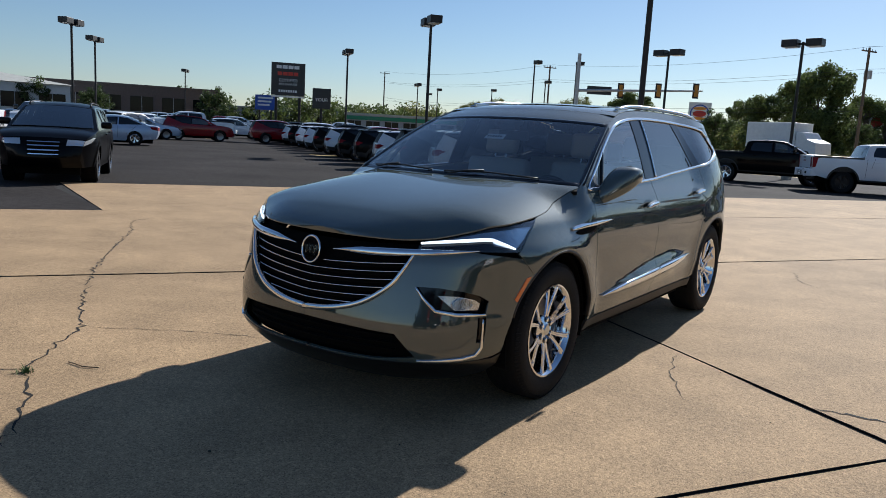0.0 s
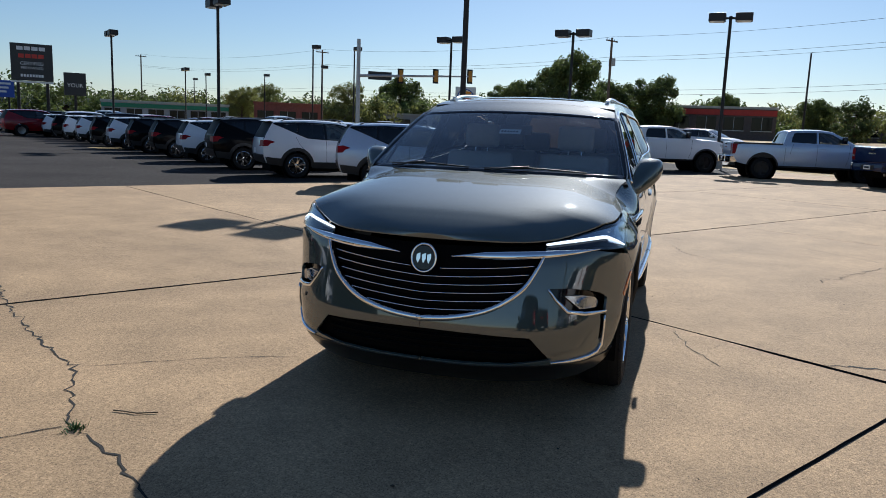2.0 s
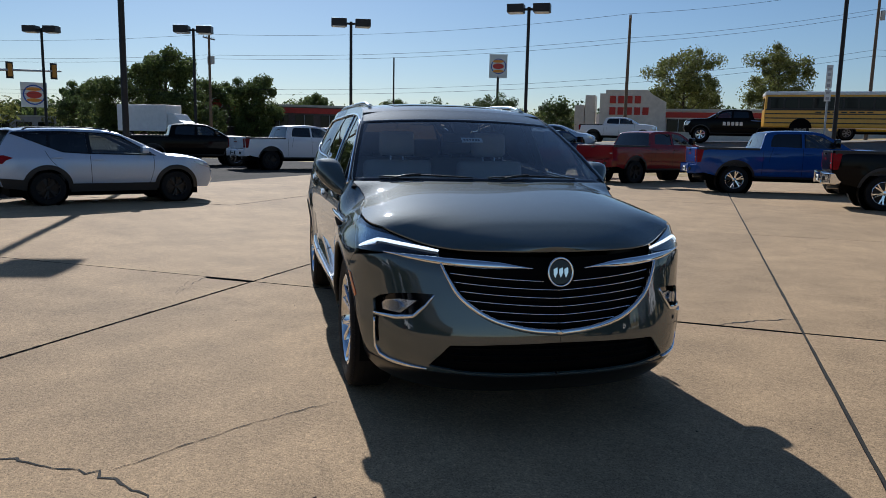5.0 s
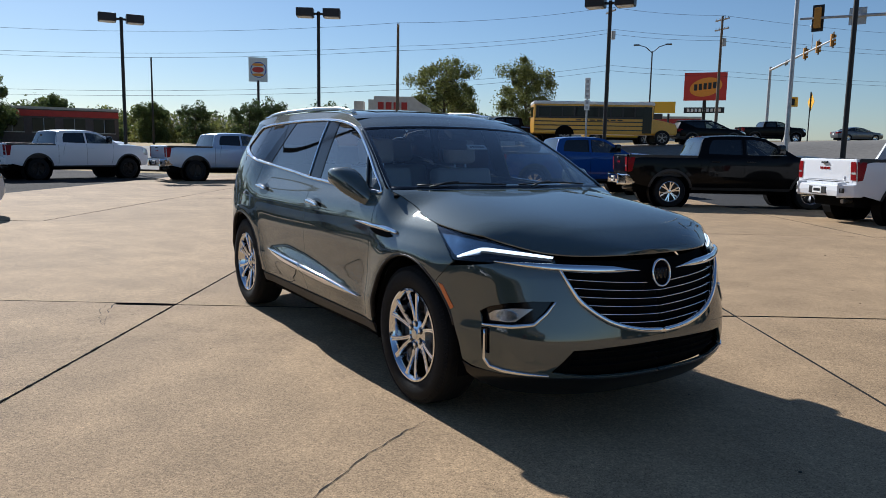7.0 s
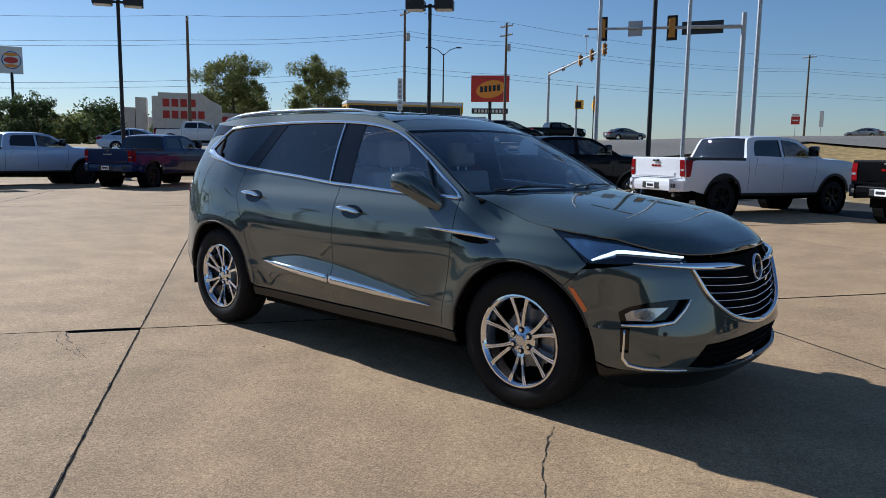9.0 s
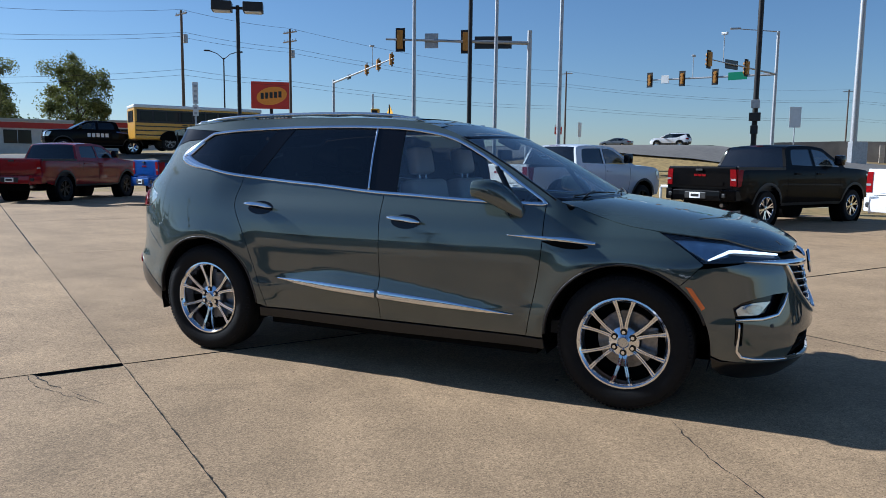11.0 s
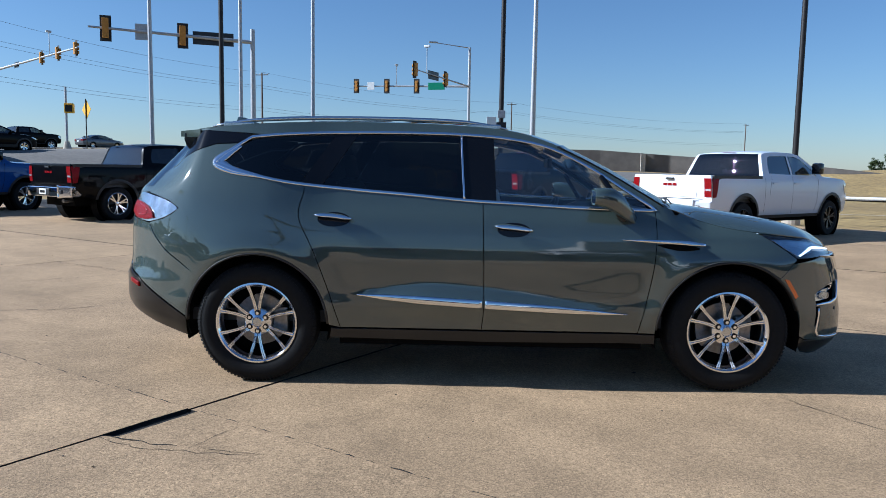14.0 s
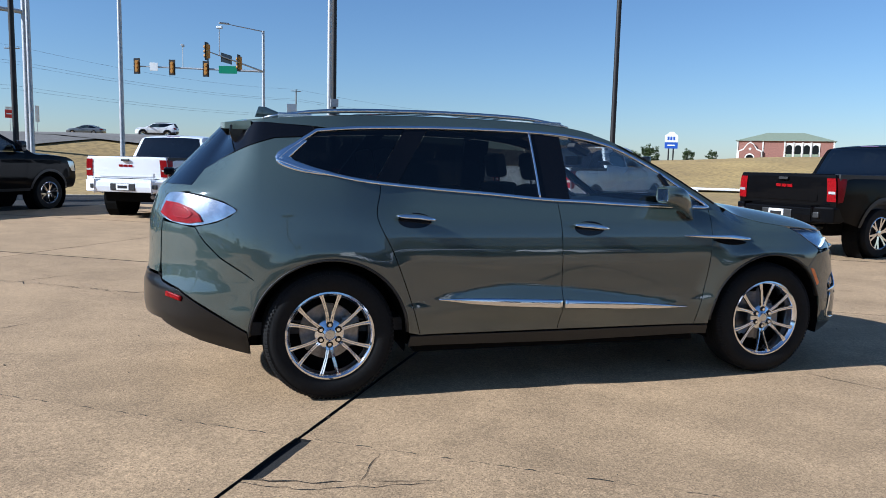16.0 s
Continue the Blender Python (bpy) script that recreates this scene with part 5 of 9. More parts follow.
# ---- wheels ----
def build_wheel(parent, cx, cy, flank, r=0.394, steer=0.0):
    w = new("wheel")
    w.parent = parent
    w.matrix_basis = Matrix.Translation((cx, cy, r)) @ Matrix.Rotation(radians(steer + (0 if flank < 0 else 180)), 4, "Z")
    # local: outer face looks to -y
    bm = bmesh.new()
    turned(bm, [(0.262, -0.108), (0.285, -0.121), (0.330, -0.128), (0.368, -0.118), (0.386, -0.100), (0.394, -0.075), (0.394, 0.075), (0.386, 0.100), (0.368, 0.118), (0.330, 0.128), (0.262, 0.108)], 64, closed=False)
    part("tyre", bm, RUBBER, w, smooth=True)
    bm = bmesh.new()
    for y in (-0.052, 0.0, 0.052):
        turned(bm, [(0.3945, y - 0.006), (0.3955, y - 0.004), (0.3955, y + 0.004), (0.3945, y + 0.006)], 64)
    part("tread_rib", bm, RUBBER, w, smooth=True)
    bm = bmesh.new()
    for k in range(96):
        a = 2 * math.pi * k / 96
        m = Matrix.Rotation(-a, 4, "Y") @ Matrix.Translation((0.3775, -0.1115, 0)) @ Matrix.Rotation(radians(35), 4, "Z")
        box(bm, -0.014, 0.012, -0.003, 0.002, -0.0075, 0.0075, m)
    part("shoulder_tread", bm, RUBBER, w)["kind"] = "stuff"
    bm = bmesh.new()
    turned(bm, [(0.262, -0.110), (0.266, -0.116), (0.256, -0.118), (0.246, -0.108), (0.236, -0.09), (0.232, 0.1), (0.262, 0.108)], 64)
    part("rim", bm, ALLOY, w, smooth=True)
    bm = bmesh.new()
    turned(bm, [(0.001, 0.02), (0.17, 0.02), (0.172, 0.035), (0.10, 0.04)], 40)
    part("brake_disc", bm, STEEL, w, smooth=True)
    bm = bmesh.new()
    turned(bm, [(0.001, 0.055), (0.236, 0.055)], 32)
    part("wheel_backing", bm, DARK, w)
    bm = bmesh.new()
    box(bm, 0.08, 0.185, -0.02, 0.05, -0.09, 0.09)
    part("brake_caliper", bm, STEEL, w, bevel=0.012)
    # six pairs of spokes, each pair a narrow V that springs from beside a nut
    for k in range(6):
        for sgn in (-1, 1):
            bm = bmesh.new()
            mid = math.radians(90 + 60 * k)
            rings = []
            for r_, da, hw, y in ((0.070, 8.5, 0.0130, -0.080), (0.095, 7.6, 0.0120, -0.086), (0.14, 8.6, 0.0112, -0.093), (0.20, 10.8, 0.0118, -0.104), (0.238, 12.2, 0.0145, -0.110), (0.254, 12.6, 0.0165, -0.112)):
                a = mid + sgn * math.radians(da)
                c = Vector((r_ * math.cos(a), y, r_ * math.sin(a)))
                t = Vector((-math.sin(a), 0, math.cos(a)))
                rings.append([bm.verts.new(c + t * hw * q + Vector((0, d, 0))) for q, d in ((-1, 0.010), (-0.8, 0.0), (-0.2, 0.0), (0.0, 0.003), (0.2, 0.0), (0.8, 0.0), (1, 0.010), (0.75, 0.05), (-0.75, 0.05))])
            for a, b in zip(rings, rings[1:]):
                for i in range(9):
                    bm.faces.new((a[i], a[(i + 1) % 9], b[(i + 1) % 9], b[i]))
            bm.faces.new(rings[0])
            bm.faces.new(rings[-1])
            part("spoke", bm, ALLOY, w)
    bm = bmesh.new()
    turned(bm, [(0.034, -0.088), (0.040, -0.083), (0.078, -0.078), (0.088, -0.070), (0.088, -0.04)], 48)
    part("hub", bm, ALLOY, w, smooth=True)
    bm = bmesh.new()
    turned(bm, [(0.001, -0.094), (0.028, -0.093), (0.034, -0.087)], 28)
    part("hub_cap", bm, SATIN, w, smooth=True)
    for k in range(6):
        a = math.radians(90 + 60 * k)
        ca, sa_ = 0.060 * math.cos(a), 0.060 * math.sin(a)
        bm = bmesh.new()
        cyl(bm, (ca, -0.07, sa_), (ca, -0.0825, sa_), 0.0205, n=18)
        part("nut_well", bm, GLOSS_BLACK, w)
        bm = bmesh.new()
        cyl(bm, (ca, -0.070, sa_), (ca, -0.092, sa_), 0.0125, 0.011, n=6)
        part("wheel_nut", bm, CHROME, w)
    return w


for cx in (1.535, -1.535):
    for flank in (1, -1):
        build_wheel(suv, cx, flank * 0.832, flank)

# ---- cabin ----
bm = bmesh.new()
box(bm, -2.1, 1.15, -0.80, 0.80, 0.38, 0.46)
part("cabin_floor", bm, CABIN, suv)
bm = bmesh.new()
extrude_xz(bm, [(1.10, 1.17), (0.80, 1.16), (0.62, 1.10), (0.56, 0.98), (0.60, 0.75), (1.10, 0.6)], -0.80, 0.80)
part("dashboard", bm, CABIN, suv, bevel=0.03, smooth=True)
bm = bmesh.new()
box(bm, -0.6, 0.62, -0.14, 0.14, 0.45, 0.82)
part("centre_console", bm, CABIN, suv, bevel=0.03)


def seat(x, y, wide=0.52, tall=1.0):
    m = Matrix.Translation((x, y, 0))
    bm = bmesh.new()
    box(bm, -0.30, 0.26, -wide / 2, wide / 2, 0.62, 0.80, m)
    part("seat_cushion", bm, LEATHER, suv, bevel=0.05, smooth=True, seg=3)
    bm = bmesh.new()
    rot = m @ Matrix.Translation((-0.28, 0, 0.74)) @ Matrix.Rotation(radians(-11), 4, "Y")
    box(bm, -0.07, 0.07, -wide / 2, wide / 2, 0.0, 0.56 * tall, rot)
    part("seat_back", bm, LEATHER, suv, bevel=0.05, smooth=True, seg=3)
    bm = bmesh.new()
    box(bm, -0.045, 0.05, -0.14, 0.14, 0.60 * tall, 0.60 * tall + 0.19, rot)
    part("head_restraint", bm, LEATHER, suv, bevel=0.04, smooth=True, seg=3)
    bm = bmesh.new()
    cyl(bm, rot @ Vector((0, -0.05, 0.5 * tall)), rot @ Vector((0, -0.05, 0.66 * tall)), 0.008, n=8)
    cyl(bm, rot @ Vector((0, 0.05, 0.5 * tall)), rot @ Vector((0, 0.05, 0.66 * tall)), 0.008, n=8)
    part("restraint_posts", bm, SATIN, suv)


for sx, sw in ((0.36, 0.54), (-0.70, 0.54)):
    for sy in (0.38, -0.38):
        seat(sx, sy, sw)
seat(-1.70, 0.30, 0.5, 0.9)
seat(-1.70, -0.30, 0.5, 0.9)
# steering wheel on the driver's side
ring, nr = [], []
rotw = Matrix.Translation((0.50, 0.38, 1.03)) @ Matrix.Rotation(radians(-65), 4, "Y")
for a in np.linspace(0, 2 * math.pi, 33)[:-1]:
    ring.append(tuple(rotw @ Vector((0.185 * math.cos(a), 0.185 * math.sin(a), 0))))
    nr.append(tuple(rotw.to_3x3() @ Vector((0, 0, 1))))
sweep("steering_wheel", ring, nr, 0.03, 0.03, CABIN, suv, closed=True)
bm = bmesh.new()
cyl(bm, rotw @ Vector((0, 0, 0.0)), rotw @ Vector((0, 0, -0.16)), 0.07, 0.04, 16)
box(bm, -0.02, 0.02, -0.18, 0.18, -0.015, 0.015, rotw)
part("steering_hub", bm, CABIN, suv)
# inner trim: pillars, headliner, door cards
hv = np.array([tuple(p) for p in rp if -2.0 < p[0] < 0.2])
bm = bmesh.new()
g = []
for p in hv[::3]:
    g.append([bm.verts.new((p[0], p[1] * t * 0.96, p[2] - 0.03 + 0.02 * (1 - t * t))) for t in np.linspace(-1, 1, 9)])
for a, b in zip(g, g[1:]):
    for i in range(8):
        bm.faces.new((a[i], a[i + 1], b[i + 1], b[i]))
part("headliner", bm, LINER, suv, smooth=True)
for flank in (1, -1):
    panel("door_card", side((1.0, 0.45), (1.0, 1.175), (0.3, 1.20), (-0.9, 1.28), (-1.5, 1.345), (-2.1, 1.33), (-2.1, 0.75), (-1.1, 0.9), (-1.0, 0.45)), CABIN, suv, flank, gap=0, depth=0, off=-0.055, grid=0.06)

# ---- other vehicles ----
V_GLASS = mat("dark_car_glass", (0.005, 0.006, 0.007), 0.06, spec=0.2)
BACK_GLASS = mat("tinted_back_glass", (0.012, 0.014, 0.015), 0.5, spec=0.05)
BLACK_RIM = mat("black_rim", (0.012, 0.012, 0.013), 0.3, 0.5)
HEAD_LENS = mat("head_lamp_lens", (0.65, 0.68, 0.7), 0.12, 0.6, coat=1)
PAINTS = {
    "white": paint("white_paint", (0.73, 0.74, 0.76), 0.0, 0.4, 0.02, 0.8, 0.12), "silver": paint("silver_paint", (0.42, 0.50, 0.62), 0.4, 0.35, 0.15, 0.8, 0.12),
    "black": paint("black_paint", (0.002, 0.002, 0.0026), 0.0, 0.3, 0.1, 0.2, 0.04), "blue": paint("blue_paint", (0.006, 0.055, 0.25), 0.0, 0.35, 0.2, 0.8, 0.12),
    "navy": paint("navy_paint", (0.004, 0.018, 0.075), 0.0, 0.35, 0.2, 0.8, 0.12), "red": paint("red_paint", (0.20, 0.004, 0.008), 0.0, 0.35, 0.2, 0.8, 0.12),
    "charcoal": paint("charcoal_paint", (0.0025, 0.0025, 0.003), 0.0, 0.4, 0.2, 0.15, 0.03), "yellow": paint("yellow_paint", (0.62, 0.36, 0.02), 0.0, 0.4, 0.02, 0.8, 0.12),
    "grey": paint("grey_paint", (0.14, 0.15, 0.16), 0.5, 0.35, 0.2, 0.8, 0.12),
}
CAR_GLASS = glass("tinted_car_glass", (0.30, 0.33, 0.33), 1.6)
CAR_PRIVACY = glass("privacy_car_glass", (0.02, 0.022, 0.023), 1.5)
KINDS = {
    # origin under the rear axle. Runs of the side silhouette, from tail to nose: (x, z, bow, crown) of the line across the car at each point
    "pickup": dict(wb=3.75, w=1.01, r=0.42, arch=0.555, sill=0.53, bed=True, nose_in=0.10, tail_in=0.035,
        inset="0.45:.07 0.6:.025 0.8:.004 1.0:0 1.2:.006 1.34:.022 1.40:.05 1.46:.07 1.85:.215 1.95:.27",
        tail=[(-1.10, 0.66, -.03, 0), (-1.15, 0.85, -.03, 0), (-1.17, 1.34, -.03, 0), (-1.15, 1.385, -.03, 0)], bed_end=(0.70, 1.385),
        back=[(0.70, 1.385, -.03, 0), (0.74, 1.43, -.03, 0), (0.86, 1.80, -.03, .015), (0.94, 1.87, -.02, .03)],
        roof=[(0.94, 1.87, -.02, .03), (1.15, 1.905, 0, .035), (1.7, 1.925, 0, .04), (2.2, 1.915, .02, .04), (2.5, 1.87, .08, .035)],
        screen=[(2.5, 1.87, .08, .035), (2.92, 1.64, .12, .03), (3.30, 1.41, .16, .02)],
        bonnet=[(3.30, 1.41, .16, .02), (3.45, 1.385, .03, .05), (3.9, 1.37, .02, .06), (4.35, 1.33, .03, .05), (4.58, 1.26, .07, .03)],
        nose=[(4.58, 1.26, .07, .03), (4.66, 1.15, .09, 0), (4.70, 0.9, .10, 0), (4.70, 0.75, .10, 0), (4.62, 0.56, .09, 0)],
        windows=[("p", [(1.00, 1.45), (1.02, 1.62), (1.10, 1.80), (1.20, 1.83), (1.90, 1.845), (1.90, 1.43)]), ("c", [(1.98, 1.43), (1.98, 1.845), (2.25, 1.835), (2.48, 1.79), (2.95, 1.52), (3.05, 1.42)])],
        dark=[[(1.86, 1.42), (1.86, 1.85), (2.02, 1.85), (2.02, 1.42)]],
        gaps=[[(0.80, 1.36), (0.78, 0.60)], [(1.08, 1.40), (1.00, 1.15), (0.98, 0.98)], [(1.94, 1.41), (1.94, 0.58)], [(3.10, 1.38), (3.06, 0.9), (2.98, 0.60)]], handles=((1.18, 1.24), (2.10, 1.24)),
        tail_lamp=[(-1.16, 1.33), (-0.96, 1.32), (-0.99, 1.15), (-1.03, 0.95), (-1.14, 0.93)], lamp_rows=(0.95, 1.33), lamp_t=0.84,
        head_lamp=[(4.60, 1.22), (4.36, 1.24), (4.42, 1.10), (4.52, 0.98), (4.67, 0.97)], head_rows=(0.98, 1.22), head_t=0.62, grille=(0.72, 1.16, 0.60), plate=0.72),
    "suv": dict(wb=2.725, w=0.92, r=0.365, arch=0.425, sill=0.34, bed=False, nose_in=0.24, tail_in=0.09,
        inset="0.28:.07 0.45:.03 0.6:.008 0.8:0 0.95:.008 1.06:.035 1.14:.06 1.5:.185 1.60:.25 1.68:.32",
        tail=[(-0.86, 0.42, -.05, 0), (-0.93, 0.60, -.07, 0), (-0.95, 0.85, -.07, 0), (-0.92, 1.08, -.07, 0)],
        back=[(-0.92, 1.08, -.07, 0), (-0.85, 1.24, -.07, 0), (-0.70, 1.50, -.07, .02), (-0.64, 1.58, -.07, .03)],
        roof=[(-0.64, 1.58, -.07, .03), (-0.3, 1.615, 0, .045), (0.3, 1.64, 0, .05), (0.9, 1.635, 0, .05), (1.3, 1.60, .03, .05), (1.52, 1.555, .06, .045)],
        screen=[(1.52, 1.555, .06, .045), (2.0, 1.335, .12, .03), (2.48, 1.10, .18, .02)],
        bonnet=[(2.48, 1.10, .18, .02), (2.62, 1.075, .04, .05), (3.0, 1.045, .03, .06), (3.32, 0.985, .07, .05), (3.50, 0.91, .12, .03)],
        nose=[(3.50, 0.91, .12, .03), (3.57, 0.80, .17, 0), (3.61, 0.62, .19, 0), (3.61, 0.48, .19, 0), (3.53, 0.34, .16, 0)],
        windows=[("p", [(0.02, 1.285), (-0.36, 1.44), (-0.33, 1.52), (0.04, 1.55)]), ("p", [(0.09, 1.25), (0.10, 1.55), (0.80, 1.565), (0.82, 1.14), (0.35, 1.165)]), ("c", [(0.90, 1.135), (0.88, 1.565), (1.25, 1.54), (1.52, 1.47), (2.18, 1.15), (2.2, 1.105)])],
        dark=[[(-0.66, 1.525), (-0.40, 1.43), (0.02, 1.255), (0.32, 1.14), (0.82, 1.11), (2.28, 1.08), (1.56, 1.505), (1.25, 1.575), (0.3, 1.60), (-0.60, 1.565)]],
        gaps=[[(-0.02, 1.17), (0.10, 0.95), (0.42, 0.62)], [(0.86, 1.10), (0.88, 0.45)], [(2.22, 1.06), (2.22, 0.8), (2.12, 0.45)]], handles=((0.20, 1.03), (1.02, 0.99)),
        tail_lamp=[(-0.94, 1.06), (-0.80, 1.075), (-0.62, 1.02), (-0.76, 0.97), (-0.82, 0.90), (-0.95, 0.89)], lamp_rows=(0.89, 1.06), lamp_t=0.66,
        head_lamp=[(3.52, 0.885), (3.26, 0.95), (3.12, 0.955), (3.35, 0.85), (3.58, 0.785)], head_rows=(0.785, 0.885), head_t=0.58, grille=(0.60, 0.85, 0.42), plate=0.70),
    "sedan": dict(wb=2.80, w=0.91, r=0.335, arch=0.385, sill=0.27, bed=False, nose_in=0.18, tail_in=0.10,
        inset="0.2:.07 0.4:.03 0.55:.006 0.7:0 0.85:.01 0.95:.045 1.02:.075 1.35:.22 1.46:.32",
        tail=[(-0.98, 0.34, -.05, 0), (-1.06, 0.55, -.08, 0), (-1.07, 0.85, -.08, 0), (-1.02, 0.97, -.06, .01), (-0.58, 1.02, 0, .03)],
        back=[(-0.58, 1.02, 0, .03), (0.0, 1.26, -.03, .03), (0.38, 1.385, -.03, .04)],
        roof=[(0.38, 1.385, -.03, .04), (0.8, 1.425, 0, .045), (1.2, 1.415, .02, .045), (1.55, 1.36, .06, .04)],
        screen=[(1.55, 1.36, .06, .04), (2.1, 1.13, .12, .03), (2.5, 0.95, .18, .02)],
        bonnet=[(2.5, 0.95, .18, .02), (2.68, 0.925, .04, .05), (3.2, 0.86, .04, .06), (3.55, 0.76, .08, .03)],
        nose=[(3.55, 0.76, .08, .03), (3.66, 0.60, .12, 0), (3.68, 0.45, .12, 0), (3.58, 0.28, .10, 0)],
        windows=[("p", [(-0.35, 1.04), (0.0, 1.20), (0.30, 1.32), (0.72, 1.36), (0.74, 0.995)]), ("c", [(0.80, 0.99), (0.78, 1.365), (1.2, 1.35), (1.5, 1.29), (2.15, 1.0), (2.2, 0.965)])],
        dark=[[(0.70, 0.985), (0.70, 1.37), (0.84, 1.37), (0.84, 0.98)]],
        gaps=[[(-0.15, 1.02), (0.10, 0.8), (0.40, 0.55)], [(0.77, 0.97), (0.80, 0.38)], [(2.25, 0.92), (2.25, 0.7), (2.12, 0.38)]], handles=((0.15, 0.89), (1.0, 0.86)),
        tail_lamp=[(-1.05, 0.94), (-0.70, 0.93), (-0.80, 0.82), (-1.07, 0.76)], lamp_rows=(0.77, 0.93), lamp_t=0.55,
        head_lamp=[(3.58, 0.73), (3.22, 0.82), (3.20, 0.77), (3.50, 0.64), (3.65, 0.61)], head_rows=(0.61, 0.74), head_t=0.58, grille=(0.38, 0.66, 0.50), plate=0.66),
}


def rolling_wheel(parent, x, y, r, rim_mat, spokes=6, detail=True):
    side_ = -1 if y < 0 else 1
    w = new("wheel")
    w.parent = parent
    w.matrix_basis = Matrix.Translation((x, y, r)) @ Matrix.Rotation(0 if side_ < 0 else math.pi, 4, "Z")
    bm = bmesh.new()
    k = r / 0.394
    turned(bm, [(0.25 * k, -0.11), (0.30 * k, -0.125), (0.37 * k, -0.115), (r, -0.08), (r, 0.08), (0.37 * k, 0.115), (0.25 * k, 0.11)], 28)
    part("tyre", bm, RUBBER, w, smooth=True)
    if not spokes:
        bm = bmesh.new()
        turned(bm, [(0.001, -0.09), (0.2 * k, -0.10), (0.262 * k, -0.112), (0.25 * k, -0.09)], 20)
        part("rim", bm, STEEL, w, smooth=True)
        return w
    bm = bmesh.new()
    turned(bm, [(0.001, -0.045), (0.235 * k, -0.03), (0.24 * k, -0.1), (0.262 * k, -0.112), (0.25 * k, -0.09)], 28)
    part("rim", bm, BLACK_RIM, w, smooth=True)
    # cast face in one piece: forked spokes, outer ring and hub
    bm = bmesh.new()
    for i in range(spokes):
        a0 = 2 * math.pi * i / spokes + 0.3
        for fork in (-1, 1):
            line = [(0.03 * k, 0.0, 0.022), (0.12 * k, 0.09, 0.017), (0.20 * k, 0.15, 0.017), (0.250 * k, 0.17, 0.020)]
            rings = []
            for r_, da, hw in line:
                a = a0 + fork * da
                c = Vector((r_ * math.cos(a), -0.085 - 0.09 * r_, r_ * math.sin(a)))
                t = Vector((-math.sin(a), 0, math.cos(a))) * hw
                d = Vector((0, 0.04, 0))
                rings.append([bm.verts.new(c - t), bm.verts.new(c + t), bm.verts.new(c + t * 0.8 + d), bm.verts.new(c - t * 0.8 + d)])
            for a, b in zip(rings, rings[1:]):
                for q in range(4):
                    bm.faces.new((a[q], a[(q + 1) % 4], b[(q + 1) % 4], b[q]))
    turned(bm, [(0.001, -0.105), (0.05, -0.1), (0.06, -0.06)], 16)
    turned(bm, [(0.244 * k, -0.108), (0.252 * k, -0.116), (0.264 * k, -0.112)], 28)
    part("rim_face", bm, rim_mat, w)
    return w


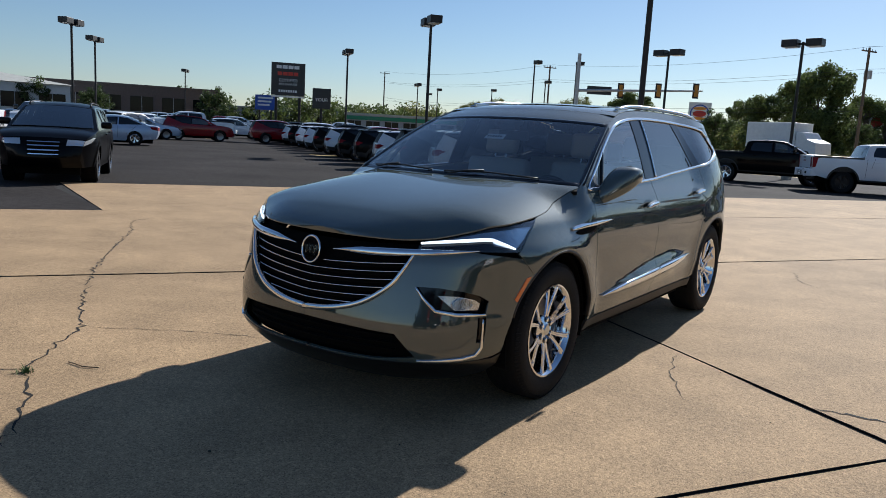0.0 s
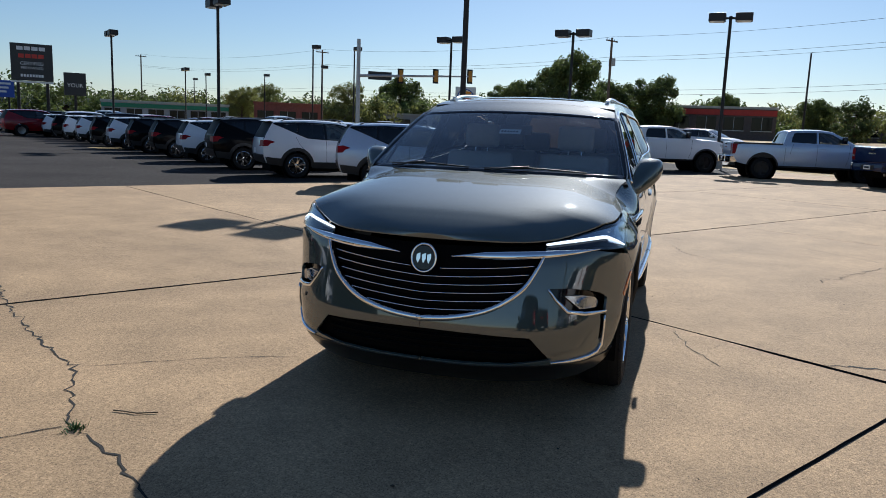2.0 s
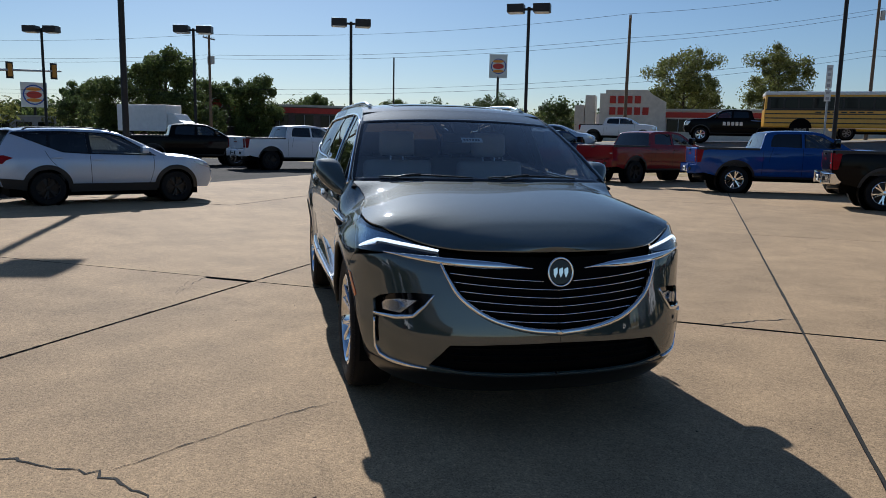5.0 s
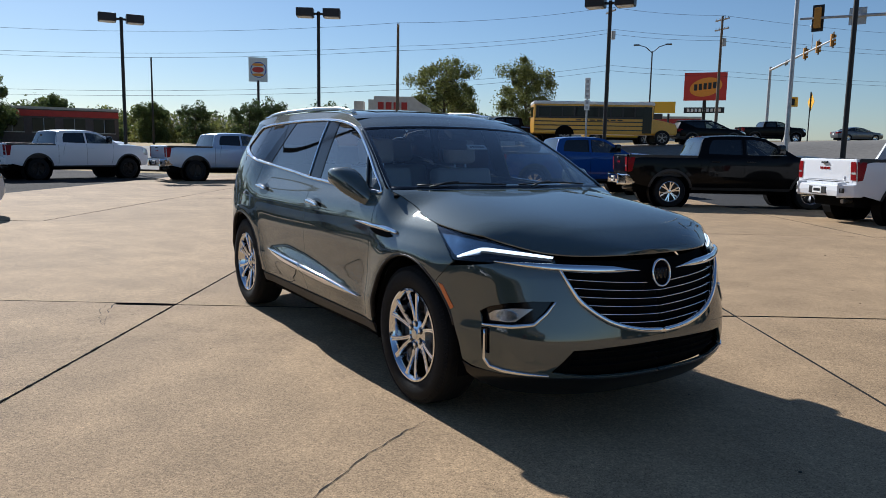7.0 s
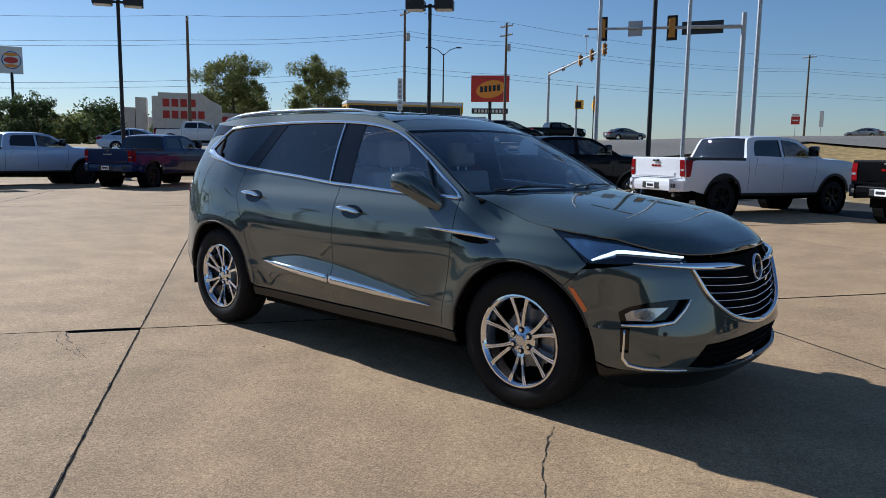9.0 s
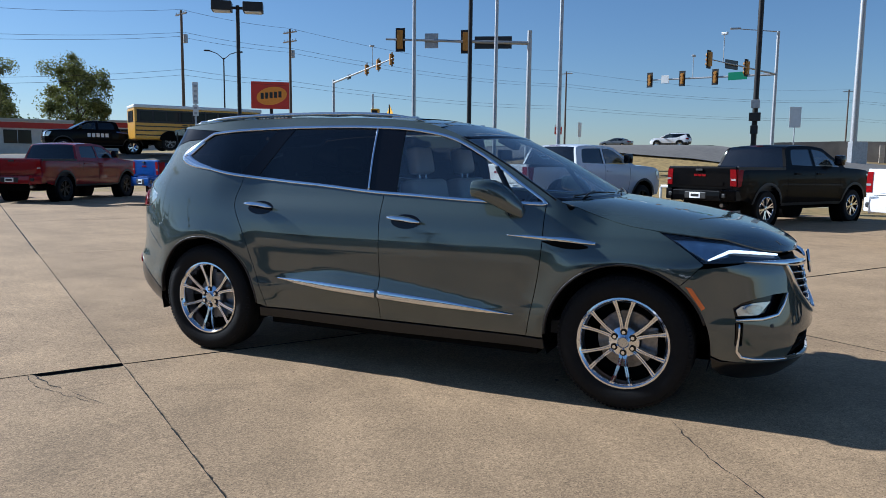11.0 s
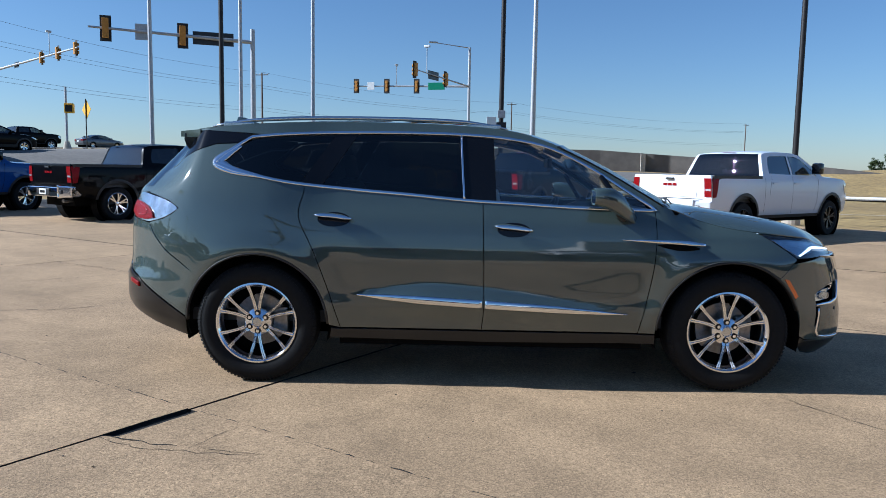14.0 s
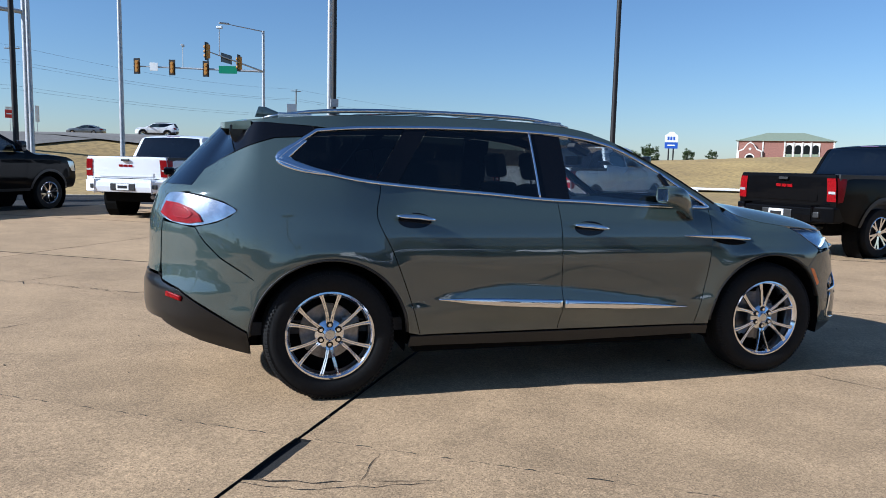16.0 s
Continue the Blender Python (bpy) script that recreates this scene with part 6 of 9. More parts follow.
def vehicle(name, kind, color, label, category, rim="alloy", group="", bright=True, clad=None, detail=True):
    """A parked vehicle whose origin is the ground under the middle of its rear axle; it points to +x."""
    K = KINDS[kind]
    pm = PAINTS[color]
    rimm = {"alloy": ALLOY, "black": BLACK_RIM, "grey": STEEL}[rim]
    v = thing(name, label, category, group)
    W, wb, R, cz = K["w"], K["wb"], K["arch"], K["r"] + 0.01
    kn = np.array([q.split(":") for q in K["inset"].split()], float)
    zz = np.linspace(kn[0, 0], kn[-1, 0], 160)
    g = np.hanning(13) / np.hanning(13).sum()
    ins = np.convolve(np.pad(np.interp(zz, kn[:, 0], kn[:, 1]), 6, "edge"), g, "valid")
    xt, xn = min(q[0] for q in K["tail"]), max(q[0] for q in K["nose"])

    def Y(x, z):
        """Half the width of the body at a point of its side."""
        x, z = np.asarray(x, float), np.asarray(z, float)
        f = np.clip((x - (xn - 0.8)) / 0.8, 0, 1.1)
        b = np.clip((xt + 0.45 - x) / 0.45, 0, 1.1)
        arch_ = sum(0.012 * np.exp(-((np.hypot(x - c, z - cz) - R) / 0.09) ** 2) for c in (0, wb))
        return W - np.interp(z, zz, ins) - K["nose_in"] * f ** 2.6 - K["tail_in"] * b ** 2.4 + arch_ * (z < 1.25)

    runs = {k: spline(K[k], 4) for k in ("tail", "back", "roof", "screen", "bonnet", "nose")}

    def across(nm, run, material, parent=v, t0=-1.0, t1=1.0, off=0.0, u=(0.0, 1.0), label=""):
        """A surface across the car along a run of the silhouette, between shares t0 and t1 of its half width."""
        r = np.array(run)
        n = max(2, int((len(r) - 1) * (u[1] - u[0])))
        q = np.linspace(u[0], u[1], n + 1) * (len(r) - 1)
        r = np.stack([np.interp(q, np.arange(len(r)), r[:, k]) for k in range(4)], -1)
        d = np.gradient(r[:, [0, 1]], axis=0)
        d /= np.linalg.norm(d, axis=1, keepdims=True) + 1e-9
        ts = np.linspace(t0, t1, max(4, int(12 * (t1 - t0) / 2) + 1))
        y = Y(r[:, 0], r[:, 1])
        b = 1 - np.abs(ts) ** 2.4
        vs = np.stack([r[:, 0:1] + r[:, 2:3] * b - d[:, 1:2] * off, y[:, None] * ts, r[:, 1:2] + r[:, 3:4] * b + d[:, 0:1] * off], -1)
        m = len(ts)
        fs = [(i * m + j, (i + 1) * m + j, (i + 1) * m + j + 1, i * m + j + 1) for i in range(n) for j in range(m - 1)]
        return mesh_object(nm, vs.reshape(-1, 3), fs, material, parent, True, label)

    def flat(nm, shapes, material, parent=v, off=0.0, flanks=(1, -1), grid=0.13, label=""):
        """Pieces of the side, given by outlines and holes in x and z."""
        verts, norms, tris, base = [], [], [], 0
        for outline, holes in shapes:
            vs, fc, _ = fill(outline, holes, 0.0, grid, 0.06)
            x, z = vs[:, 0], vs[:, 1]
            y, e = Y(x, z), 0.01
            n = np.stack([-(Y(x + e, z) - y) / e, np.ones(len(x)), -(Y(x, z + e) - y) / e], -1)
            n /= np.linalg.norm(n, axis=1, keepdims=True)
            p = np.stack([x, y, z], -1) + n * off
            a, b, c = (p[fc[:, k]] for k in range(3))
            flip = np.cross(b - a, c - a)[:, 1] < 0
            fc = fc.copy()
            fc[flip] = fc[flip][:, ::-1]
            for sgn in flanks:
                verts.append(p * [1, sgn, 1])
                norms.append(n * [1, sgn, 1])
                tris.append((fc if sgn > 0 else fc[:, ::-1]) + base)
                base += len(p)
        return mesh_object(nm, np.concatenate(verts), np.concatenate(tris), material, parent, True, label, np.concatenate(norms))

    # the painted side, with wheel arches and window openings
    edge = [q[:2] for q in runs["tail"]]
    if K["bed"]:
        edge += [K["bed_end"]]
    for k in ("back", "roof", "screen", "bonnet", "nose"):
        edge += [q[:2] for q in runs[k][1:]]
    s0 = K["sill"]

    def arc(c, r_, n=20):
        a = math.asin(max(-1, min(1, (s0 - cz) / r_)))
        return [(c + r_ * math.cos(a + (math.pi - 2 * a) * i / n), cz + r_ * math.sin(a + (math.pi - 2 * a) * i / n)) for i in range(n + 1)]

    low = [(wb + R + 0.08, s0 + 0.01)] + arc(wb, R) + arc(0, R) + [(-R - 0.08, s0 + 0.02)]
    for sgn in (1, -1):
        flat("body_side", [(edge + low, [w for _, w in K["windows"]])], pm, flanks=(sgn,))
        flat("window_surround", [(d, [w for _, w in K["windows"]] if kind == "suv" else []) for d in K["dark"]], GLOSS_BLACK, off=0.004 if kind == "suv" else -0.006, flanks=(sgn,))
    for tint, w in K["windows"]:
        for sgn in (1, -1):
            flat("side_window", [(w, [])], CAR_GLASS if tint == "c" else CAR_PRIVACY, off=-0.008, flanks=(sgn,), grid=0.3)
    # across: tail, back window, roof, windscreen, bonnet, nose
    rear = across("tailgate", runs["tail"], pm)
    across("roof", runs["roof"], pm)
    across("bonnet", runs["bonnet"], pm)
    front = across("front_bumper", runs["nose"], pm)
    for run, nm, m_ in ((runs["back"], "back_window", BACK_GLASS if kind == "suv" else CAR_PRIVACY), (runs["screen"], "windscreen", CAR_GLASS)):
        edge_t = 0.93 if detail else 1.0
        across(nm, run, m_, t0=-edge_t, t1=edge_t, u=(0.10 if nm == "back_window" else 0.02, 0.94) if detail else (0, 1))
        if not detail:
            continue
        for t0, t1 in ((-1, -0.92), (0.92, 1)):
            across("pillar", run, pm if nm == "windscreen" or kind != "suv" else GLOSS_BLACK, t0=t0, t1=t1, off=0.004)
        if nm == "back_window":
            across("window_sill", run, pm, u=(0, 0.12), off=0.003)
            across("window_header", run, GLOSS_BLACK if kind == "suv" else pm, u=(0.90, 1), off=0.003)
    # seats behind the glass
    bm = bmesh.new()
    zb = K["windows"][-1][1][0][1]
    xf = K["windows"][-1][1][0][0] + 0.35
    for x in ((xf, xf - 1.0) if detail else (xf,)):
        for y in (-0.36, 0.36):
            m = Matrix.Translation((x - 0.25, y, zb - 0.45)) @ Matrix.Rotation(radians(-12), 4, "Y")
            box(bm, -0.07, 0.07, -0.25, 0.25, 0, 0.58, m)
            box(bm, -0.05, 0.05, -0.13, 0.13, 0.61, 0.77, m)
    box(bm, xf - 1.6, xf + 0.9, -W * 0.85, W * 0.85, zb - 0.62, zb - 0.45)
    box(bm, xf + 0.62, xf + 0.95, -W * 0.82, W * 0.82, zb - 0.5, zb - 0.03)
    part("seats", bm, CABIN, v, bevel=0.03 if detail else 0)
    if K["bed"]:
        x0, x1, zt = xt + 0.06, K["bed_end"][0], K["bed_end"][1]
        for sgn in (1, -1):
            y0, y1 = sgn * (W - 0.03), sgn * (W - 0.14)
            bm = bmesh.new()
            box(bm, x0, x1, min(y0, y1), max(y0, y1), 0.90, zt + 0.010)
            part("bed_rail", bm, SATIN_BLACK, v, bevel=0.01)
        bm = bmesh.new()
        box(bm, x0, x1 + 0.05, -W * 0.9, W * 0.9, 0.82, 0.90)
        part("bed_floor", bm, SATIN_BLACK, v)
        bm = bmesh.new()
        box(bm, x0 - 0.06, x0 + 0.03, -W * 0.86, W * 0.86, 0.9, zt + 0.004)
        part("gate_inside", bm, pm, rear, bevel=0.01)
    # gaps of doors, handles, mirrors
    lines = []
    for gap_ in K["gaps"] if detail else ():
        p = np.array(spline([(*q, 0) for q in gap_], 3))[:, :2]
        d = np.gradient(p, axis=0)
        d /= np.linalg.norm(d, axis=1, keepdims=True)
        o = np.stack([-d[:, 1], d[:, 0]], -1) * 0.0045
        lines.append(([tuple(q) for q in p + o] + [tuple(q) for q in (p - o)[::-1]], []))
    for gap_ in lines:
        for sgn in (1, -1):
            flat("door_gap", [gap_], DARK, off=0.002, flanks=(sgn,), grid=0.5)
    mx, mz = K["windows"][-1][1][-1]
    mx -= 0.22
    for sgn in (1, -1):
        bm = bmesh.new()
        tall = 0.26 if kind == "pickup" else 0.15
        y = float(Y(mx, mz))
        box(bm, mx - 0.07, mx + 0.09, min(sgn * (y + 0.02), sgn * (y + 0.25)), max(sgn * (y + 0.02), sgn * (y + 0.25)), mz + 0.03, mz + 0.03 + tall)
        part("door_mirror", bm, GLOSS_BLACK if kind == "pickup" else pm, v, bevel=0.05, smooth=True)
        for hx, hz in K["handles"] if detail else ():
            bm = bmesh.new()
            y = float(Y(hx, hz)) + 0.014
            box(bm, hx - 0.11, hx + 0.11, sgn * y - 0.013, sgn * y + 0.013, hz - 0.018, hz + 0.018)
            part("door_handle", bm, pm, v, bevel=0.008)
    # dark arch mouldings, sill and bumper foot
    trim = clad or kind == "pickup"
    if detail:
        wide = 0.075 if clad else 0.045
        shapes = [(arc(c, R + wide) + arc(c, R - 0.02)[::-1], []) for c in (0, wb)]
        top = s0 + (0.13 if clad else 0.02)
        shapes.append(([(R + 0.02, top), (wb - R - 0.02, top), (wb - R - 0.02, s0 - 0.05), (R + 0.02, s0 - 0.05)], []))
        if clad:
            shapes.append(([(xt + 0.05, s0 + 0.26), (-R - 0.02, s0 + 0.22), (-R - 0.02, s0 + 0.01), (xt + 0.12, s0 + 0.05)], []))
        for sgn in (1, -1):
            flat("cladding", shapes, SATIN_BLACK if trim else pm, off=0.012, flanks=(sgn,), grid=0.4)
        if clad:
            across("rear_cladding", runs["tail"], SATIN_BLACK, rear, u=(0, 0.42), off=0.012)
            across("front_cladding", runs["nose"], SATIN_BLACK, front, u=(0.72, 1), off=-0.012)
    for c in (0, wb) if detail else ():
        for sgn in (1, -1):
            bm = bmesh.new()
            cyl(bm, (c, sgn * (W - 0.34), cz), (c, sgn * (W - 0.045), cz), R - 0.005, n=24)
            for f in [f for f in bm.faces if len(f.verts) == 24 and f.calc_center_median().y * sgn > W - 0.1]:
                bm.faces.remove(f)
            part("arch_liner", bm, DARK, v)
    bm = bmesh.new()
    box(bm, xt + 0.25, xn - 0.3, -W * 0.66, W * 0.66, s0 - 0.16, s0 + 0.15)
    part("chassis", bm, DARK, v)

    def on_run(run, z):
        r = np.array(run)
        return float(np.interp(z, r[:, 1], np.linspace(0, 1, len(r)))) if r[-1, 1] > r[0, 1] else float(np.interp(-z, -r[:, 1], np.linspace(0, 1, len(r))))

    # lamps wrap round the corners
    for sgn in (1, -1):
        u0, u1 = (on_run(runs["tail"][:13], z) * 12 / (len(runs["tail"]) - 1) for z in K["lamp_rows"])
        if not detail:
            across("tail_lamp", runs["tail"], TAIL_RED, v, min(sgn, sgn * K["lamp_t"]), max(sgn, sgn * K["lamp_t"]), 0.012, (u0, u1))
            u1, u0 = (on_run(runs["nose"], z) for z in K["head_rows"])
            across("head_lamp", runs["nose"], HEAD_LENS, v, min(sgn, sgn * K["head_t"]), max(sgn, sgn * K["head_t"]), 0.010, (u0, u1))
            continue
        tl = flat("tail_lamp", [(K["tail_lamp"], [])], TAIL_RED, off=0.010, flanks=(sgn,), grid=0.2)
        across("tail_lens", runs["tail"], TAIL_RED, tl, min(sgn, sgn * K["lamp_t"]), max(sgn, sgn * K["lamp_t"]), 0.012, (u0, u1))
        if kind == "pickup":
            um = u0 + (u1 - u0) * 0.30
            across("clear_band", runs["tail"], HEAD_LENS, tl, min(sgn * 0.99, sgn * (K["lamp_t"] + 0.03)), max(sgn * 0.99, sgn * (K["lamp_t"] + 0.03)), 0.018, (um, um + (u1 - u0) * 0.10))
        u1, u0 = (on_run(runs["nose"], z) for z in K["head_rows"])
        hl = flat("head_lamp", [(K["head_lamp"], [])], HEAD_LENS, off=0.008, flanks=(sgn,), grid=0.2)
        across("head_lens", runs["nose"], HEAD_LENS, hl, min(sgn, sgn * K["head_t"]), max(sgn, sgn * K["head_t"]), 0.010, (u0, u1))
    z0, z1, gt = K["grille"]
    u1, u0 = on_run(runs["nose"], z0), on_run(runs["nose"], z1)
    gr = across("grille", runs["nose"], DARK, front, -gt, gt, 0.008, (u0, u1))
    for k in range(4 if detail else 0):
        uu = u0 + (u1 - u0) * (0.03 + 0.30 * k)
        across("grille_bar", runs["nose"], CHROME, gr, -gt * 0.97, gt * 0.97, 0.018, (uu, uu + 0.03))
    if kind == "pickup":
        ut = lambda z: on_run(runs["tail"], z)
        for k in range(3):
            across("emblem_bar", runs["tail"], TAIL_RED if color != "navy" else SATIN, rear, -0.17 + 0.12 * k, -0.07 + 0.12 * k, 0.010, (ut(1.165), ut(1.215)))
        across("gate_step", runs["tail"], pm, rear, -0.66, 0.66, 0.014, (ut(0.95), ut(1.05)))
        across("gate_line", runs["tail"], DARK, rear, -0.80, 0.80, 0.004, (ut(0.90), ut(0.912)))
        bm = bmesh.new()
        box(bm, xt - 0.075, xt - 0.03, -0.09, 0.09, 1.29, 1.335)
        part("gate_handle", bm, SATIN_BLACK, rear, bevel=0.008)
        bmat = CHROME if bright and color in ("black", "silver") else pm
        bm = bmesh.new()
        extrude_xz(bm, [(-0.16, 0.60), (-0.18, 0.72), (-0.17, 0.84), (0.02, 0.86), (0.10, 0.84), (0.10, 0.62)], -0.70, 0.70, Matrix.Translation((xt, 0, 0)))
        bump_ = part("rear_bumper", bm, bmat, v, bevel=0.02)
        for sgn in (1, -1):
            bm = bmesh.new()
            a = [(-0.17, 0.69), (-0.17, 0.60), (0.16, 0.60), (0.30, 0.66), (0.30, 0.82), (0.22, 0.86), (-0.17, 0.86)]
            lo = [bm.verts.new((xt + x + 0.0, sgn * 0.68, z)) for x, z in a]
            hi = [bm.verts.new((xt + max(x, -0.03), sgn * 0.985, z)) for x, z in a]
            for i in range(7):
                bm.faces.new((lo[i], lo[(i + 1) % 7], hi[(i + 1) % 7], hi[i]))
            bm.faces.new(lo)
            bm.faces.new(hi)
            end = part("bumper_end", bm, bmat, bump_, bevel=0.025)
            bm = bmesh.new()
            box(bm, xt - 0.165, xt - 0.10, min(sgn * 0.50, sgn * 0.80), max(sgn * 0.50, sgn * 0.80), 0.68, 0.78)
            part("bumper_step", bm, SATIN_BLACK, bump_, bevel=0.02)
        bm = bmesh.new()
        box(bm, xt - 0.186, xt - 0.12, -0.30, 0.30, 0.64, 0.80)
        part("bumper_recess", bm, SATIN_BLACK, bump_, bevel=0.02)
        bm = bmesh.new()
        box(bm, xt - 0.194, xt - 0.15, -0.15, 0.15, 0.65, 0.79)
        part("plate_panel", bm, PAPER, bump_, bevel=0.006)
        bm = bmesh.new()
        box(bm, xt - 0.199, xt - 0.18, -0.11, 0.11, 0.69, 0.75)
        part("plate_bar", bm, GREY_ALLOY, bump_)
        across("brake_lamp", runs["roof"], RED_LENS, v, -0.22, 0.22, 0.008, (0.0, 0.08))
        bm = bmesh.new()
        cyl(bm, (xt + 0.3, -0.55, 0.52), (xt - 0.02, -0.62, 0.50), 0.045, n=12)
        part("exhaust", bm, STEEL, v)
    elif detail:
        ut = lambda z: on_run(runs["tail"][:13], z) * 12 / (len(runs["tail"]) - 1)
        across("plate_panel", runs["tail"], PAPER, rear, -0.17, 0.17, 0.012, (ut(K["plate"]), ut(K["plate"] + 0.13)))
        if kind == "suv":
            for sgn in (1, -1):
                r = np.array(runs["roof"])
                pts = [(x, sgn * (float(Y(x, z)) - 0.05), z + l_) for (x, z, _, _), l_ in zip(r[3:-3], [0.01] + [0.045] * (len(r) - 8) + [0.01])]
                sweep("roof_rail", pts, np.tile([0, 0, 1.0], (len(pts), 1)), 0.04, 0.03, SATIN_BLACK, v, n=6)
            across("spoiler", [(-0.80, 1.575, -.07, .02), (-0.70, 1.595, -.07, .03), (-0.55, 1.605, -.04, .035)], pm, v, -0.93, 0.93, 0.012)
    for c in (0, wb):
        for sgn in (1, -1):
            rolling_wheel(v, c, sgn * (W - 0.135), K["r"], rimm, 6 if detail else 0)
    return v


def park(ob, x, y, heading, z=None, size=1.0):
    ob.matrix_world = pose(x, y, rise(x, y) if z is None else z, 0, 0, heading) @ Matrix.Scale(size, 4)
    return ob


def again(ob, x, y, heading, z=None, label="", size=1.0):
    c = copy_thing(ob, pose(x, y, rise(x, y) if z is None else z, 0, 0, heading) @ Matrix.Scale(size, 4))
    if label:
        c["label"] = label
    return c


# pickups parked in an arc round the far side of the slab
GP = "pickups in the arc"
white_pickup = park(vehicle("pickup", "pickup", "white", "white crew-cab pickup with black wheels, parked tail out", "pickup", "black", GP), -28.2, -1.5, 113)
again(white_pickup, -3.87, 13.81, 66)
again(white_pickup, 5.22, 10.81, 38)
silver_pickup = park(vehicle("pickup", "pickup", "silver", "silver crew-cab pickup with black wheels", "pickup", "black", GP), -26.4, 4.2, 97)
navy_pickup = park(vehicle("pickup", "pickup", "navy", "dark blue crew-cab pickup parked tail out", "pickup", "black", GP), -23.1, 8.5, 118)
red_pickup = park(vehicle("pickup", "pickup", "red", "dark red crew-cab pickup parked tail out", "pickup", "black", GP), -20.2, 11.6, 108)
blue_pickup = park(vehicle("pickup", "pickup", "blue", "bright blue crew-cab pickup with machined wheels", "pickup", "alloy", GP), -15.3, 13.05, 68)
black_pickup = park(vehicle("pickup", "pickup", "black", "black crew-cab pickup with chrome bumper and machined wheels", "pickup", "alloy", GP), -9.5, 13.3, 56)
dark_pickup = park(vehicle("pickup", "pickup", "charcoal", "charcoal crew-cab pickup with body-coloured bumper", "pickup", "alloy", GP, bright=False), 1.1, 14.4, 58)
again(dark_pickup, 8.25, 5.65, 10, None, "black crew-cab pickup with body-coloured bumper, parked tail out")
again(dark_pickup, -31.5, -6.6, 103)

# compact SUVs parked side by side along the asphalt
GS = "compact SUVs in the row"
silver_suv = park(vehicle("compact_suv", "suv", "silver", "pale silver compact SUV with black roof rails and black wheels", "car", "black", GS, clad=True), -11.0, -5.9, 114, None, 0.92)
white_suv = park(vehicle("compact_suv", "suv", "white", "white compact SUV with black roof rails and alloy wheels", "car", "alloy", GS, clad=True), -12.6, -9.1, 132, None, 0.93)
dark_suv = park(vehicle("compact_suv", "suv", "charcoal", "charcoal compact SUV with alloy wheels", "car", "alloy", GS, clad=True), -14.4, -11.9, 134, None, 0.93)
row = "w d d w d w w d w d d w d"
for i, c in enumerate(row.split()):
    x, y = -16.6 - 1.95 * i, -14.7 - 2.72 * i
    again(white_suv if c == "w" else dark_suv, x, y, 135, None, "", 0.93)

# asphalt side: the black wagon and rows of stock
wagon = park(vehicle("station_wagon", "suv", "black", "black mid-size SUV with silver wheels facing the slab", "car", "alloy", clad=False), -4.6, -15.4, 54, 0.0)
pale_sedan = park(vehicle("sedan", "sedan", "silver", "pale silver sedan parked on the asphalt", "car", "alloy", "stock cars"), -17.0, -32.0, -35, 0.0)
grey_sedan = park(vehicle("sedan", "sedan", "grey", "grey sedan parked in the stock rows", "car", "alloy", "stock cars"), -32, -58, 140, 0.0)
again(silver_pickup, -43.7, -69.9, 150, 0.0, "silver pickup parked on the asphalt")
again(red_pickup, -48.3, -67.5, 142, 0.0, "red pickup parked on the asphalt")
again(white_pickup, -27.5, -58.5, 145, 0.0, "white pickup parked on the asphalt")
again(red_pickup, -0.2, -21.8, 140, 0.0, "red pickup parked beside the black wagon")
again(white_suv, -30, -63, 120, 0.0)
again(white_pickup, -11, -36, -45, 0.0, "white pickup parked on the asphalt")
again(pale_sedan, -6, -30, -60, 0.0)
again(white_pickup, 3.2, -17.5, 92, 0.0, "white pickup parked on the asphalt")
again(white_suv, 7.0, -16.8, 88, 0.0, "white compact SUV parked on the asphalt")
rnd = random.Random(11)
GF = "stock cars far off"
stock = [vehicle("stock_car", k, c, l, "car", "alloy", GF, detail=False) for k, c, l in (("suv", "white", "white SUV in the far stock rows"), ("sedan", "grey", "grey sedan in the far stock rows"),
         ("suv", "charcoal", "charcoal SUV in the far stock rows"), ("sedan", "silver", "silver sedan in the far stock rows"), ("suv", "red", "red SUV in the far stock rows"), ("pickup", "white", "white pickup in the far stock rows"))]
spots = []
for rr in range(3):
    for k in range(14):
        a = radians(-112 - 3.2 * k - rnd.uniform(0, 1))
        d = 52 + rr * 14 + 0.5 * k + 0.9 * max(0, k - 7)
        spots.append((5 + d * math.cos(a), 2 + d * math.sin(a), rnd.choice((145, -35)) + rnd.uniform(-5, 5), 0.0))
spots += [(5 + d_ * math.cos(radians(b_)), 2 + d_ * math.sin(radians(b_)), rnd.choice((20, 35, 50, 200)), 0.0) for b_, d_ in ((-117.5, 49), (-119.5, 46), (-121.8, 52), (-123.5, 57), (-131.0, 84))]
spots += [(-52 - 5.2 * k, -52 + 1.6 * k, 100 + rnd.uniform(-6, 6), None) for k in range(9)]
for k, (x, y, hd, z) in enumerate(spots):
    if k < len(stock):
        park(stock[k], x, y, hd, z)
    else:
        again(rnd.choice(stock), x, y, hd, z)
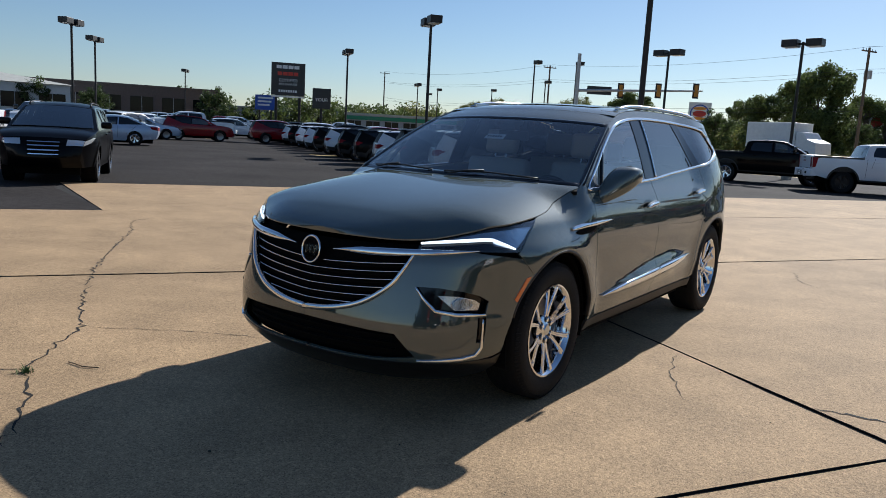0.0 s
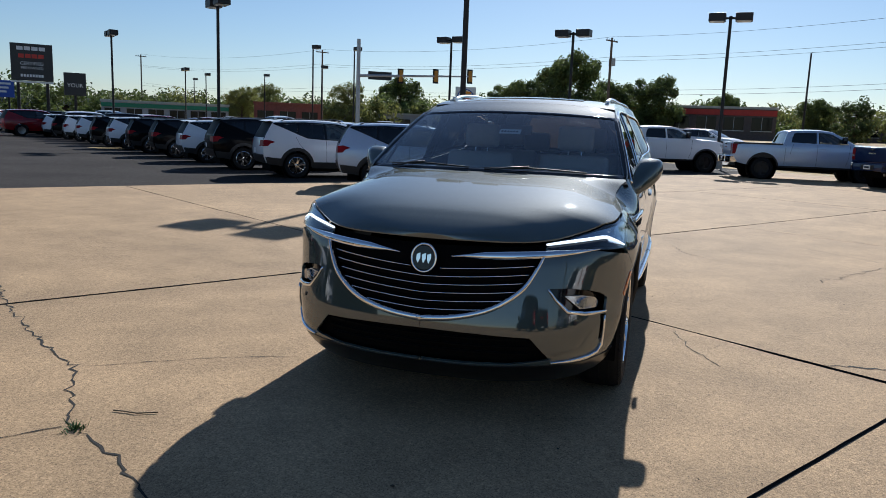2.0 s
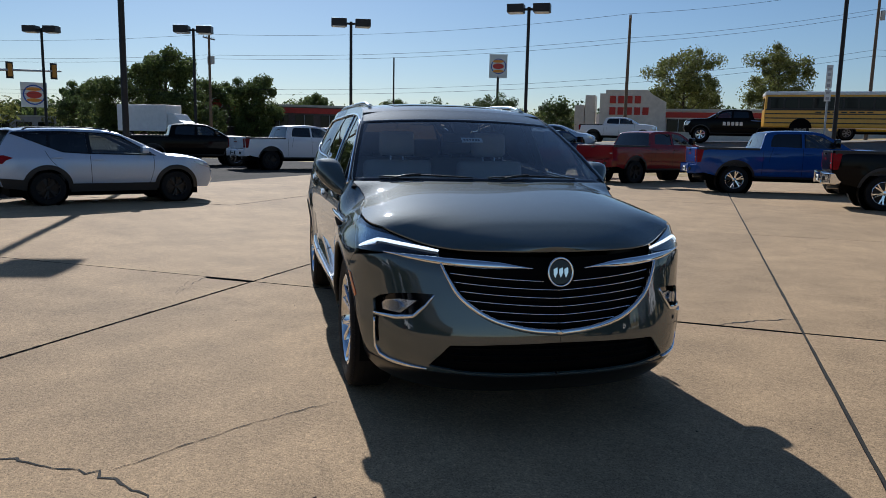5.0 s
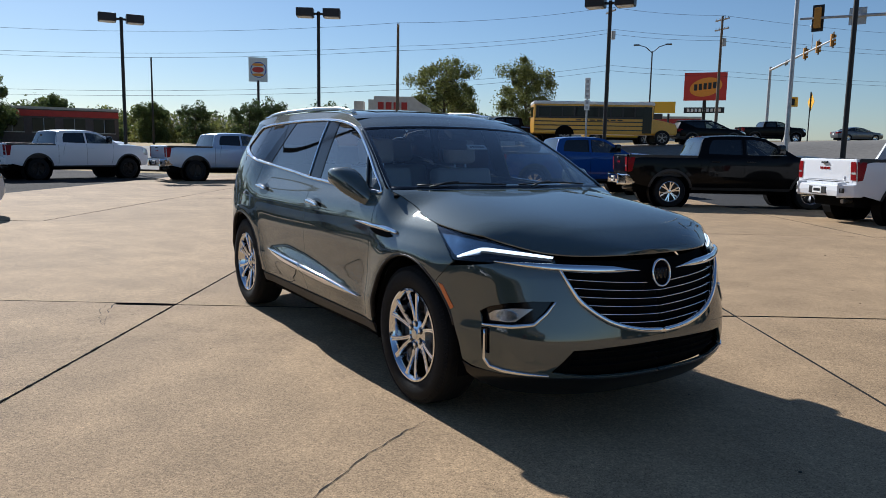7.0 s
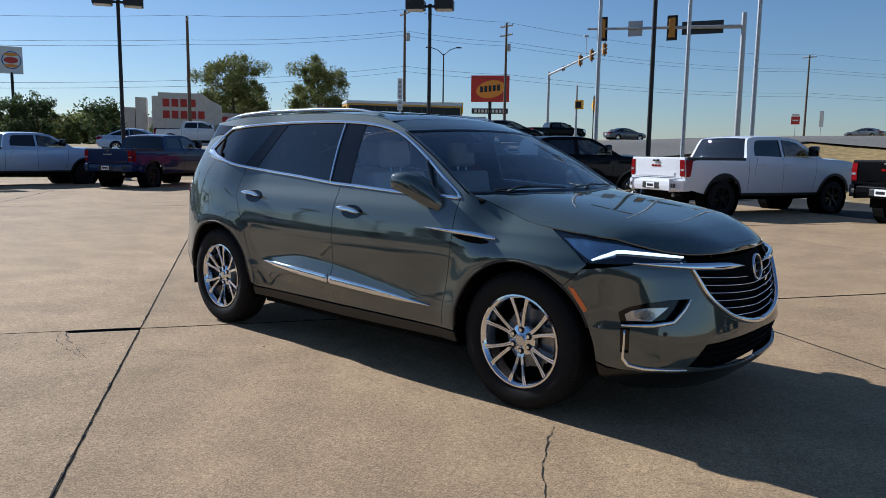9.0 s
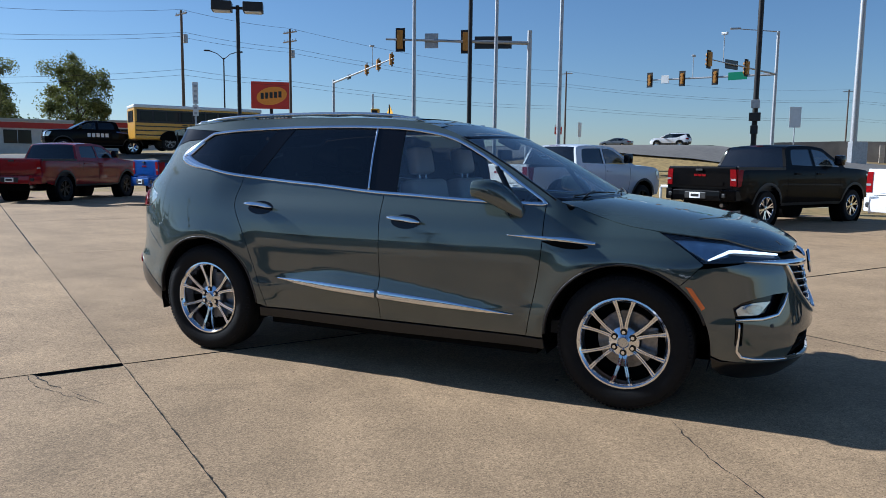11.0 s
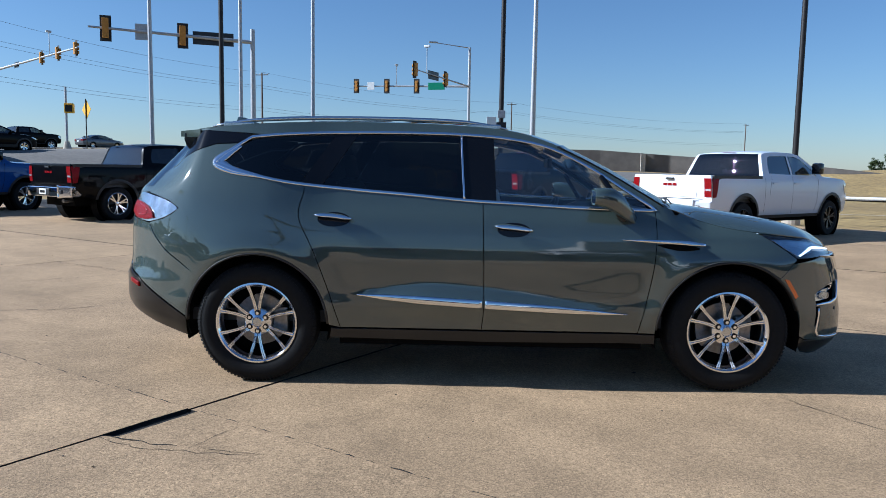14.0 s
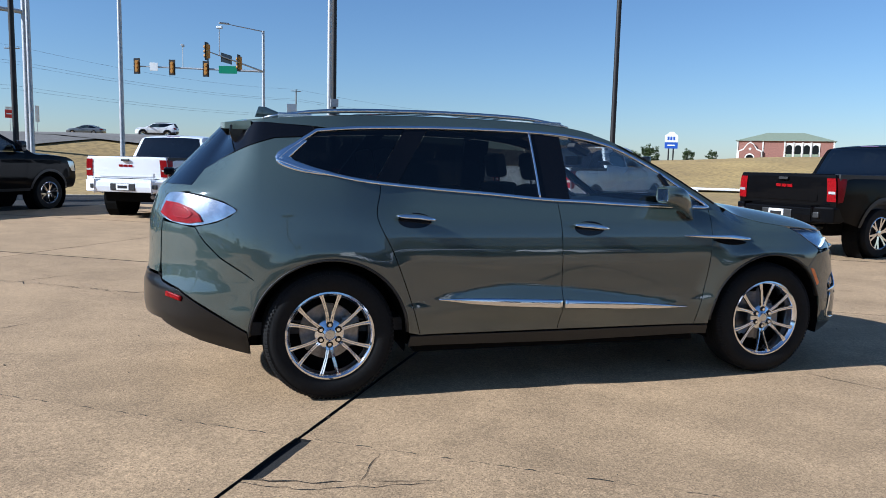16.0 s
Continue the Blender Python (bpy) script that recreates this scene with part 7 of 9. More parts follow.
# vehicles on the roads
again(grey_sedan, -20.0, 107.6, 170, None, "dark sedan waiting on the road")
again(white_suv, -8.6, 82.0, 172, None, "white SUV waiting on the road")
again(pale_sedan, -41.6, 16.5, 60, None, "white sedan on the main road")
again(white_pickup, -49.0, 24.0, 57, None, "white pickup on the main road")
again(dark_suv, -27.0, 35.0, 57, None, "dark SUV on the main road")
again(dark_pickup, -39.5, 58.4, 57, None, "dark pickup on the main road")
lettered = again(dark_pickup, -34.35, 28.47, 237, rise(-35, 27) + 0.06, "dark pickup with pale side lettering on the main road")
for sgn in (1, -1):
    for k in range(5):
        bm = bmesh.new()
        box(bm, 1.35 + 0.24 * k, 1.35 + 0.24 * k + 0.17, sgn * 1.0 - 0.012, sgn * 1.0 + 0.012, 0.98, 1.20)
        part("lettering_bar", bm, PAPER, lettered)
    bm = bmesh.new()
    extrude_xz(bm, [(-0.6, 1.12), (0.9, 1.26), (0.9, 1.34), (-0.6, 1.20)], sgn * 1.0 - 0.012, sgn * 1.0 + 0.012)
    part("side_stripe", bm, PAINTS["blue"], lettered)
again(white_suv, -47.0, 2.0, 60, None, "white SUV on the main road")
park(vehicle("pickup", "pickup", "yellow", "yellow pickup on the main road", "pickup", "grey"), -37.2, 41.7, 236, rise(-38, 40) + 0.06)
again(grey_sedan, -40.0, 74.6, 57, None, "grey sedan on the main road")


# ---- school bus ----
BUS_Y = mat("bus_yellow", (0.72, 0.36, 0.02), 0.4, coat=0.4, noise_scale=6, vary=0.06)
BUS_W = mat("bus_white_roof", (0.75, 0.75, 0.72), 0.5, noise_scale=6, vary=0.05)
bus = thing("school_bus", "yellow school bus with white roof and black rub rails", "bus")
bm = bmesh.new()
box(bm, 0.0, 7.3, -1.18, 1.18, 0.62, 2.42)
part("body", bm, BUS_Y, bus, bevel=0.10, seg=3)
bm = bmesh.new()
box(bm, -0.03, 7.4, -1.15, 1.15, 2.38, 2.60)
part("roof", bm, BUS_W, bus, bevel=0.16, seg=3)
bm = bmesh.new()
extrude_xz(bm, [(7.25, 0.62), (7.25, 1.60), (8.0, 1.48), (8.75, 1.30), (8.85, 1.0), (8.85, 0.62)], -0.98, 0.98)
part("bonnet", bm, BUS_Y, bus, bevel=0.10, seg=3)
bm = bmesh.new()
box(bm, 7.28, 7.36, -1.05, 1.05, 1.62, 2.38)
part("windscreen", bm, V_GLASS, bus)
for sgn in (1, -1):
    for k in range(9):
        bm = bmesh.new()
        box(bm, 0.30 + 0.74 * k, 0.30 + 0.74 * k + 0.64, sgn * 1.19 - 0.02, sgn * 1.19 + 0.02, 1.68, 2.22)
        part("side_window", bm, V_GLASS, bus)
    bm = bmesh.new()
    box(bm, 0.12, 7.2, sgn * 1.18 - 0.02, sgn * 1.18 + 0.014, 1.60, 2.30)
    part("window_band", bm, SATIN_BLACK, bus)
    for z in (0.84, 1.10, 1.34, 1.56):
        bm = bmesh.new()
        box(bm, 0.05, 7.2, sgn * 1.185 - 0.015, sgn * 1.185 + 0.025, z, z + 0.06)
        part("rub_rail", bm, SATIN_BLACK, bus)
    for k in range(7):
        bm = bmesh.new()
        box(bm, 2.6 + 0.42 * k, 2.6 + 0.42 * k + 0.30, sgn * 1.185 - 0.01, sgn * 1.185 + 0.012, 1.43, 1.50)
        part("lettering_bar", bm, SATIN_BLACK, bus)
    for x in (1.9, 7.9):
        rolling_wheel(bus, x, sgn * 1.09, 0.46, STEEL, 5)
    bm = bmesh.new()
    extrude_xz(bm, [(1.9 + 0.58 * math.cos(a), 0.58 + 0.55 * math.sin(a)) for a in np.linspace(0, math.pi, 18)], sgn * 1.19 - 0.03, sgn * 1.19)
    part("wheel_arch", bm, DARK, bus)
bm = bmesh.new()
box(bm, 6.65, 7.2, -1.225, -1.17, 0.70, 2.30)
part("door", bm, V_GLASS, bus)
bm = bmesh.new()
box(bm, 8.8, 9.0, -1.05, 1.05, 0.50, 0.75)
part("front_bumper", bm, SATIN_BLACK, bus, bevel=0.03)
for y in (-0.5, 0, 0.5):
    bm = bmesh.new()
    box(bm, -0.03, 0.02, y - 0.22, y + 0.22, 1.62, 2.25)
    part("back_window", bm, V_GLASS, bus)
bus.matrix_world = pose(-32.3, 26.7, rise(-30, 30) + 0.22, 0, 0, 57)

# white box truck behind the pickups
BOX_W = mat("box_truck_white", (0.72, 0.72, 0.70), 0.5, noise_scale=3, vary=0.06)
lorry = thing("box_truck", "white box truck parked beyond the road", "truck")
bm = bmesh.new()
box(bm, -1.8, 3.4, -1.2, 1.2, 0.9, 3.3)
part("cargo_box", bm, BOX_W, lorry, bevel=0.04)
bm = bmesh.new()
extrude_xz(bm, [(3.45, 0.6), (3.45, 2.5), (4.1, 2.5), (4.6, 1.9), (5.5, 1.6), (5.6, 0.6)], -1.05, 1.05)
part("cab", bm, BOX_W, lorry, bevel=0.08)
for x in (-0.6, 4.6):
    for sgn in (1, -1):
        rolling_wheel(lorry, x, sgn * 1.0, 0.45, STEEL, 5)
lorry.matrix_world = pose(-69.5, -12.5, rise(-69.5, -12.5), 0, 0, 62)

# ---- poles, signals, signs, wires ----
POLE_DARK = mat("dark_bronze_pole", (0.018, 0.015, 0.013), 0.5, 0.3, noise_scale=8, vary=0.2)
POLE_GALV = mat("galvanised_pole", (0.42, 0.42, 0.42), 0.5, 0.6, noise_scale=10, vary=0.15)
POLE_WOOD = mat("weathered_wood_pole", (0.13, 0.10, 0.075), 0.9, noise_scale=12, vary=0.3, bump=0.4, bump_scale=60)
HEAD_DARK = mat("lamp_head_bronze", (0.022, 0.018, 0.016), 0.45, 0.2, noise_scale=6, vary=0.2)
LAMP_PANE = mat("lamp_pane", (0.75, 0.74, 0.70), 0.3)
SIG_YEL = mat("signal_amber_housing", (0.45, 0.20, 0.02), 0.55, noise_scale=10, vary=0.15)
SIG_BLK = mat("signal_black", (0.01, 0.01, 0.01), 0.6)
SIGN_BLACK = mat("black_sign_face", (0.012, 0.012, 0.013), 0.35, noise_scale=3, vary=0.15)
SIGN_WHITE = mat("white_sign_face", (0.72, 0.72, 0.70), 0.4, noise_scale=3, vary=0.05)
SIGN_RED = mat("red_sign_face", (0.52, 0.030, 0.015), 0.4, noise_scale=3, vary=0.06)
SIGN_ORANGE = mat("orange_sign_face", (0.80, 0.30, 0.02), 0.4, noise_scale=3, vary=0.06)
SIGN_BLUE = mat("blue_sign_face", (0.02, 0.075, 0.38), 0.4, noise_scale=3, vary=0.06)
SIGN_GREEN = mat("green_sign_face", (0.01, 0.20, 0.10), 0.4)
AMBER = mat("amber_painted_metal", (0.80, 0.42, 0.02), 0.45)
SIGN_YELLOW = mat("yellow_sign_face", (0.75, 0.48, 0.02), 0.4)
WIRE = mat("black_cable", (0.02, 0.02, 0.022), 0.6)


def light_pole(x, y, h, turn, heads=2):
    z0 = rise(x, y)
    p = thing("lot_lamp", "dark bronze lot lamp with two box heads" if heads == 2 else "dark bronze lot lamp with one box head", "lamp post", "lot lamps", at=pose(x, y, z0, 0, 0, turn))
    bm = bmesh.new()
    cyl(bm, (0, 0, 0.5), (0, 0, h - 0.15), 0.085, 0.075, 12)
    part("pole", bm, POLE_DARK, p, smooth=True)
    bm = bmesh.new()
    cyl(bm, (0, 0, -0.3), (0, 0, 0.55), 0.26, 0.26, 16)
    part("footing", bm, KERB, p)
    for s in ((1, -1) if heads == 2 else (1,)):
        bm = bmesh.new()
        box(bm, min(0.05 * s, 0.30 * s), max(0.05 * s, 0.30 * s), -0.04, 0.04, h - 0.30, h - 0.20)
        part("arm", bm, POLE_DARK, p)
        bm = bmesh.new()
        c = 0.26 + 0.36
        box(bm, s * c - 0.40, s * c + 0.40, -0.32, 0.32, h - 0.40, h - 0.02)
        hd = part("lamp_head", bm, HEAD_DARK, p, bevel=0.03)
        bm = bmesh.new()
        box(bm, s * c - 0.33, s * c + 0.33, -0.27, 0.27, h - 0.425, h - 0.40)
        part("lens", bm, LAMP_PANE, hd)
    return p


for x, y, h, turn in ((-15.1, -4.9, 7.7, 82), (-27.3, -21.3, 7.45, 52), (-42.2, -40.8, 7.9, 52), (-38.2, -5.1, 7.35, 80), (-34.3, 3.1, 7.6, 85), (-44.4, -14.3, 7.7, 75), (-28.7, 10.9, 7.9, 62), (-18.5, 19.7, 7.85, 35),
                      (-8.4, 20.3, 8.6, 15), (9.7, 16.4, 9.0, -20), (-22, -47, 7.6, 30), (-30, -58, 7.8, 35), (-62, -90, 8.4, 40), (-80, -62, 8.0, 50)):
    light_pole(x, y, h, turn)
light_pole(-5.5, -24.5, 8.0, 20)
for x, y, h in ((-66, -36, 9.2), (-72, -34, 9.6), (-84, -44, 8.6), (-100, -62, 8.6), (-96, -70, 8.4), (-118, -88, 9.0)):
    light_pole(x, y, h, 60, 1)


def plain_pole(name, x, y, h, r0, r1, material, label, category, group=""):
    bm = bmesh.new()
    z0 = rise(x, y)
    cyl(bm, (x, y, z0 - 0.3), (x, y, z0 + h), r0, r1, 14)
    return tagged(part(name, bm, material, smooth=True), label, category, group)


for x, y in ((-11.6, 22.1), (-8.8, 24.0), (-5.7, 22.7)):
    plain_pole("flagpole", x, y, 13.5, 0.085, 0.06, POLE_GALV, "tall bare grey flagpole in the verge", "flagpole", "flagpoles")
plain_pole("camera_pole", 7.5, 70.9, 17.0, 0.30, 0.22, POLE_GALV, "tall grey steel pole by the road", "pole")
# dark pole with control boxes
hp_ = thing("light_pole", "dark pole with a small control box", "lamp post", at=pose(1.3, 20.5, rise(1.3, 20.5), 0, 0, 0))
bm = bmesh.new()
cyl(bm, (0, 0, -0.3), (0, 0, 9.5), 0.085, 0.08, 12)
part("pole", bm, POLE_DARK, hp_, smooth=True)
for z, s in ((3.35, 0.13), (2.95, 0.17), (2.55, 0.11)):
    bm = bmesh.new()
    box(bm, -s, s, -0.20, -0.08, z - 0.13, z + 0.13)
    part("control_box", bm, POLE_GALV if z > 3.2 else SATIN_BLACK, hp_, bevel=0.01)


def utility_pole(x, y, h, turn, arms=1, cans=0):
    p = thing("utility_pole", "weathered wooden utility pole with crossarms", "utility pole", "utility poles", at=pose(x, y, rise(x, y), 0, 0, turn))
    bm = bmesh.new()
    cyl(bm, (0, 0, -0.5), (0, 0, h), 0.20, 0.13, 10)
    part("pole", bm, POLE_WOOD, p, smooth=True)
    for k in range(arms):
        bm = bmesh.new()
        z = h - 0.4 - 1.1 * k
        box(bm, -0.06, 0.06, -1.25, 1.25, z - 0.07, z + 0.07)
        a = part("crossarm", bm, POLE_WOOD, p)
        for yy in (-1.1, -0.5, 0.5, 1.1):
            bm = bmesh.new()
            cyl(bm, (0, yy, z + 0.07), (0, yy, z + 0.28), 0.05, 0.03, 8)
            part("insulator", bm, POLE_GALV, a)
    for k in range(cans):
        bm = bmesh.new()
        an = 2.1 * k
        cyl(bm, (0.42 * math.cos(an), 0.42 * math.sin(an), h - 3.4), (0.42 * math.cos(an), 0.42 * math.sin(an), h - 2.5), 0.24, n=12)
        part("transformer", bm, POLE_GALV, p, smooth=True)
    return p


UP = [(-140, -118, 15.5, 60, 1, 0), (-112, -58, 13.5, 60, 1, 0), (-90.3, -7.7, 12.3, 62, 1, 2), (-66.5, 35.4, 12.9, 65, 1, 0), (-58.6, 58.3, 15.2, 70, 1, 1), (-54.3, 72.0, 14.6, 75, 2, 1), (-36, 132, 14, 75, 1, 0),
      (14, 190, 15, 100, 1, 0), (90, 230, 15, 120, 1, 0)]
for u in UP:
    utility_pole(*u)


def wire(p, q, sag, r=0.016):
    p, q = Vector(p), Vector(q)
    pts = [p.lerp(q, t) - Vector((0, 0, sag * 4 * t * (1 - t))) for t in np.linspace(0, 1, 15)]
    nr = np.tile([0, 0, 1.0], (15, 1))
    return tagged(sweep("overhead_wire", [tuple(v) for v in pts], nr, 2 * r, 2 * r, WIRE, None, n=4), "black overhead wire sagging between poles", "wire", "overhead wires")


for (x0, y0, h0, *_), (x1, y1, h1, *_) in zip(UP, UP[1:]):
    z0, z1 = rise(x0, y0), rise(x1, y1)
    d = math.hypot(x1 - x0, y1 - y0)
    for dz, o, s in ((0.1, 0.0, 0.018), (-2.4, 0.6, 0.014), (-2.7, -0.6, 0.014), (-6.3, 0.2, 0.012), (-6.9, 0.2, 0.010)):
        wire((x0 + o, y0 - o * 0.4, z0 + h0 + dz), (x1 + o, y1 - o * 0.4, z1 + h1 + dz), d * s)


def signal_head(parent, m, lights=3, back=True):
    """A signal of three lenses, seen here from the side or back."""
    bm = bmesh.new()
    box(bm, -0.12, 0.12, -0.17, 0.17, -0.55, 0.55, m)
    h = part("signal_head", bm, SIG_YEL, parent, bevel=0.03)
    bm = bmesh.new()
    box(bm, 0.10, 0.118, -0.30, 0.30, -0.72, 0.72, m)
    part("backplate", bm, SIG_BLK, h)
    for k in (-1, 0, 1):
        bm = bmesh.new()
        c = m @ Vector((0.12, 0, 0.35 * k))
        d = m @ Vector((0.32, 0, 0.35 * k))
        cyl(bm, c, d, 0.14, 0.14, 12)
        part("visor", bm, SIG_YEL, h)
    return h


def mast(x, y, h, arm_z, tip, label, heads, r=0.16, signs=(), face=0.0, lamp=None, cams=()):
    """A signal mast: pole, an arm to tip (x, y, z), heads at shares of the arm, sign boards (share, width, height, material)."""
    z0 = rise(x, y)
    p = thing("signal_mast", label, "traffic light", "signal masts")
    bm = bmesh.new()
    cyl(bm, (x, y, z0 - 0.3), (x, y, h), r, r * 0.8, 14)
    part("pole", bm, POLE_GALV, p, smooth=True)
    a, b = Vector((x, y, arm_z)), Vector(tip)
    bm = bmesh.new()
    cyl(bm, a, b, r * 0.7, r * 0.35, 12)
    part("arm", bm, POLE_GALV, p, smooth=True)
    d = (b - a).to_2d().normalized()
    ang = math.atan2(d.y, d.x) + math.pi / 2 + radians(face)
    for s in heads:
        c = a.lerp(b, s)
        signal_head(p, Matrix.Translation((c.x, c.y, c.z)) @ Matrix.Rotation(ang, 4, "Z"))
    for s, w, hh, m_ in signs:
        c = a.lerp(b, s)
        bm = bmesh.new()
        box(bm, -0.02, 0.02, -w / 2, w / 2, -hh / 2, hh / 2, Matrix.Translation((c.x, c.y, c.z)) @ Matrix.Rotation(ang, 4, "Z") @ Matrix.Translation((0.14, 0, 0)))
        part("sign_board", bm, m_, p, bevel=0.01)
    for s, up in cams:
        c = a.lerp(b, s)
        bm = bmesh.new()
        cyl(bm, c, c + Vector((0, 0, up)), 0.035, n=8)
        rod = part("camera_rod", bm, POLE_GALV, p)
        bm = bmesh.new()
        box(bm, -0.28, 0.22, -0.10, 0.10, up - 0.02, up + 0.17, Matrix.Translation(c) @ Matrix.Rotation(ang, 4, "Z"))
        part("detector_camera", bm, POLE_GALV, rod, bevel=0.03)
    if lamp:
        q = Vector(lamp)
        bm = bmesh.new()
        cyl(bm, (x, y, h - 0.05), q, 0.05, 0.035, 8)
        part("lamp_arm", bm, POLE_GALV, p, smooth=True)
        bm = bmesh.new()
        box(bm, -0.45, 0.45, -0.13, 0.13, -0.06, 0.08, Matrix.Translation(q) @ Matrix.Rotation(math.atan2(q.y - y, q.x - x), 4, "Z"))
        part("lamp_head", bm, POLE_GALV, p, bevel=0.04)
    return p


# near mast: arm reaching over the road, boards seen from behind
mast(-12.5, 39.4, 9.5, 8.75, (-21.0, 36.6, 9.05), "grey signal mast with two amber-housed signals and dark boards", (0.44, 0.90), 0.17, ((0.25, 2.3, 0.75, SIGN_BLACK), (0.68, 0.85, 0.9, POLE_GALV)), face=180)
mast(-54.3, 81.7, 12.4, 12.0, (-35.0, 63.0, 11.9), "grey signal mast with a row of signals", (0.62, 0.80, 0.98), 0.2, ((0.3, 1.6, 0.6, SIGN_BLACK),), cams=((0.72, 2.2),))
mast(0.9, 67.8, 13.2, 9.5, (-10.8, 71.0, 9.7), "grey signal mast with street lamp and green street sign", (0.44, 0.70, 0.97), 0.16, ((0.27, 1.7, 0.7, SIGN_GREEN), (0.84, 0.75, 0.75, SIGN_WHITE)), face=0, lamp=(-2.6, 67.0, 13.5), cams=((0.62, 2.0),))
mast(0.9, 67.9, 9.6, 9.5, (-3.9, 58.5, 9.85), "second signal arm seen from behind", (0.45, 0.98), 0.12, ((0.66, 1.9, 0.75, SIGN_BLACK),), face=180, cams=((0.80, 2.2),))
mast(-62.8, -29.4, 9.8, 6.3, (-70.0, -19.4, 6.9), "grey signal mast beyond the parked rows", (0.35, 0.65, 0.95), 0.22, ((0.18, 2.4, 0.8, SIGN_BLACK),))
# crossing post, warning and road signs
for x, y, h, w, hh, m_, nm, turn in ((2.6, 56.0, 3.6, 0.8, 1.5, SIGN_WHITE, "route_sign", -75), (-32.8, 116.5, 7.5 - rise(-32.8, 116.5), 1.2, 1.2, SIGN_RED, "no_entry_sign", -75), (-29.6, 118.0, 8.3 - rise(-29.6, 118.0), 1.0, 2.4, SIGN_WHITE, "keep_right_sign", -20)):
    p = thing(nm, "red no-entry sign on a thin grey post" if m_ is SIGN_RED else "small white road sign on a thin grey post", "road sign", at=pose(x, y, rise(x, y), 0, 0, turn))
    bm = bmesh.new()
    cyl(bm, (0, 0, -0.2), (0, 0, h), 0.04, n=8)
    part("post", bm, POLE_GALV, p)
    bm = bmesh.new()
    box(bm, 0.04, 0.07, -w / 2, w / 2, h - hh, h, None)
    board = part("board", bm, m_, p, bevel=0.01)
    if m_ is SIGN_RED:
        for nm_, y0, y1, z0, z1 in (("white_bar", -0.42, 0.42, h - 0.70, h - 0.50), ("top_plate", -0.5, 0.5, h + 0.05, h + 0.40)):
            bm = bmesh.new()
            box(bm, 0.075, 0.09, y0, y1, z0, z1)
            part(nm_, bm, SIGN_WHITE, board)
# tall narrow street-name plates on a post
x, y = -27.94, 27.27
p = thing("street_name_post", "grey post with tall narrow white name plates", "road sign", at=pose(x, y, rise(x, y), 0, 0, -46))
bm = bmesh.new()
cyl(bm, (0, 0, -0.2), (0, 0, 5.6 - rise(x, y)), 0.055, n=8)
part("post", bm, POLE_GALV, p)
for z0, z1 in ((3.85, 4.45), (4.50, 5.70)):
    bm = bmesh.new()
    box(bm, 0.06, 0.09, -0.15, 0.15, z0 - rise(x, y), z1 - rise(x, y))
    plate = part("plate", bm, SIGN_WHITE, p, bevel=0.01)
    for k in range(int((z1 - z0) / 0.28)):
        bm = bmesh.new()
        box(bm, 0.091, 0.098, -0.08, 0.08, z0 + 0.08 + 0.28 * k - rise(x, y), z0 + 0.22 + 0.28 * k - rise(x, y))
        part("lettering_bar", bm, POLE_GALV, plate)
x, y = -26.6, 44.6
p = thing("crossing_signal", "amber crossing signal box on a grey pole with concrete foot", "traffic light", at=pose(x, y, rise(x, y), 0, 0, -75))
bm = bmesh.new()
cyl(bm, (0, 0, -0.2), (0, 0, 4.2), 0.09, 0.075, 12)
part("post", bm, POLE_GALV, p, smooth=True)
bm = bmesh.new()
cyl(bm, (0, 0, -0.2), (0, 0, 0.55), 0.34, 0.16, 12)
part("foot", bm, KERB, p)
bm = bmesh.new()
box(bm, -0.22, 0.22, -0.08, 0.50, 2.45, 3.10)
head = part("signal_housing", bm, AMBER, p, bevel=0.05)
bm = bmesh.new()
box(bm, 0.20, 0.36, -0.02, 0.44, 2.98, 3.06)
part("visor", bm, AMBER, head, bevel=0.02)
bm = bmesh.new()
box(bm, 0.215, 0.23, 0.0, 0.42, 2.53, 2.97)
part("lens", bm, SIG_BLK, head)
x, y = -25.9, 45.9
p = thing("warning_sign", "yellow diamond warning sign on a thin post", "road sign", at=pose(x, y, rise(x, y), 0, 0, 51))
bm = bmesh.new()
cyl(bm, (0, 0, -0.2), (0, 0, 3.45), 0.04, n=8)
part("post", bm, POLE_DARK, p)
bm = bmesh.new()
box(bm, 0.04, 0.06, -0.46, 0.46, -0.46, 0.46, Matrix.Translation((0, 0, 2.75)) @ Matrix.Rotation(math.radians(45), 4, "X"))
board = part("board", bm, AMBER, p, bevel=0.008)
bm = bmesh.new()
box(bm, 0.062, 0.066, -0.06, 0.06, 2.45, 3.05)
part("symbol_bar", bm, SIG_BLK, board)
# double street lamp
p = thing("street_lamp", "slim grey street lamp with two arms", "street lamp", at=pose(-62.5, 69.4, rise(-62.5, 69.4), 0, 0, 130))
bm = bmesh.new()
cyl(bm, (0, 0, -0.3), (0, 0, 11.4), 0.12, 0.08, 10)
part("pole", bm, POLE_DARK, p)
for s in (1, -1):
    sweep("arm", [(0, 0, 11.2), (0, 0.8 * s, 11.9), (0, 1.7 * s, 12.2)], np.tile([1.0, 0, 0], (3, 1)), 0.10, 0.10, POLE_DARK, p, n=6)
    bm = bmesh.new()
    box(bm, -0.15, 0.15, min(1.6 * s, 2.3 * s), max(1.6 * s, 2.3 * s), 12.12, 12.28)
    part("lamp_head", bm, POLE_DARK, p)
plain_pole("floodlight_pole", -89.9, 14.8, 10.2, 0.13, 0.09, POLE_DARK, "thin dark pole with a small lamp on top", "pole")


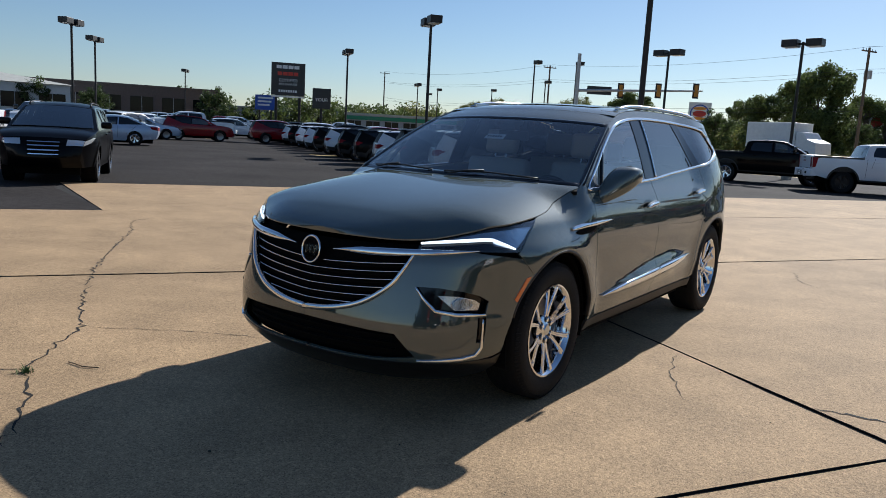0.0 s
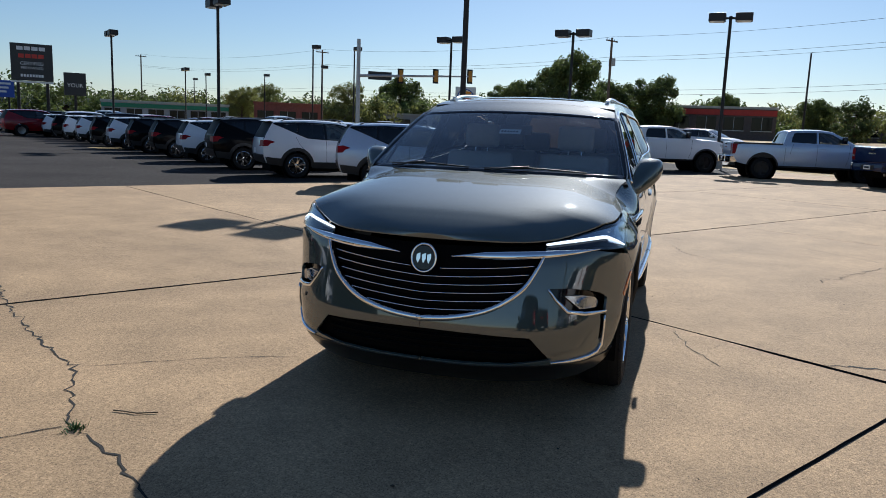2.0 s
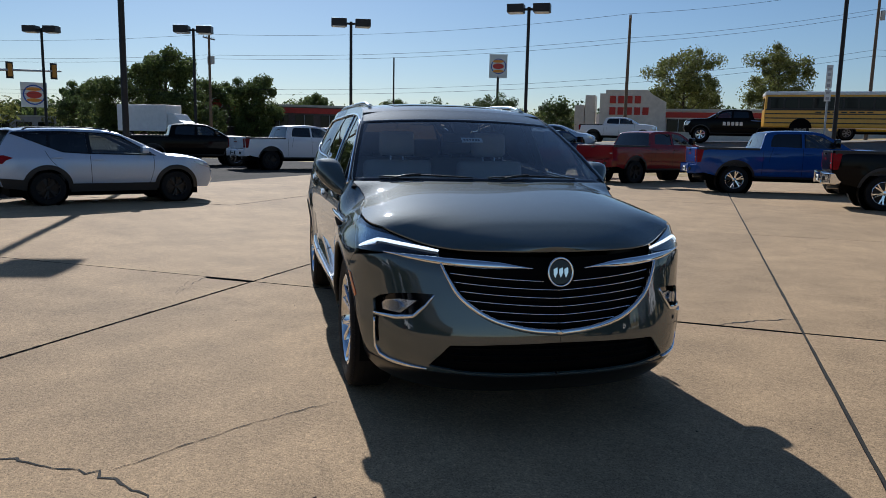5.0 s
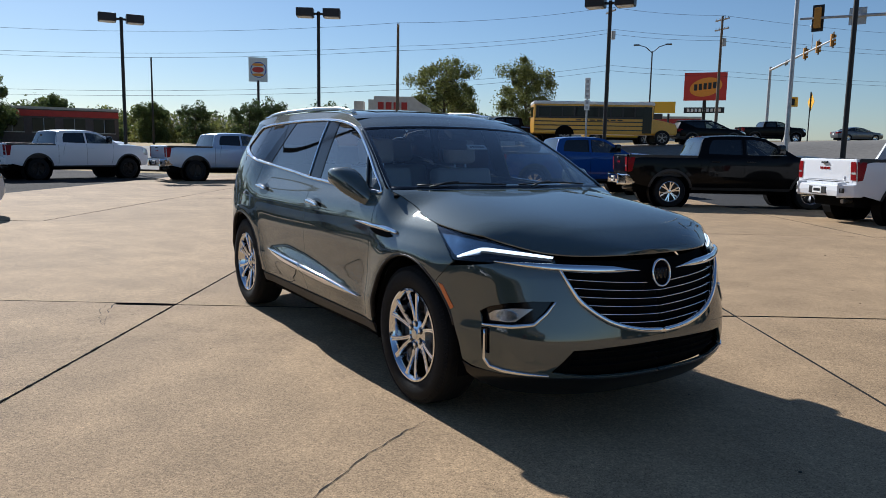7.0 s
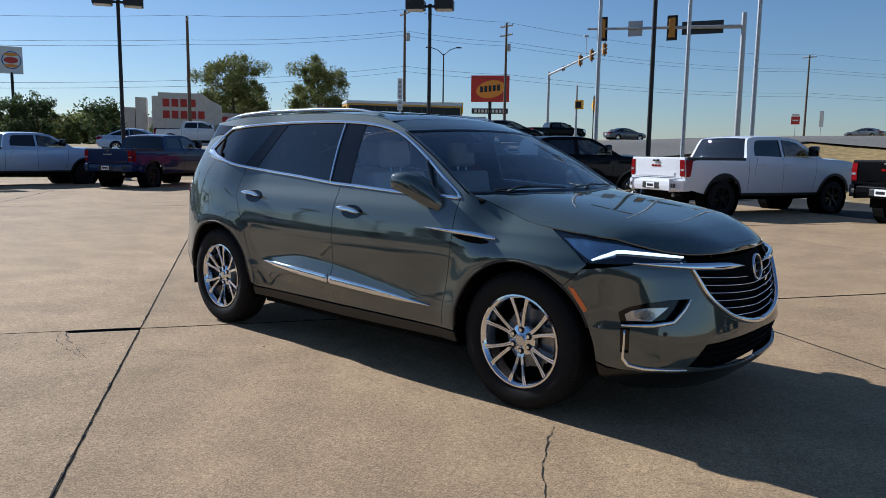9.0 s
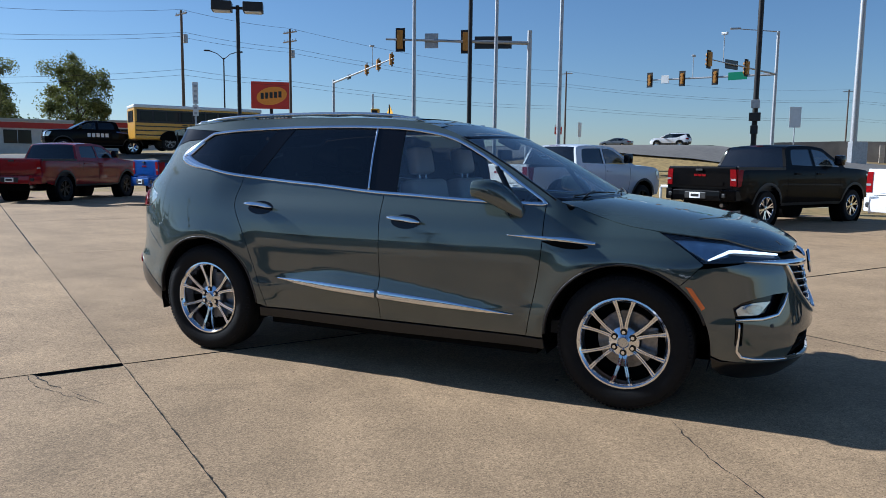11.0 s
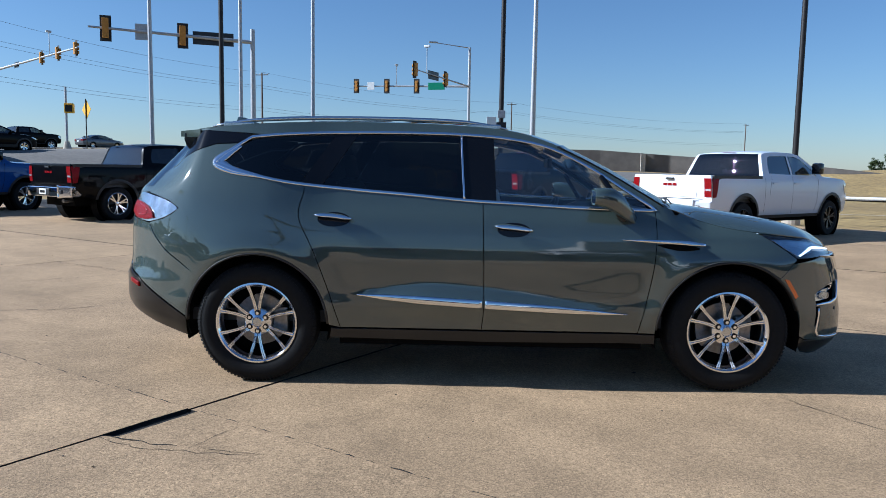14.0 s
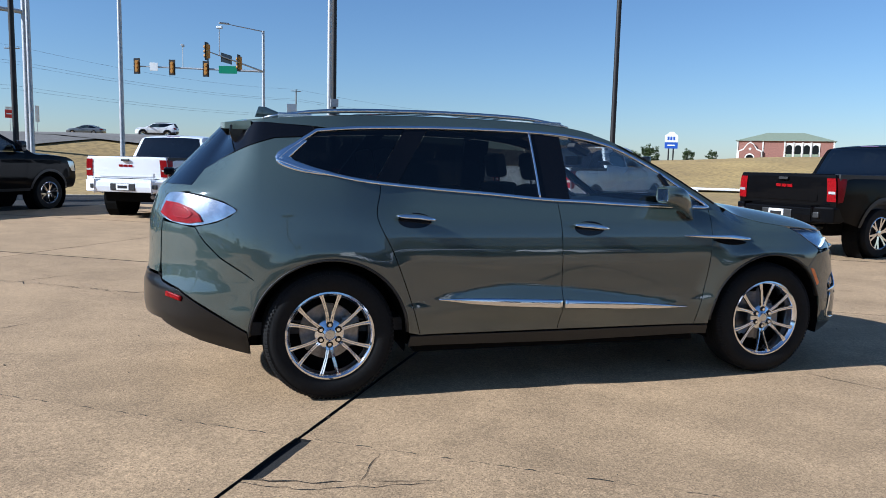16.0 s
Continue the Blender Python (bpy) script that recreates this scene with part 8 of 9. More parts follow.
def pylon(name, x, y, turn, posts, panels, label, category="sign"):
    """A sign on posts. panels: (y0, y1, z0, z1, material, proud)."""
    p = thing(name, label, category, at=pose(x, y, rise(x, y), 0, 0, turn))
    for py, r, h in posts:
        bm = bmesh.new()
        cyl(bm, (0, py, -0.3), (0, py, h), r, r, 12)
        part("post", bm, POLE_DARK, p)
    made = []
    for y0, y1, z0, z1, m_, proud in panels:
        bm = bmesh.new()
        box(bm, -0.18 - proud, 0.18 + proud, y0, y1, z0, z1)
        made.append(part("sign_panel", bm, m_, p, bevel=0.02))
    return p, made


def lettering(parent, text, size, m, material):
    """Raised letters that face +x of m."""
    cu = bpy.data.curves.new("lettering", "FONT")
    cu.body, cu.size, cu.extrude, cu.align_x, cu.align_y = text, size, 0.02, "CENTER", "CENTER"
    cu.materials.append(material)
    tmp = bpy.data.objects.new("lettering", cu)
    scene.collection.objects.link(tmp)
    dg = bpy.context.evaluated_depsgraph_get()
    me = bpy.data.meshes.new_from_object(tmp.evaluated_get(dg))
    bpy.data.objects.remove(tmp)
    ob = new("lettering", me)
    ob.parent = parent
    ob.matrix_basis = m
    return ob


FACE = Matrix.Rotation(radians(90), 4, "Z") @ Matrix.Rotation(radians(90), 4, "X")
# dealer pylon
dz = lambda e, d: 1.46 + d * math.tan(radians(e))
p, made = pylon("dealer_sign", -63.8, -70.9, 47, ((-1.5, 0.18, 6), (1.5, 0.18, 6)), ((-2.15, 2.15, 5.15, 9.3, SIGN_BLACK, 0.1), (-2.15, 2.15, 4.9, 5.1, SIGN_WHITE, 0.0)), "tall black dealer pylon sign with pale lettering")
for zc, w, hh in ((8.75, 1.5, 0.42), (7.9, 1.35, 0.45)):
    for k in range(4):
        bm = bmesh.new()
        box(bm, 0.285, 0.31, -w + k * w / 2, -w + k * w / 2 + w * 0.42, zc - hh / 2, zc + hh / 2)
        part("brand_bar", bm, SIGN_WHITE if zc > 8 else SIGN_RED, p)
lettering(p, "CERTIFIED", 0.52, Matrix.Translation((0.29, 0, 7.05)) @ FACE, SIGN_WHITE)
lettering(p, "PRE OWNED", 0.40, Matrix.Translation((0.29, 0, 6.55)) @ FACE, SIGN_WHITE)
bm = bmesh.new()
for k in range(8):
    box(bm, 0.285, 0.31, -1.2 + 0.3 * k, -0.98 + 0.3 * k, 5.55, 5.85)
part("name_bars", bm, SIGN_WHITE, p)
p, made = pylon("message_sign", -64.8, -65.8, 46, ((0, 0.15, 4),), ((-1.15, 1.15, 3.64, 6.19, SIGN_BLACK, 0.05),), "black electronic message sign on a post")
lettering(p, "YOUR", 0.6, Matrix.Translation((0.24, 0, 4.75)) @ FACE, SIGN_WHITE)
p, made = pylon("blue_sign", -84.3, -98.3, 50, ((-1.0, 0.15, 3.8), (1.0, 0.15, 3.8)), ((-1.75, 1.75, 3.7, 6.25, SIGN_BLUE, 0.05),), "blue shop sign with pale lettering bars")
for k in range(3):
    bm = bmesh.new()
    box(bm, 0.23, 0.26, -1.3, 1.3 - 0.3 * k, 5.6 - 0.6 * k, 5.9 - 0.6 * k)
    part("lettering_bar", bm, SIGN_WHITE, p)


def disc(parent, name, m, r0, r1, material):
    bm = bmesh.new()
    bmesh.ops.create_cone(bm, cap_ends=True, segments=32, radius1=1, radius2=1, depth=0.05, matrix=m @ Matrix.Rotation(radians(90), 4, "Y") @ Matrix.Diagonal((r1, r0, 1, 1)))
    return part(name, bm, material, parent)


# burger restaurant pylon, its emblem as plain shapes
p, _ = pylon("restaurant_sign", -205.9, 65.2, -18, ((0, 0.35, 18),), ((-2.6, 2.6, 17.6, 24.3, SIGN_WHITE, 0.1),), "tall white restaurant pylon with a red and orange round emblem")
for zc, m_, r in ((20.9, SIGN_BLUE, 2.2), (20.9, SIGN_WHITE, 1.95)):
    disc(p, "emblem_ring", Matrix.Translation((0.30 + 0.03 * (m_ is SIGN_WHITE), 0.1, zc)), r, r, m_)
for zc, hh, m_ in ((22.3, 0.5, SIGN_ORANGE), (20.9, 1.0, SIGN_RED), (19.5, 0.5, SIGN_ORANGE)):
    disc(p, "emblem_bun", Matrix.Translation((0.38, 0, zc)), 1.6, hh * 0.8, m_)
p, _ = pylon("restaurant_board", -158, -45.4, 15, ((0, 0.25, 5.6),), ((-2.3, 2.3, 5.3, 10.1, SIGN_WHITE, 0.1),), "white restaurant board with a red round emblem")
for k, (m_, r) in enumerate(((SIGN_BLUE, 1.95), (SIGN_WHITE, 1.7))):
    disc(p, "emblem_ring", Matrix.Translation((0.30 + 0.03 * k, 0.0, 7.7)), r, r, m_)
for zc, hh, m_ in ((8.8, 0.42, SIGN_ORANGE), (7.7, 0.85, SIGN_RED), (6.67, 0.42, SIGN_ORANGE)):
    disc(p, "emblem_bun", Matrix.Translation((0.38, 0, zc)), 1.35, hh * 0.8, m_)
# taco restaurant pylon
p, _ = pylon("taco_sign", -76.5, 96.9, -55, ((0, 0.28, 7.3),), ((-3.25, 3.25, 6.5, 10.9, SIGN_RED, 0.1), (-3.1, 3.1, 4.5, 5.4, SIGN_BLACK, 0.0)), "red pylon sign with an orange oval emblem")
disc(p, "emblem_oval", Matrix.Translation((0.30, 0.1, 8.6)) @ Matrix.Rotation(radians(12), 4, "X"), 2.5, 1.45, SIGN_ORANGE)
for k in range(5):
    bm = bmesh.new()
    box(bm, 0.33, 0.36, -1.7 + 0.72 * k, -1.7 + 0.72 * k + 0.5, 8.05 + 0.08 * k, 9.05 + 0.08 * k)
    part("brand_bar", bm, SIGN_BLACK, p)
for k in range(9):
    bm = bmesh.new()
    box(bm, 0.19, 0.22, -2.6 + 0.6 * k, -2.6 + 0.6 * k + 0.38, 4.7, 5.2)
    part("name_bar", bm, SIGN_WHITE, p)
p, _ = pylon("yellow_sign", -89.5, 100.3, -50, ((-2.0, 0.2, 5), (2.0, 0.2, 5)), ((-3.1, 3.1, 5.1, 7.1, SIGN_YELLOW, 0.05), (-3.1, 1.0, 4.0, 5.0, SIGN_BLACK, 0.0)), "yellow and dark shop sign on two posts")
p, _ = pylon("hotel_sign", 130, 200, 237, ((-0.7, 0.22, 5), (0.7, 0.22, 5)), ((-1.95, 1.95, 4.5, 6.4, SIGN_BLUE, 0.1), (-1.95, 1.95, 6.5, 8.6, SIGN_WHITE, 0.1)), "white and blue sign with an arched top on the hill")
bm = bmesh.new()
extrude_xz(bm, [(-1.95, 8.6), (1.95, 8.6), (1.3, 8.95), (0.6, 9.65), (-0.6, 9.65), (-1.3, 8.95)], -0.25, 0.25, Matrix.Rotation(radians(90), 4, "Z"))
part("arched_top", bm, SIGN_WHITE, p)
for k in range(3):
    bm = bmesh.new()
    box(bm, 0.285, 0.32, -1.2 + 0.85 * k, -0.6 + 0.85 * k, 7.1, 8.2)
    part("brand_bar", bm, SIGN_BLUE, p)
bm = bmesh.new()
box(bm, 0.285, 0.32, -1.2, 1.2, 5.3, 5.7)
part("name_bar", bm, SIGN_WHITE, p)

# white pipe rail at the lot edge
RAILW = mat("white_pipe", (0.75, 0.75, 0.72), 0.5, noise_scale=10, vary=0.1)
rail = thing("pipe_rail", "low white pipe rail along the verge", "rail")
line = [(-2.0, 24.0), (6.0, 24.2), (13.0, 22.8), (19.0, 18.5), (24.0, 12.0)]
pts = spline(line, 6)
sweep("rail", [(x, y, rise(x, y) + 0.62) for x, y in pts], np.tile([0, 0, 1.0], (len(pts), 1)), 0.11, 0.11, RAILW, rail, n=8)
for x, y in pts[::3]:
    bm = bmesh.new()
    cyl(bm, (x, y, rise(x, y) - 0.2), (x, y, rise(x, y) + 0.6), 0.05, n=8)
    part("post", bm, RAILW, rail)

# ---- buildings ----
STUCCO = mat("pale_stucco", (0.60, 0.56, 0.50), 0.85, noise_scale=2, vary=0.08, vary2=0.08, scale2=0.3)
BRICK_R = mat("dull_red_wall", (0.24, 0.075, 0.055), 0.85, noise_scale=3, vary=0.15)
BRICK_B = mat("brown_wall", (0.11, 0.085, 0.075), 0.85, noise_scale=3, vary=0.15)
GREY_W = mat("grey_metal_wall", (0.34, 0.34, 0.35), 0.6, noise_scale=2, vary=0.1)
WHITE_W = mat("white_metal_wall", (0.62, 0.62, 0.61), 0.6, noise_scale=2, vary=0.06)
ROOF_T = mat("pale_roof", (0.42, 0.42, 0.38), 0.7, noise_scale=1, vary=0.1)
RED_BAND = mat("red_band", (0.42, 0.03, 0.02), 0.6, noise_scale=2, vary=0.1)
WALL_C = mat("dark_bridge_wall", (0.13, 0.115, 0.10), 0.85, noise_scale=1, vary=0.2, vary2=0.2, scale2=0.1)


def building(name, x, y, turn, w, d, h, wall, roof_mat, label, windows=0, band=None, pitch=0.0, z=None, win_h=(0.35, 0.75), door=True):
    """A low building; its front looks to +x, w along y and d behind it."""
    b = thing(name, label, "building", at=pose(x, y, (rise(x, y) if z is None else z) - 0.2, 0, 0, turn))
    bm = bmesh.new()
    box(bm, -d, 0, -w / 2, w / 2, 0, h)
    part("wall", bm, wall, b)
    bm = bmesh.new()
    if pitch:
        p = [(-d - 0.6, -w / 2 - 0.6, h), (0.6, -w / 2 - 0.6, h), (0.6, w / 2 + 0.6, h), (-d - 0.6, w / 2 + 0.6, h)]
        lo = [bm.verts.new(q) for q in p]
        r0, r1 = bm.verts.new((-d / 2, -w / 2 + d / 2, h + pitch)), bm.verts.new((-d / 2, w / 2 - d / 2, h + pitch))
        bm.faces.new((lo[0], lo[1], r0))
        bm.faces.new((lo[1], lo[2], r1, r0))
        bm.faces.new((lo[2], lo[3], r1))
        bm.faces.new((lo[3], lo[0], r0, r1))
        bm.faces.new(lo[::-1])
    else:
        box(bm, -d - 0.15, 0.15, -w / 2 - 0.15, w / 2 + 0.15, h, h + 0.35)
    part("roof", bm, roof_mat, b)
    if band:
        bm = bmesh.new()
        box(bm, -0.05, 0.12, -w / 2 - 0.02, w / 2 + 0.02, h * 0.80, h * 0.97)
        part("fascia_band", bm, band, b)
    for k in range(windows):
        yy = -w / 2 + w * (k + 0.5) / windows
        wn = new("window")
        wn.parent = b
        bm = bmesh.new()
        box(bm, 0.01, 0.07, yy - w / windows * 0.36, yy + w / windows * 0.36, h * win_h[0], h * win_h[1])
        part("pane", bm, V_GLASS, wn)
        bm = bmesh.new()
        box(bm, 0.0, 0.16, yy - w / windows * 0.38, yy + w / windows * 0.38, h * win_h[0] - 0.12, h * win_h[0])
        part("sill", bm, STUCCO, wn)
        bm = bmesh.new()
        box(bm, 0.05, 0.10, yy - 0.04, yy + 0.04, h * win_h[0], h * win_h[1])
        part("frame", bm, GREY_W, wn)
    return b


# taco restaurant: pale parapets with a stepped tower
taco = building("taco_restaurant", -90.6, 56.0, -30, 22, 14, 4.4, STUCCO, ROOF_T, "pale stucco restaurant with stepped tower and red band", 5, RED_BAND)
tower = [(-4.0, 0.0), (-4.0, 6.8), (-3.2, 6.8), (-3.2, 7.3), (2.6, 7.3), (3.4, 6.6), (5.2, 5.6), (5.2, 0.0)]
bm = bmesh.new()
extrude_xz(bm, tower, -0.6, 0.3, Matrix.Translation((0.8, -7.0, 0)) @ Matrix.Rotation(radians(90), 4, "Z"))
part("tower", bm, STUCCO, taco)
for row, n_, z in ((0, 4, 5.9), (1, 5, 4.3)):
    for k in range(n_):
        bm = bmesh.new()
        box(bm, 1.42, 1.50, -9.6 + 1.15 * k, -9.6 + 1.15 * k + 0.85, z - 0.5, z + 0.55)
        part("brand_bar", bm, RED_BAND, taco)
for k, (yy, hh) in enumerate(((-12.5, 6.6), (-14.0, 5.2))):
    bm = bmesh.new()
    box(bm, -3, 0.2, yy - 0.7, yy + 0.7, 0, hh)
    part("pier", bm, STUCCO, taco)
building("furniture_shop", -120, 118, -45, 40, 20, 6.0, STUCCO, ROOF_T, "long pale shop building", 6, RED_BAND)
burger = building("burger_restaurant", -118, 3, -2, 24, 14, 5.0, BRICK_B, ROOF_T, "brown burger restaurant with a red eave", 6, RED_BAND)
bm = bmesh.new()
box(bm, -2, 0.5, -13.5, -9.5, 0, 6.4)
part("tower", bm, BRICK_B, burger)
disc(burger, "emblem", Matrix.Translation((0.55, -11.5, 5.2)), 1.0, 1.0, SIGN_WHITE)
disc(burger, "emblem", Matrix.Translation((0.62, -11.5, 5.2)), 0.75, 0.75, RED_BAND)
building("red_shop", -103.6, -59.9, 29, 10.6, 12, 4.15, BRICK_R, BRICK_R, "low dark red shop building", 3)
building("pale_store", -95.5, -77.0, 38, 19, 12, 3.7, GREY_W, ROOF_T, "low pale store with a green band", 6, SIGN_GREEN)
building("grey_shop", -150, -55, 20, 30, 14, 3.6, GREY_W, ROOF_T, "low grey shop row", 8)
building("grey_house", -175, 40, -10, 26, 14, 4.0, BRICK_B, ROOF_T, "low brown building among trees", 5, pitch=2.5)
building("brown_house", -150, 72, -25, 18, 12, 3.6, STUCCO, BRICK_B, "house with a brown roof among trees", 3, pitch=2.6)
building("showroom", -28, -120, 72, 60, 24, 5.6, WHITE_W, ROOF_T, "long white metal showroom building", 12, pitch=2.2)
building("service_shop", -70, -128, 58, 44, 24, 7.0, BRICK_B, BRICK_B, "dark brown service building", 8)
building("long_shed", -2, -105, 85, 50, 14, 4.4, GREY_W, ROOF_T, "long grey metal shed behind the stock rows", 8, pitch=1.8)
building("store_row", -120, -135, 45, 50, 16, 5, GREY_W, ROOF_T, "grey store row beyond the lot", 9)
OFFICE_BRICK = mat("soft_red_brick", (0.25, 0.115, 0.085), 0.85, noise_scale=3, vary=0.2)
ROOF_O = mat("olive_metal_roof", (0.22, 0.25, 0.17), 0.5, noise_scale=2, vary=0.1)
hotel = building("hill_office", 165.6, 192.1, 229, 28, 17, 6.5, OFFICE_BRICK, ROOF_O, "brick office with arched white-framed windows and olive roof", 0, None, 2.9, z=4.4)
TURN_Y = Matrix.Rotation(radians(90), 4, "Z")


def arch_shape(half, low, high):
    """Upright opening with a half-round head."""
    return [(-half, low), (half, low)] + [(half * math.cos(a), high - half + half * math.sin(a)) for a in np.linspace(0, math.pi, 11)]


for k in range(4):
    yc = 1.3 + 2.5 * k
    wn = new("window")
    wn.parent = hotel
    bm = bmesh.new()
    box(bm, 0.0, 0.14, yc - 1.25, yc + 1.25, 0.2, 5.9)
    part("surround", bm, STUCCO, wn)
    bm = bmesh.new()
    extrude_xz(bm, arch_shape(0.85, 0.9, 5.3), -0.04, 0.02, Matrix.Translation((0.16, yc, 0)) @ TURN_Y)
    part("pane", bm, V_GLASS, wn)
    bm = bmesh.new()
    box(bm, 0.18, 0.26, yc - 0.85, yc + 0.85, 0.3, 2.5)
    part("panel", bm, ROOF_O, wn)
    bm = bmesh.new()
    box(bm, 0.14, 0.42, yc - 1.42, yc - 1.08, 0.2, 6.2)
    part("pilaster", bm, STUCCO, wn)
gable = [(-3.2, 0), (-3.2, 3.0), (-1.9, 3.6), (-0.9, 5.2), (0, 5.8), (0.9, 5.2), (1.9, 3.6), (3.2, 3.0), (3.2, 0)]
porch = Matrix.Translation((0.6, -10, 0)) @ TURN_Y
bm = bmesh.new()
extrude_xz(bm, gable, -0.5, 0.4, porch)
front = part("porch", bm, OFFICE_BRICK, hotel)
bm = bmesh.new()
extrude_xz(bm, [(x * 1.1, z + 0.35 if z else 0) for x, z in gable], -0.4, 0.3, porch)
part("coping", bm, STUCCO, front)
bm = bmesh.new()
extrude_xz(bm, arch_shape(1.5, 0.0, 2.5), -0.56, -0.45, porch)
part("arch", bm, STUCCO, front)
bm = bmesh.new()
extrude_xz(bm, arch_shape(1.15, 0.0, 2.1), -0.60, -0.5, porch)
part("doorway", bm, V_GLASS, front)
bm = bmesh.new()
extrude_xz(bm, [(-0.5, 3.9), (0, 3.4), (0.5, 3.9), (0, 4.4)], -0.56, -0.45, porch)
part("diamond", bm, STUCCO, front)
for y0 in (-14.0, -6.5, -0.2, 13.6):
    bm = bmesh.new()
    box(bm, 0.0, 0.2, y0, y0 + 0.4, 0, 6.5)
    part("corner_stone", bm, STUCCO, hotel)
# bridge parapet along the rising road
bm = bmesh.new()
prev = None
for x, y, z in ((1.0, 74.4, 3.7), (6.6, 74, 3.8), (14.9, 73, 3.7), (21, 71.7, 3.3), (33, 67.4, 2.5), (40, 64, 1.7)):
    cur = (x, y, z)
    if prev:
        a, b = Vector(prev), Vector(cur)
        n = Vector((-(b - a).y, (b - a).x, 0)).normalized() * 0.3
        lo = [bm.verts.new((q.x, q.y, 0)) for q in (a - n, b - n, b + n, a + n)]
        hi = [bm.verts.new((q.x, q.y, a.z if k in (0, 3) else b.z)) for k, q in enumerate((a - n, b - n, b + n, a + n))]
        for k in range(4):
            bm.faces.new((lo[k], lo[(k + 1) % 4], hi[(k + 1) % 4], hi[k]))
        bm.faces.new(hi)
    prev = cur
tagged(part("bridge_wall", bm, WALL_C), "long dark retaining wall of the overpass", "wall", kind="structure")
for k in range(3):
    bm = bmesh.new()
    x = 10 + 9 * k
    y = float(np.interp(x, [6.6, 14.9, 21, 33], [74, 73, 71.7, 67.4])) - 0.6
    box(bm, x - 0.2, x + 0.2, y - 0.2, y + 0.2, 0, 3.4)
    tagged(part("wall_pier", bm, KERB), "pale concrete pier of the overpass wall", "pier", "wall piers")
bm = bmesh.new()
box(bm, -0.5, 0.5, -0.35, 0.35, 0, 1.5)
cab = part("signal_cabinet", bm, POLE_GALV, bevel=0.03)
cab.matrix_world = pose(6.5, 52, rise(6.5, 52), 0, 0, 20)
tagged(cab, "grey steel signal cabinet by the road", "cabinet")

# ---- trees ----
BARK = mat("bark", (0.075, 0.055, 0.04), 0.9, noise_scale=12, vary=0.3, bump=0.5, bump_scale=40)


def leaf_material(name, c):
    m = mat(name, c, 0.6, spec=0.3)
    nt = m.node_tree
    b = nt.nodes["Principled BSDF"]
    g = nt.nodes.new("ShaderNodeNewGeometry")
    r = nt.nodes.new("ShaderNodeMapRange")
    r.inputs[3].default_value, r.inputs[4].default_value = 0.55, 1.5
    nt.links.new(g.outputs["Random Per Island"], r.inputs[0])
    mx = nt.nodes.new("ShaderNodeMix")
    mx.data_type, mx.blend_type = "RGBA", "MULTIPLY"
    mx.inputs[0].default_value, mx.inputs[6].default_value = 1, (*c, 1)
    nt.links.new(r.outputs[0], mx.inputs[7])
    nt.links.new(mx.outputs[2], b.inputs["Base Color"])
    b.inputs["Transmission Weight"].default_value = 0.0
    tr = nt.nodes.new("ShaderNodeBsdfTranslucent")
    nt.links.new(mx.outputs[2], tr.inputs[0])
    ms = nt.nodes.new("ShaderNodeMixShader")
    ms.inputs[0].default_value = 0.4
    nt.links.new(b.outputs[0], ms.inputs[1])
    nt.links.new(tr.outputs[0], ms.inputs[2])
    nt.links.new(ms.outputs[0], nt.nodes["Material Output"].inputs[0])
    return m


LEAVES = [leaf_material("leaves_green", (0.100, 0.130, 0.038)), leaf_material("leaves_olive", (0.165, 0.175, 0.050)), leaf_material("leaves_dark", (0.060, 0.085, 0.028))]


def leaves(rnd, centres, count, size, spread):
    """Small bent leaf sprays round the given clump centres."""
    verts, faces = [], []
    for _ in range(count):
        c, s = rnd.choice(centres)
        d = Vector((rnd.gauss(0, 1), rnd.gauss(0, 1), rnd.gauss(0, 0.8)))
        d = d.normalized() * s * (rnd.random() ** 0.45)
        p = Vector(c) + d
        n = (d.normalized() + Vector((rnd.gauss(0, 0.6), rnd.gauss(0, 0.6), rnd.gauss(0, 0.6)))).normalized()
        t = n.orthogonal().normalized()
        t.rotate(Matrix.Rotation(rnd.uniform(0, 6.3), 3, n))
        b = n.cross(t)
        k = size * rnd.uniform(0.5, 1.3)
        i = len(verts)
        verts += [p - t * k, p - b * k * 0.55 + n * k * 0.15, p + t * k, p + b * k * 0.55 + n * k * 0.15]
        faces.append((i, i + 1, i + 2, i + 3))
    return verts, faces


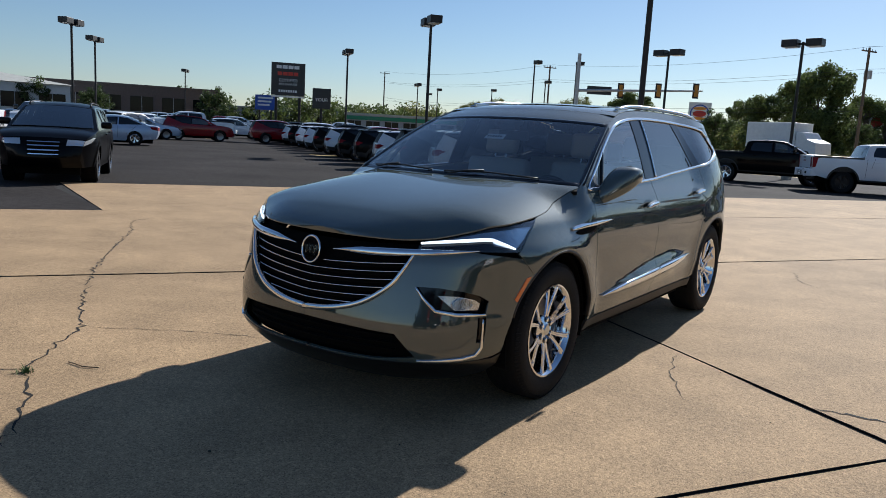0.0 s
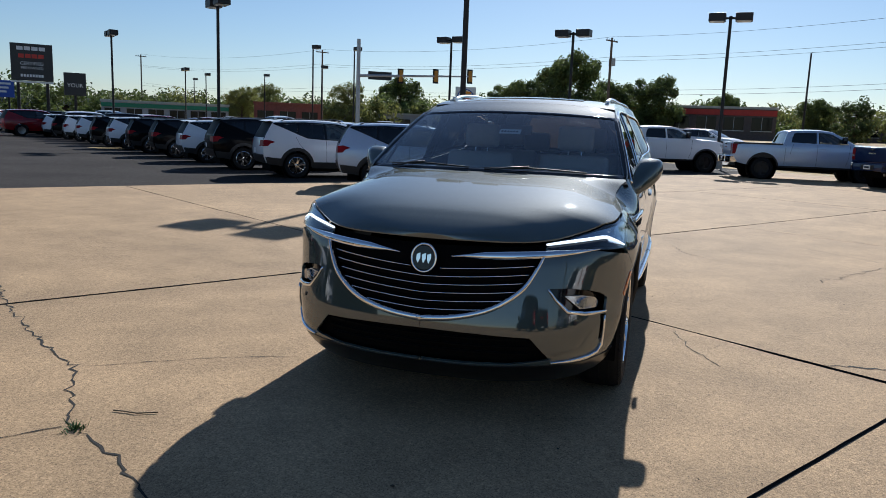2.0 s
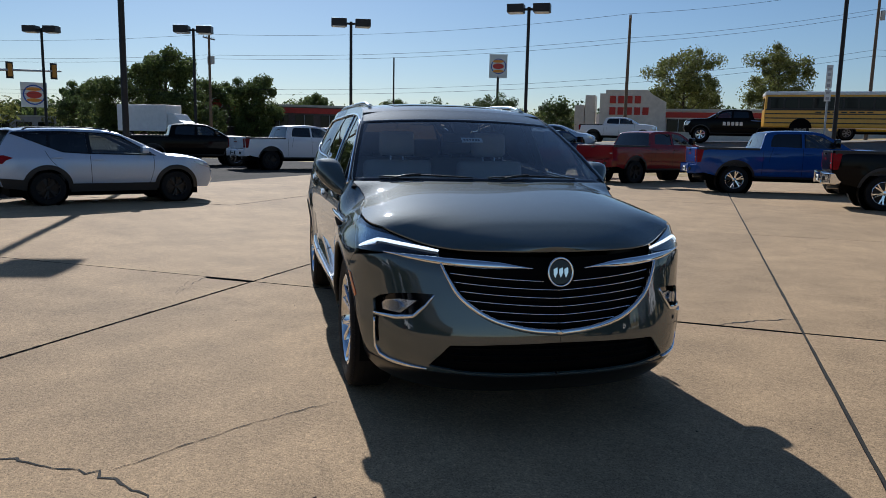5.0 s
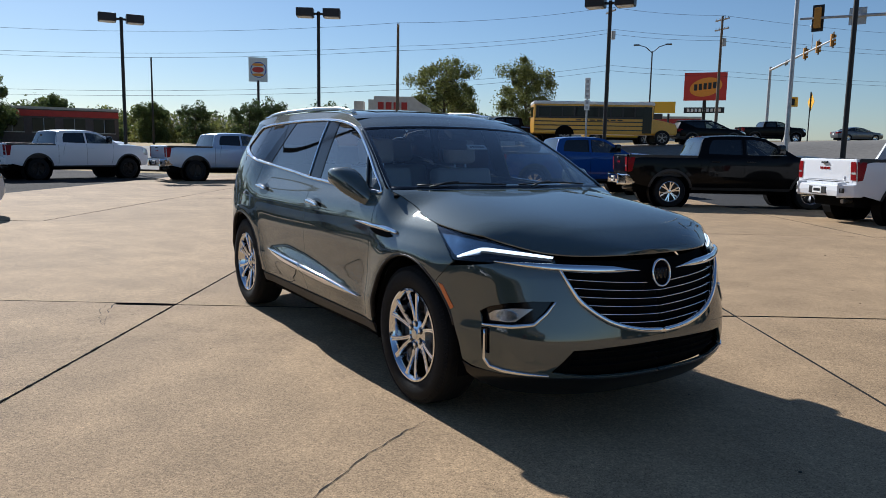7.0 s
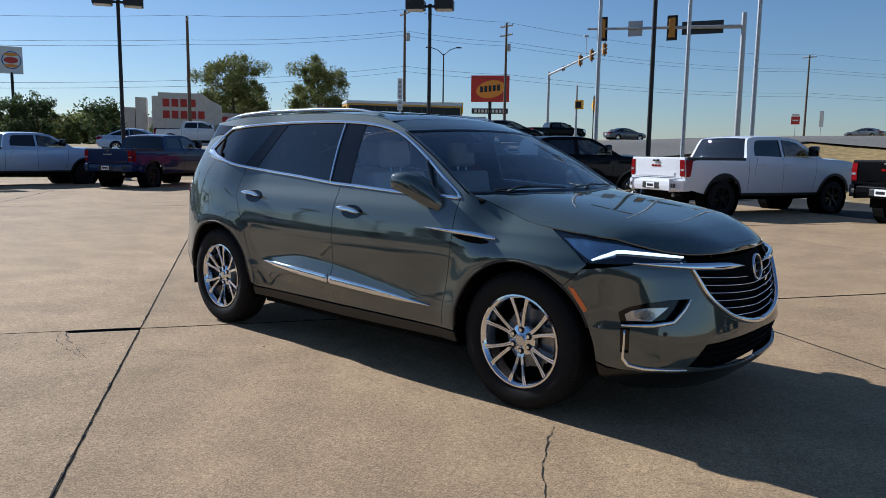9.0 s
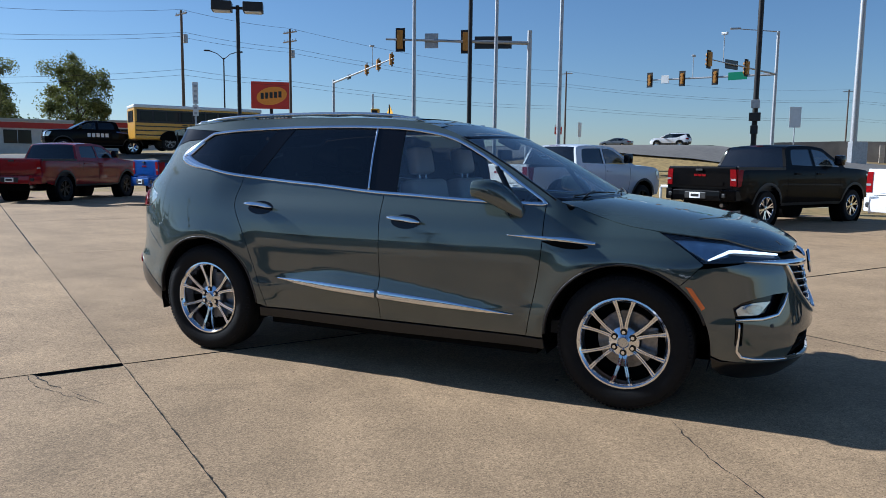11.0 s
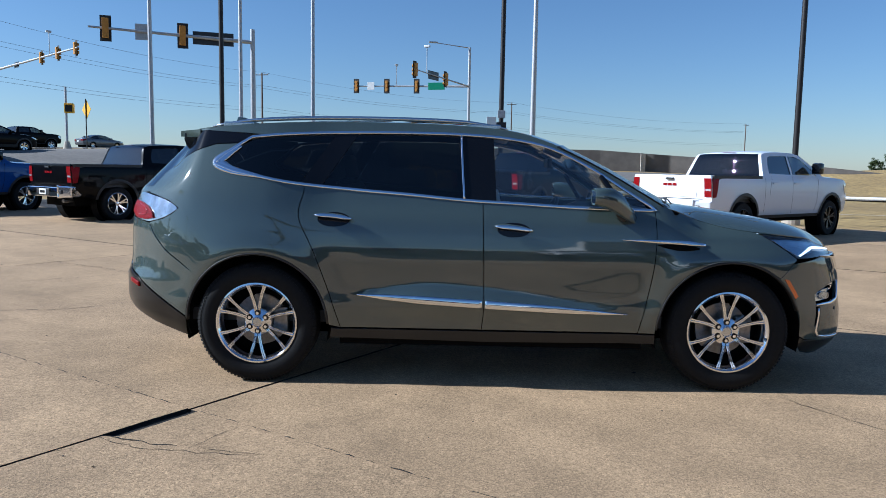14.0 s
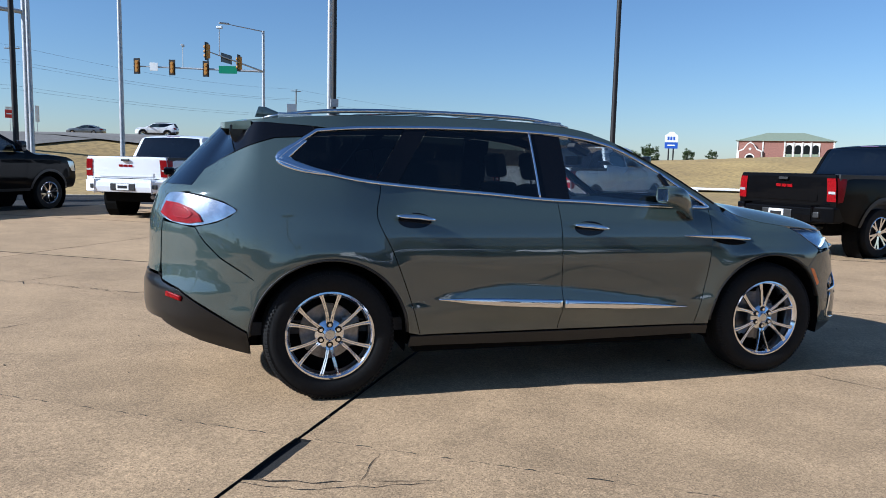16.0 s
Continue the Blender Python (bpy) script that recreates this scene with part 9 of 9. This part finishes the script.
def tree(seed, h, crown_r, leaf, label, count=2600, trunk_share=0.30, size=0.22, gaps=1.0):
    rnd = random.Random(seed)
    t = thing("tree", label, "tree", "trees")
    bm = bmesh.new()
    cyl(bm, (0, 0, -0.4), (0.1, 0.05, h * trunk_share), h * 0.028, h * 0.020, 10)
    cyl(bm, (0.1, 0.05, h * trunk_share), (0.0, 0.2, h * 0.78), h * 0.020, h * 0.006, 8)
    centres = []
    for k in range(20):
        a = 2.4 * k + rnd.uniform(-0.4, 0.4)
        z = h * (trunk_share * 0.8 + (0.93 - trunk_share * 0.8) * (k + 0.5) / 20)
        rr = crown_r * (math.sin(math.pi * min(1, max(0.10, (z / h - trunk_share * 0.6) / (1 - trunk_share * 0.6)))) ** 0.6) * rnd.uniform(0.3, 0.85)
        c = Vector((rr * math.cos(a), rr * math.sin(a), z + rnd.uniform(-0.05, 0.05) * h))
        base = Vector((0.05, 0.1, max(h * trunk_share * 0.8, z - rr * 0.8)))
        cyl(bm, base, c, h * 0.009, h * 0.003, 6)
        centres.append((c, crown_r * rnd.uniform(0.28, 0.42)))
        for _ in range(3):
            o = Vector((rnd.gauss(0, 1), rnd.gauss(0, 1), rnd.gauss(0, 0.7))).normalized() * crown_r * 0.34
            centres.append((c + o, crown_r * rnd.uniform(0.12, 0.26)))
    part("trunk", bm, BARK, t, smooth=True)
    v, f = leaves(rnd, centres, count, size, gaps)
    mesh_object("crown", v, f, leaf, t, False)["kind"] = "stuff"
    return t


big = tree(1, 11.0, 6.0, LEAVES[0], "large leafy green shade tree", 30000, 0.12, 0.23)
big.matrix_world = pose(-108, -15, rise(-108, -15), 0, 0, 20)
airy = tree(2, 15.5, 6.6, LEAVES[1], "tall olive-green tree with open crown", 22000, 0.24, 0.21)
airy.matrix_world = pose(-113.5, 70.2, rise(-113.5, 70.2), 0, 0, 0)
small = tree(3, 5.5, 2.6, LEAVES[2], "small dark green bushy tree", 5000, 0.12, 0.16)
small.matrix_world = pose(-92, 27, rise(-92, 27), 0, 0, 0)
copies = [(big, -114, -3, 60, 0.76), (big, -113, -22.5, 140, 0.72), (big, -120, -9.5, 250, 0.74), (airy, -109, 86, 200, 1.0), (airy, -123.2, 78.5, 100, 0.8), (small, -95, 31, 90, 1.1), (small, -100, 22, 30, 1.0), (small, -100, -8, 200, 0.8),
          (small, -86, -22, 200, 0.9), (small, -90, 37, 20, 1.0), (big, -196, -44, 60, 1.1), (big, -160, -62, 10, 1.0), (airy, -140, -66, 10, 0.62), (small, -60, -110, 40, 1.0), (small, -52, -113, 90, 1.1),
          (small, -78, -104, 10, 1.2), (small, 47.3, 79.6, 60, 0.34), (small, 48.9, 78.7, 140, 0.52), (small, 53.0, 76.4, 60, 0.34), (small, 55.4, 74.9, 10, 0.28), (big, -175, 10, 10, 0.8), (big, -140, 24, 150, 0.6), (airy, -150, -92, 50, 0.62), (airy, -128, -84, 50, 0.5)]
for t, x, y, turn, s in copies:
    # the bushes on the hill branch from the ground
    m = pose(x, y, rise(x, y) - (1.9 * s if x > 0 else 0), 0, 0, turn) @ Matrix.Scale(s, 4)
    c = copy_thing(t, m)
    c.matrix_world = m
# far woods along the skyline
rnd = random.Random(21)
for m_, lo, hi, n, d0, nm in ((LEAVES[2], 140, 236, 170, 190, "woods"), (LEAVES[0], 146, 232, 120, 170, "woods"), (LEAVES[1], 158, 222, 60, 150, "woods")):
    centres = []
    for _ in range(n):
        a = radians(rnd.uniform(lo, hi))
        d = d0 * rnd.uniform(0.95, 1.35)
        x, y = d * math.cos(a), d * math.sin(a)
        r = rnd.uniform(2.2, 4.6) * d0 / 180 * (0.6 if d0 > 300 else 1)
        z = rise(x, y)
        for k in range(6):
            centres.append(((x + rnd.gauss(0, r), y + rnd.gauss(0, r), z + r * rnd.uniform(0.2, 1.6)), r * rnd.uniform(0.5, 0.9)))
    v, f = leaves(rnd, centres, n * 1000, 0.46 * d0 / 180, 1)
    w_ = mesh_object(nm, v, f, m_, None, False)
    tagged(w_, "distant green woods along the skyline", "woods", kind="stuff")


# an unseen showroom added behind the camera, to give the doors something to mirror
SHOW_W = mat("unseen_showroom_panel", (0.62, 0.62, 0.60), 0.6, noise_scale=2, vary=0.05)
show = thing("showroom", "unseen low showroom with dark glass front and pale fascia, added for reflections", "building")
bm = bmesh.new()
box(bm, 6, 52, -46, -31.0, -0.05, 5.4)
part("wall", bm, SHOW_W, show, bevel=0.03)
for k in range(11):
    bm = bmesh.new()
    box(bm, 7.0 + 4.05 * k, 10.9 + 4.05 * k, -31.05, -30.95, 0.25, 3.6)
    part("unseen_showroom_window", bm, V_GLASS, show)
bm = bmesh.new()
box(bm, 5.6, 52.4, -31.2, -29.6, 3.9, 5.6)
part("fascia", bm, SHOW_W, show, bevel=0.05)
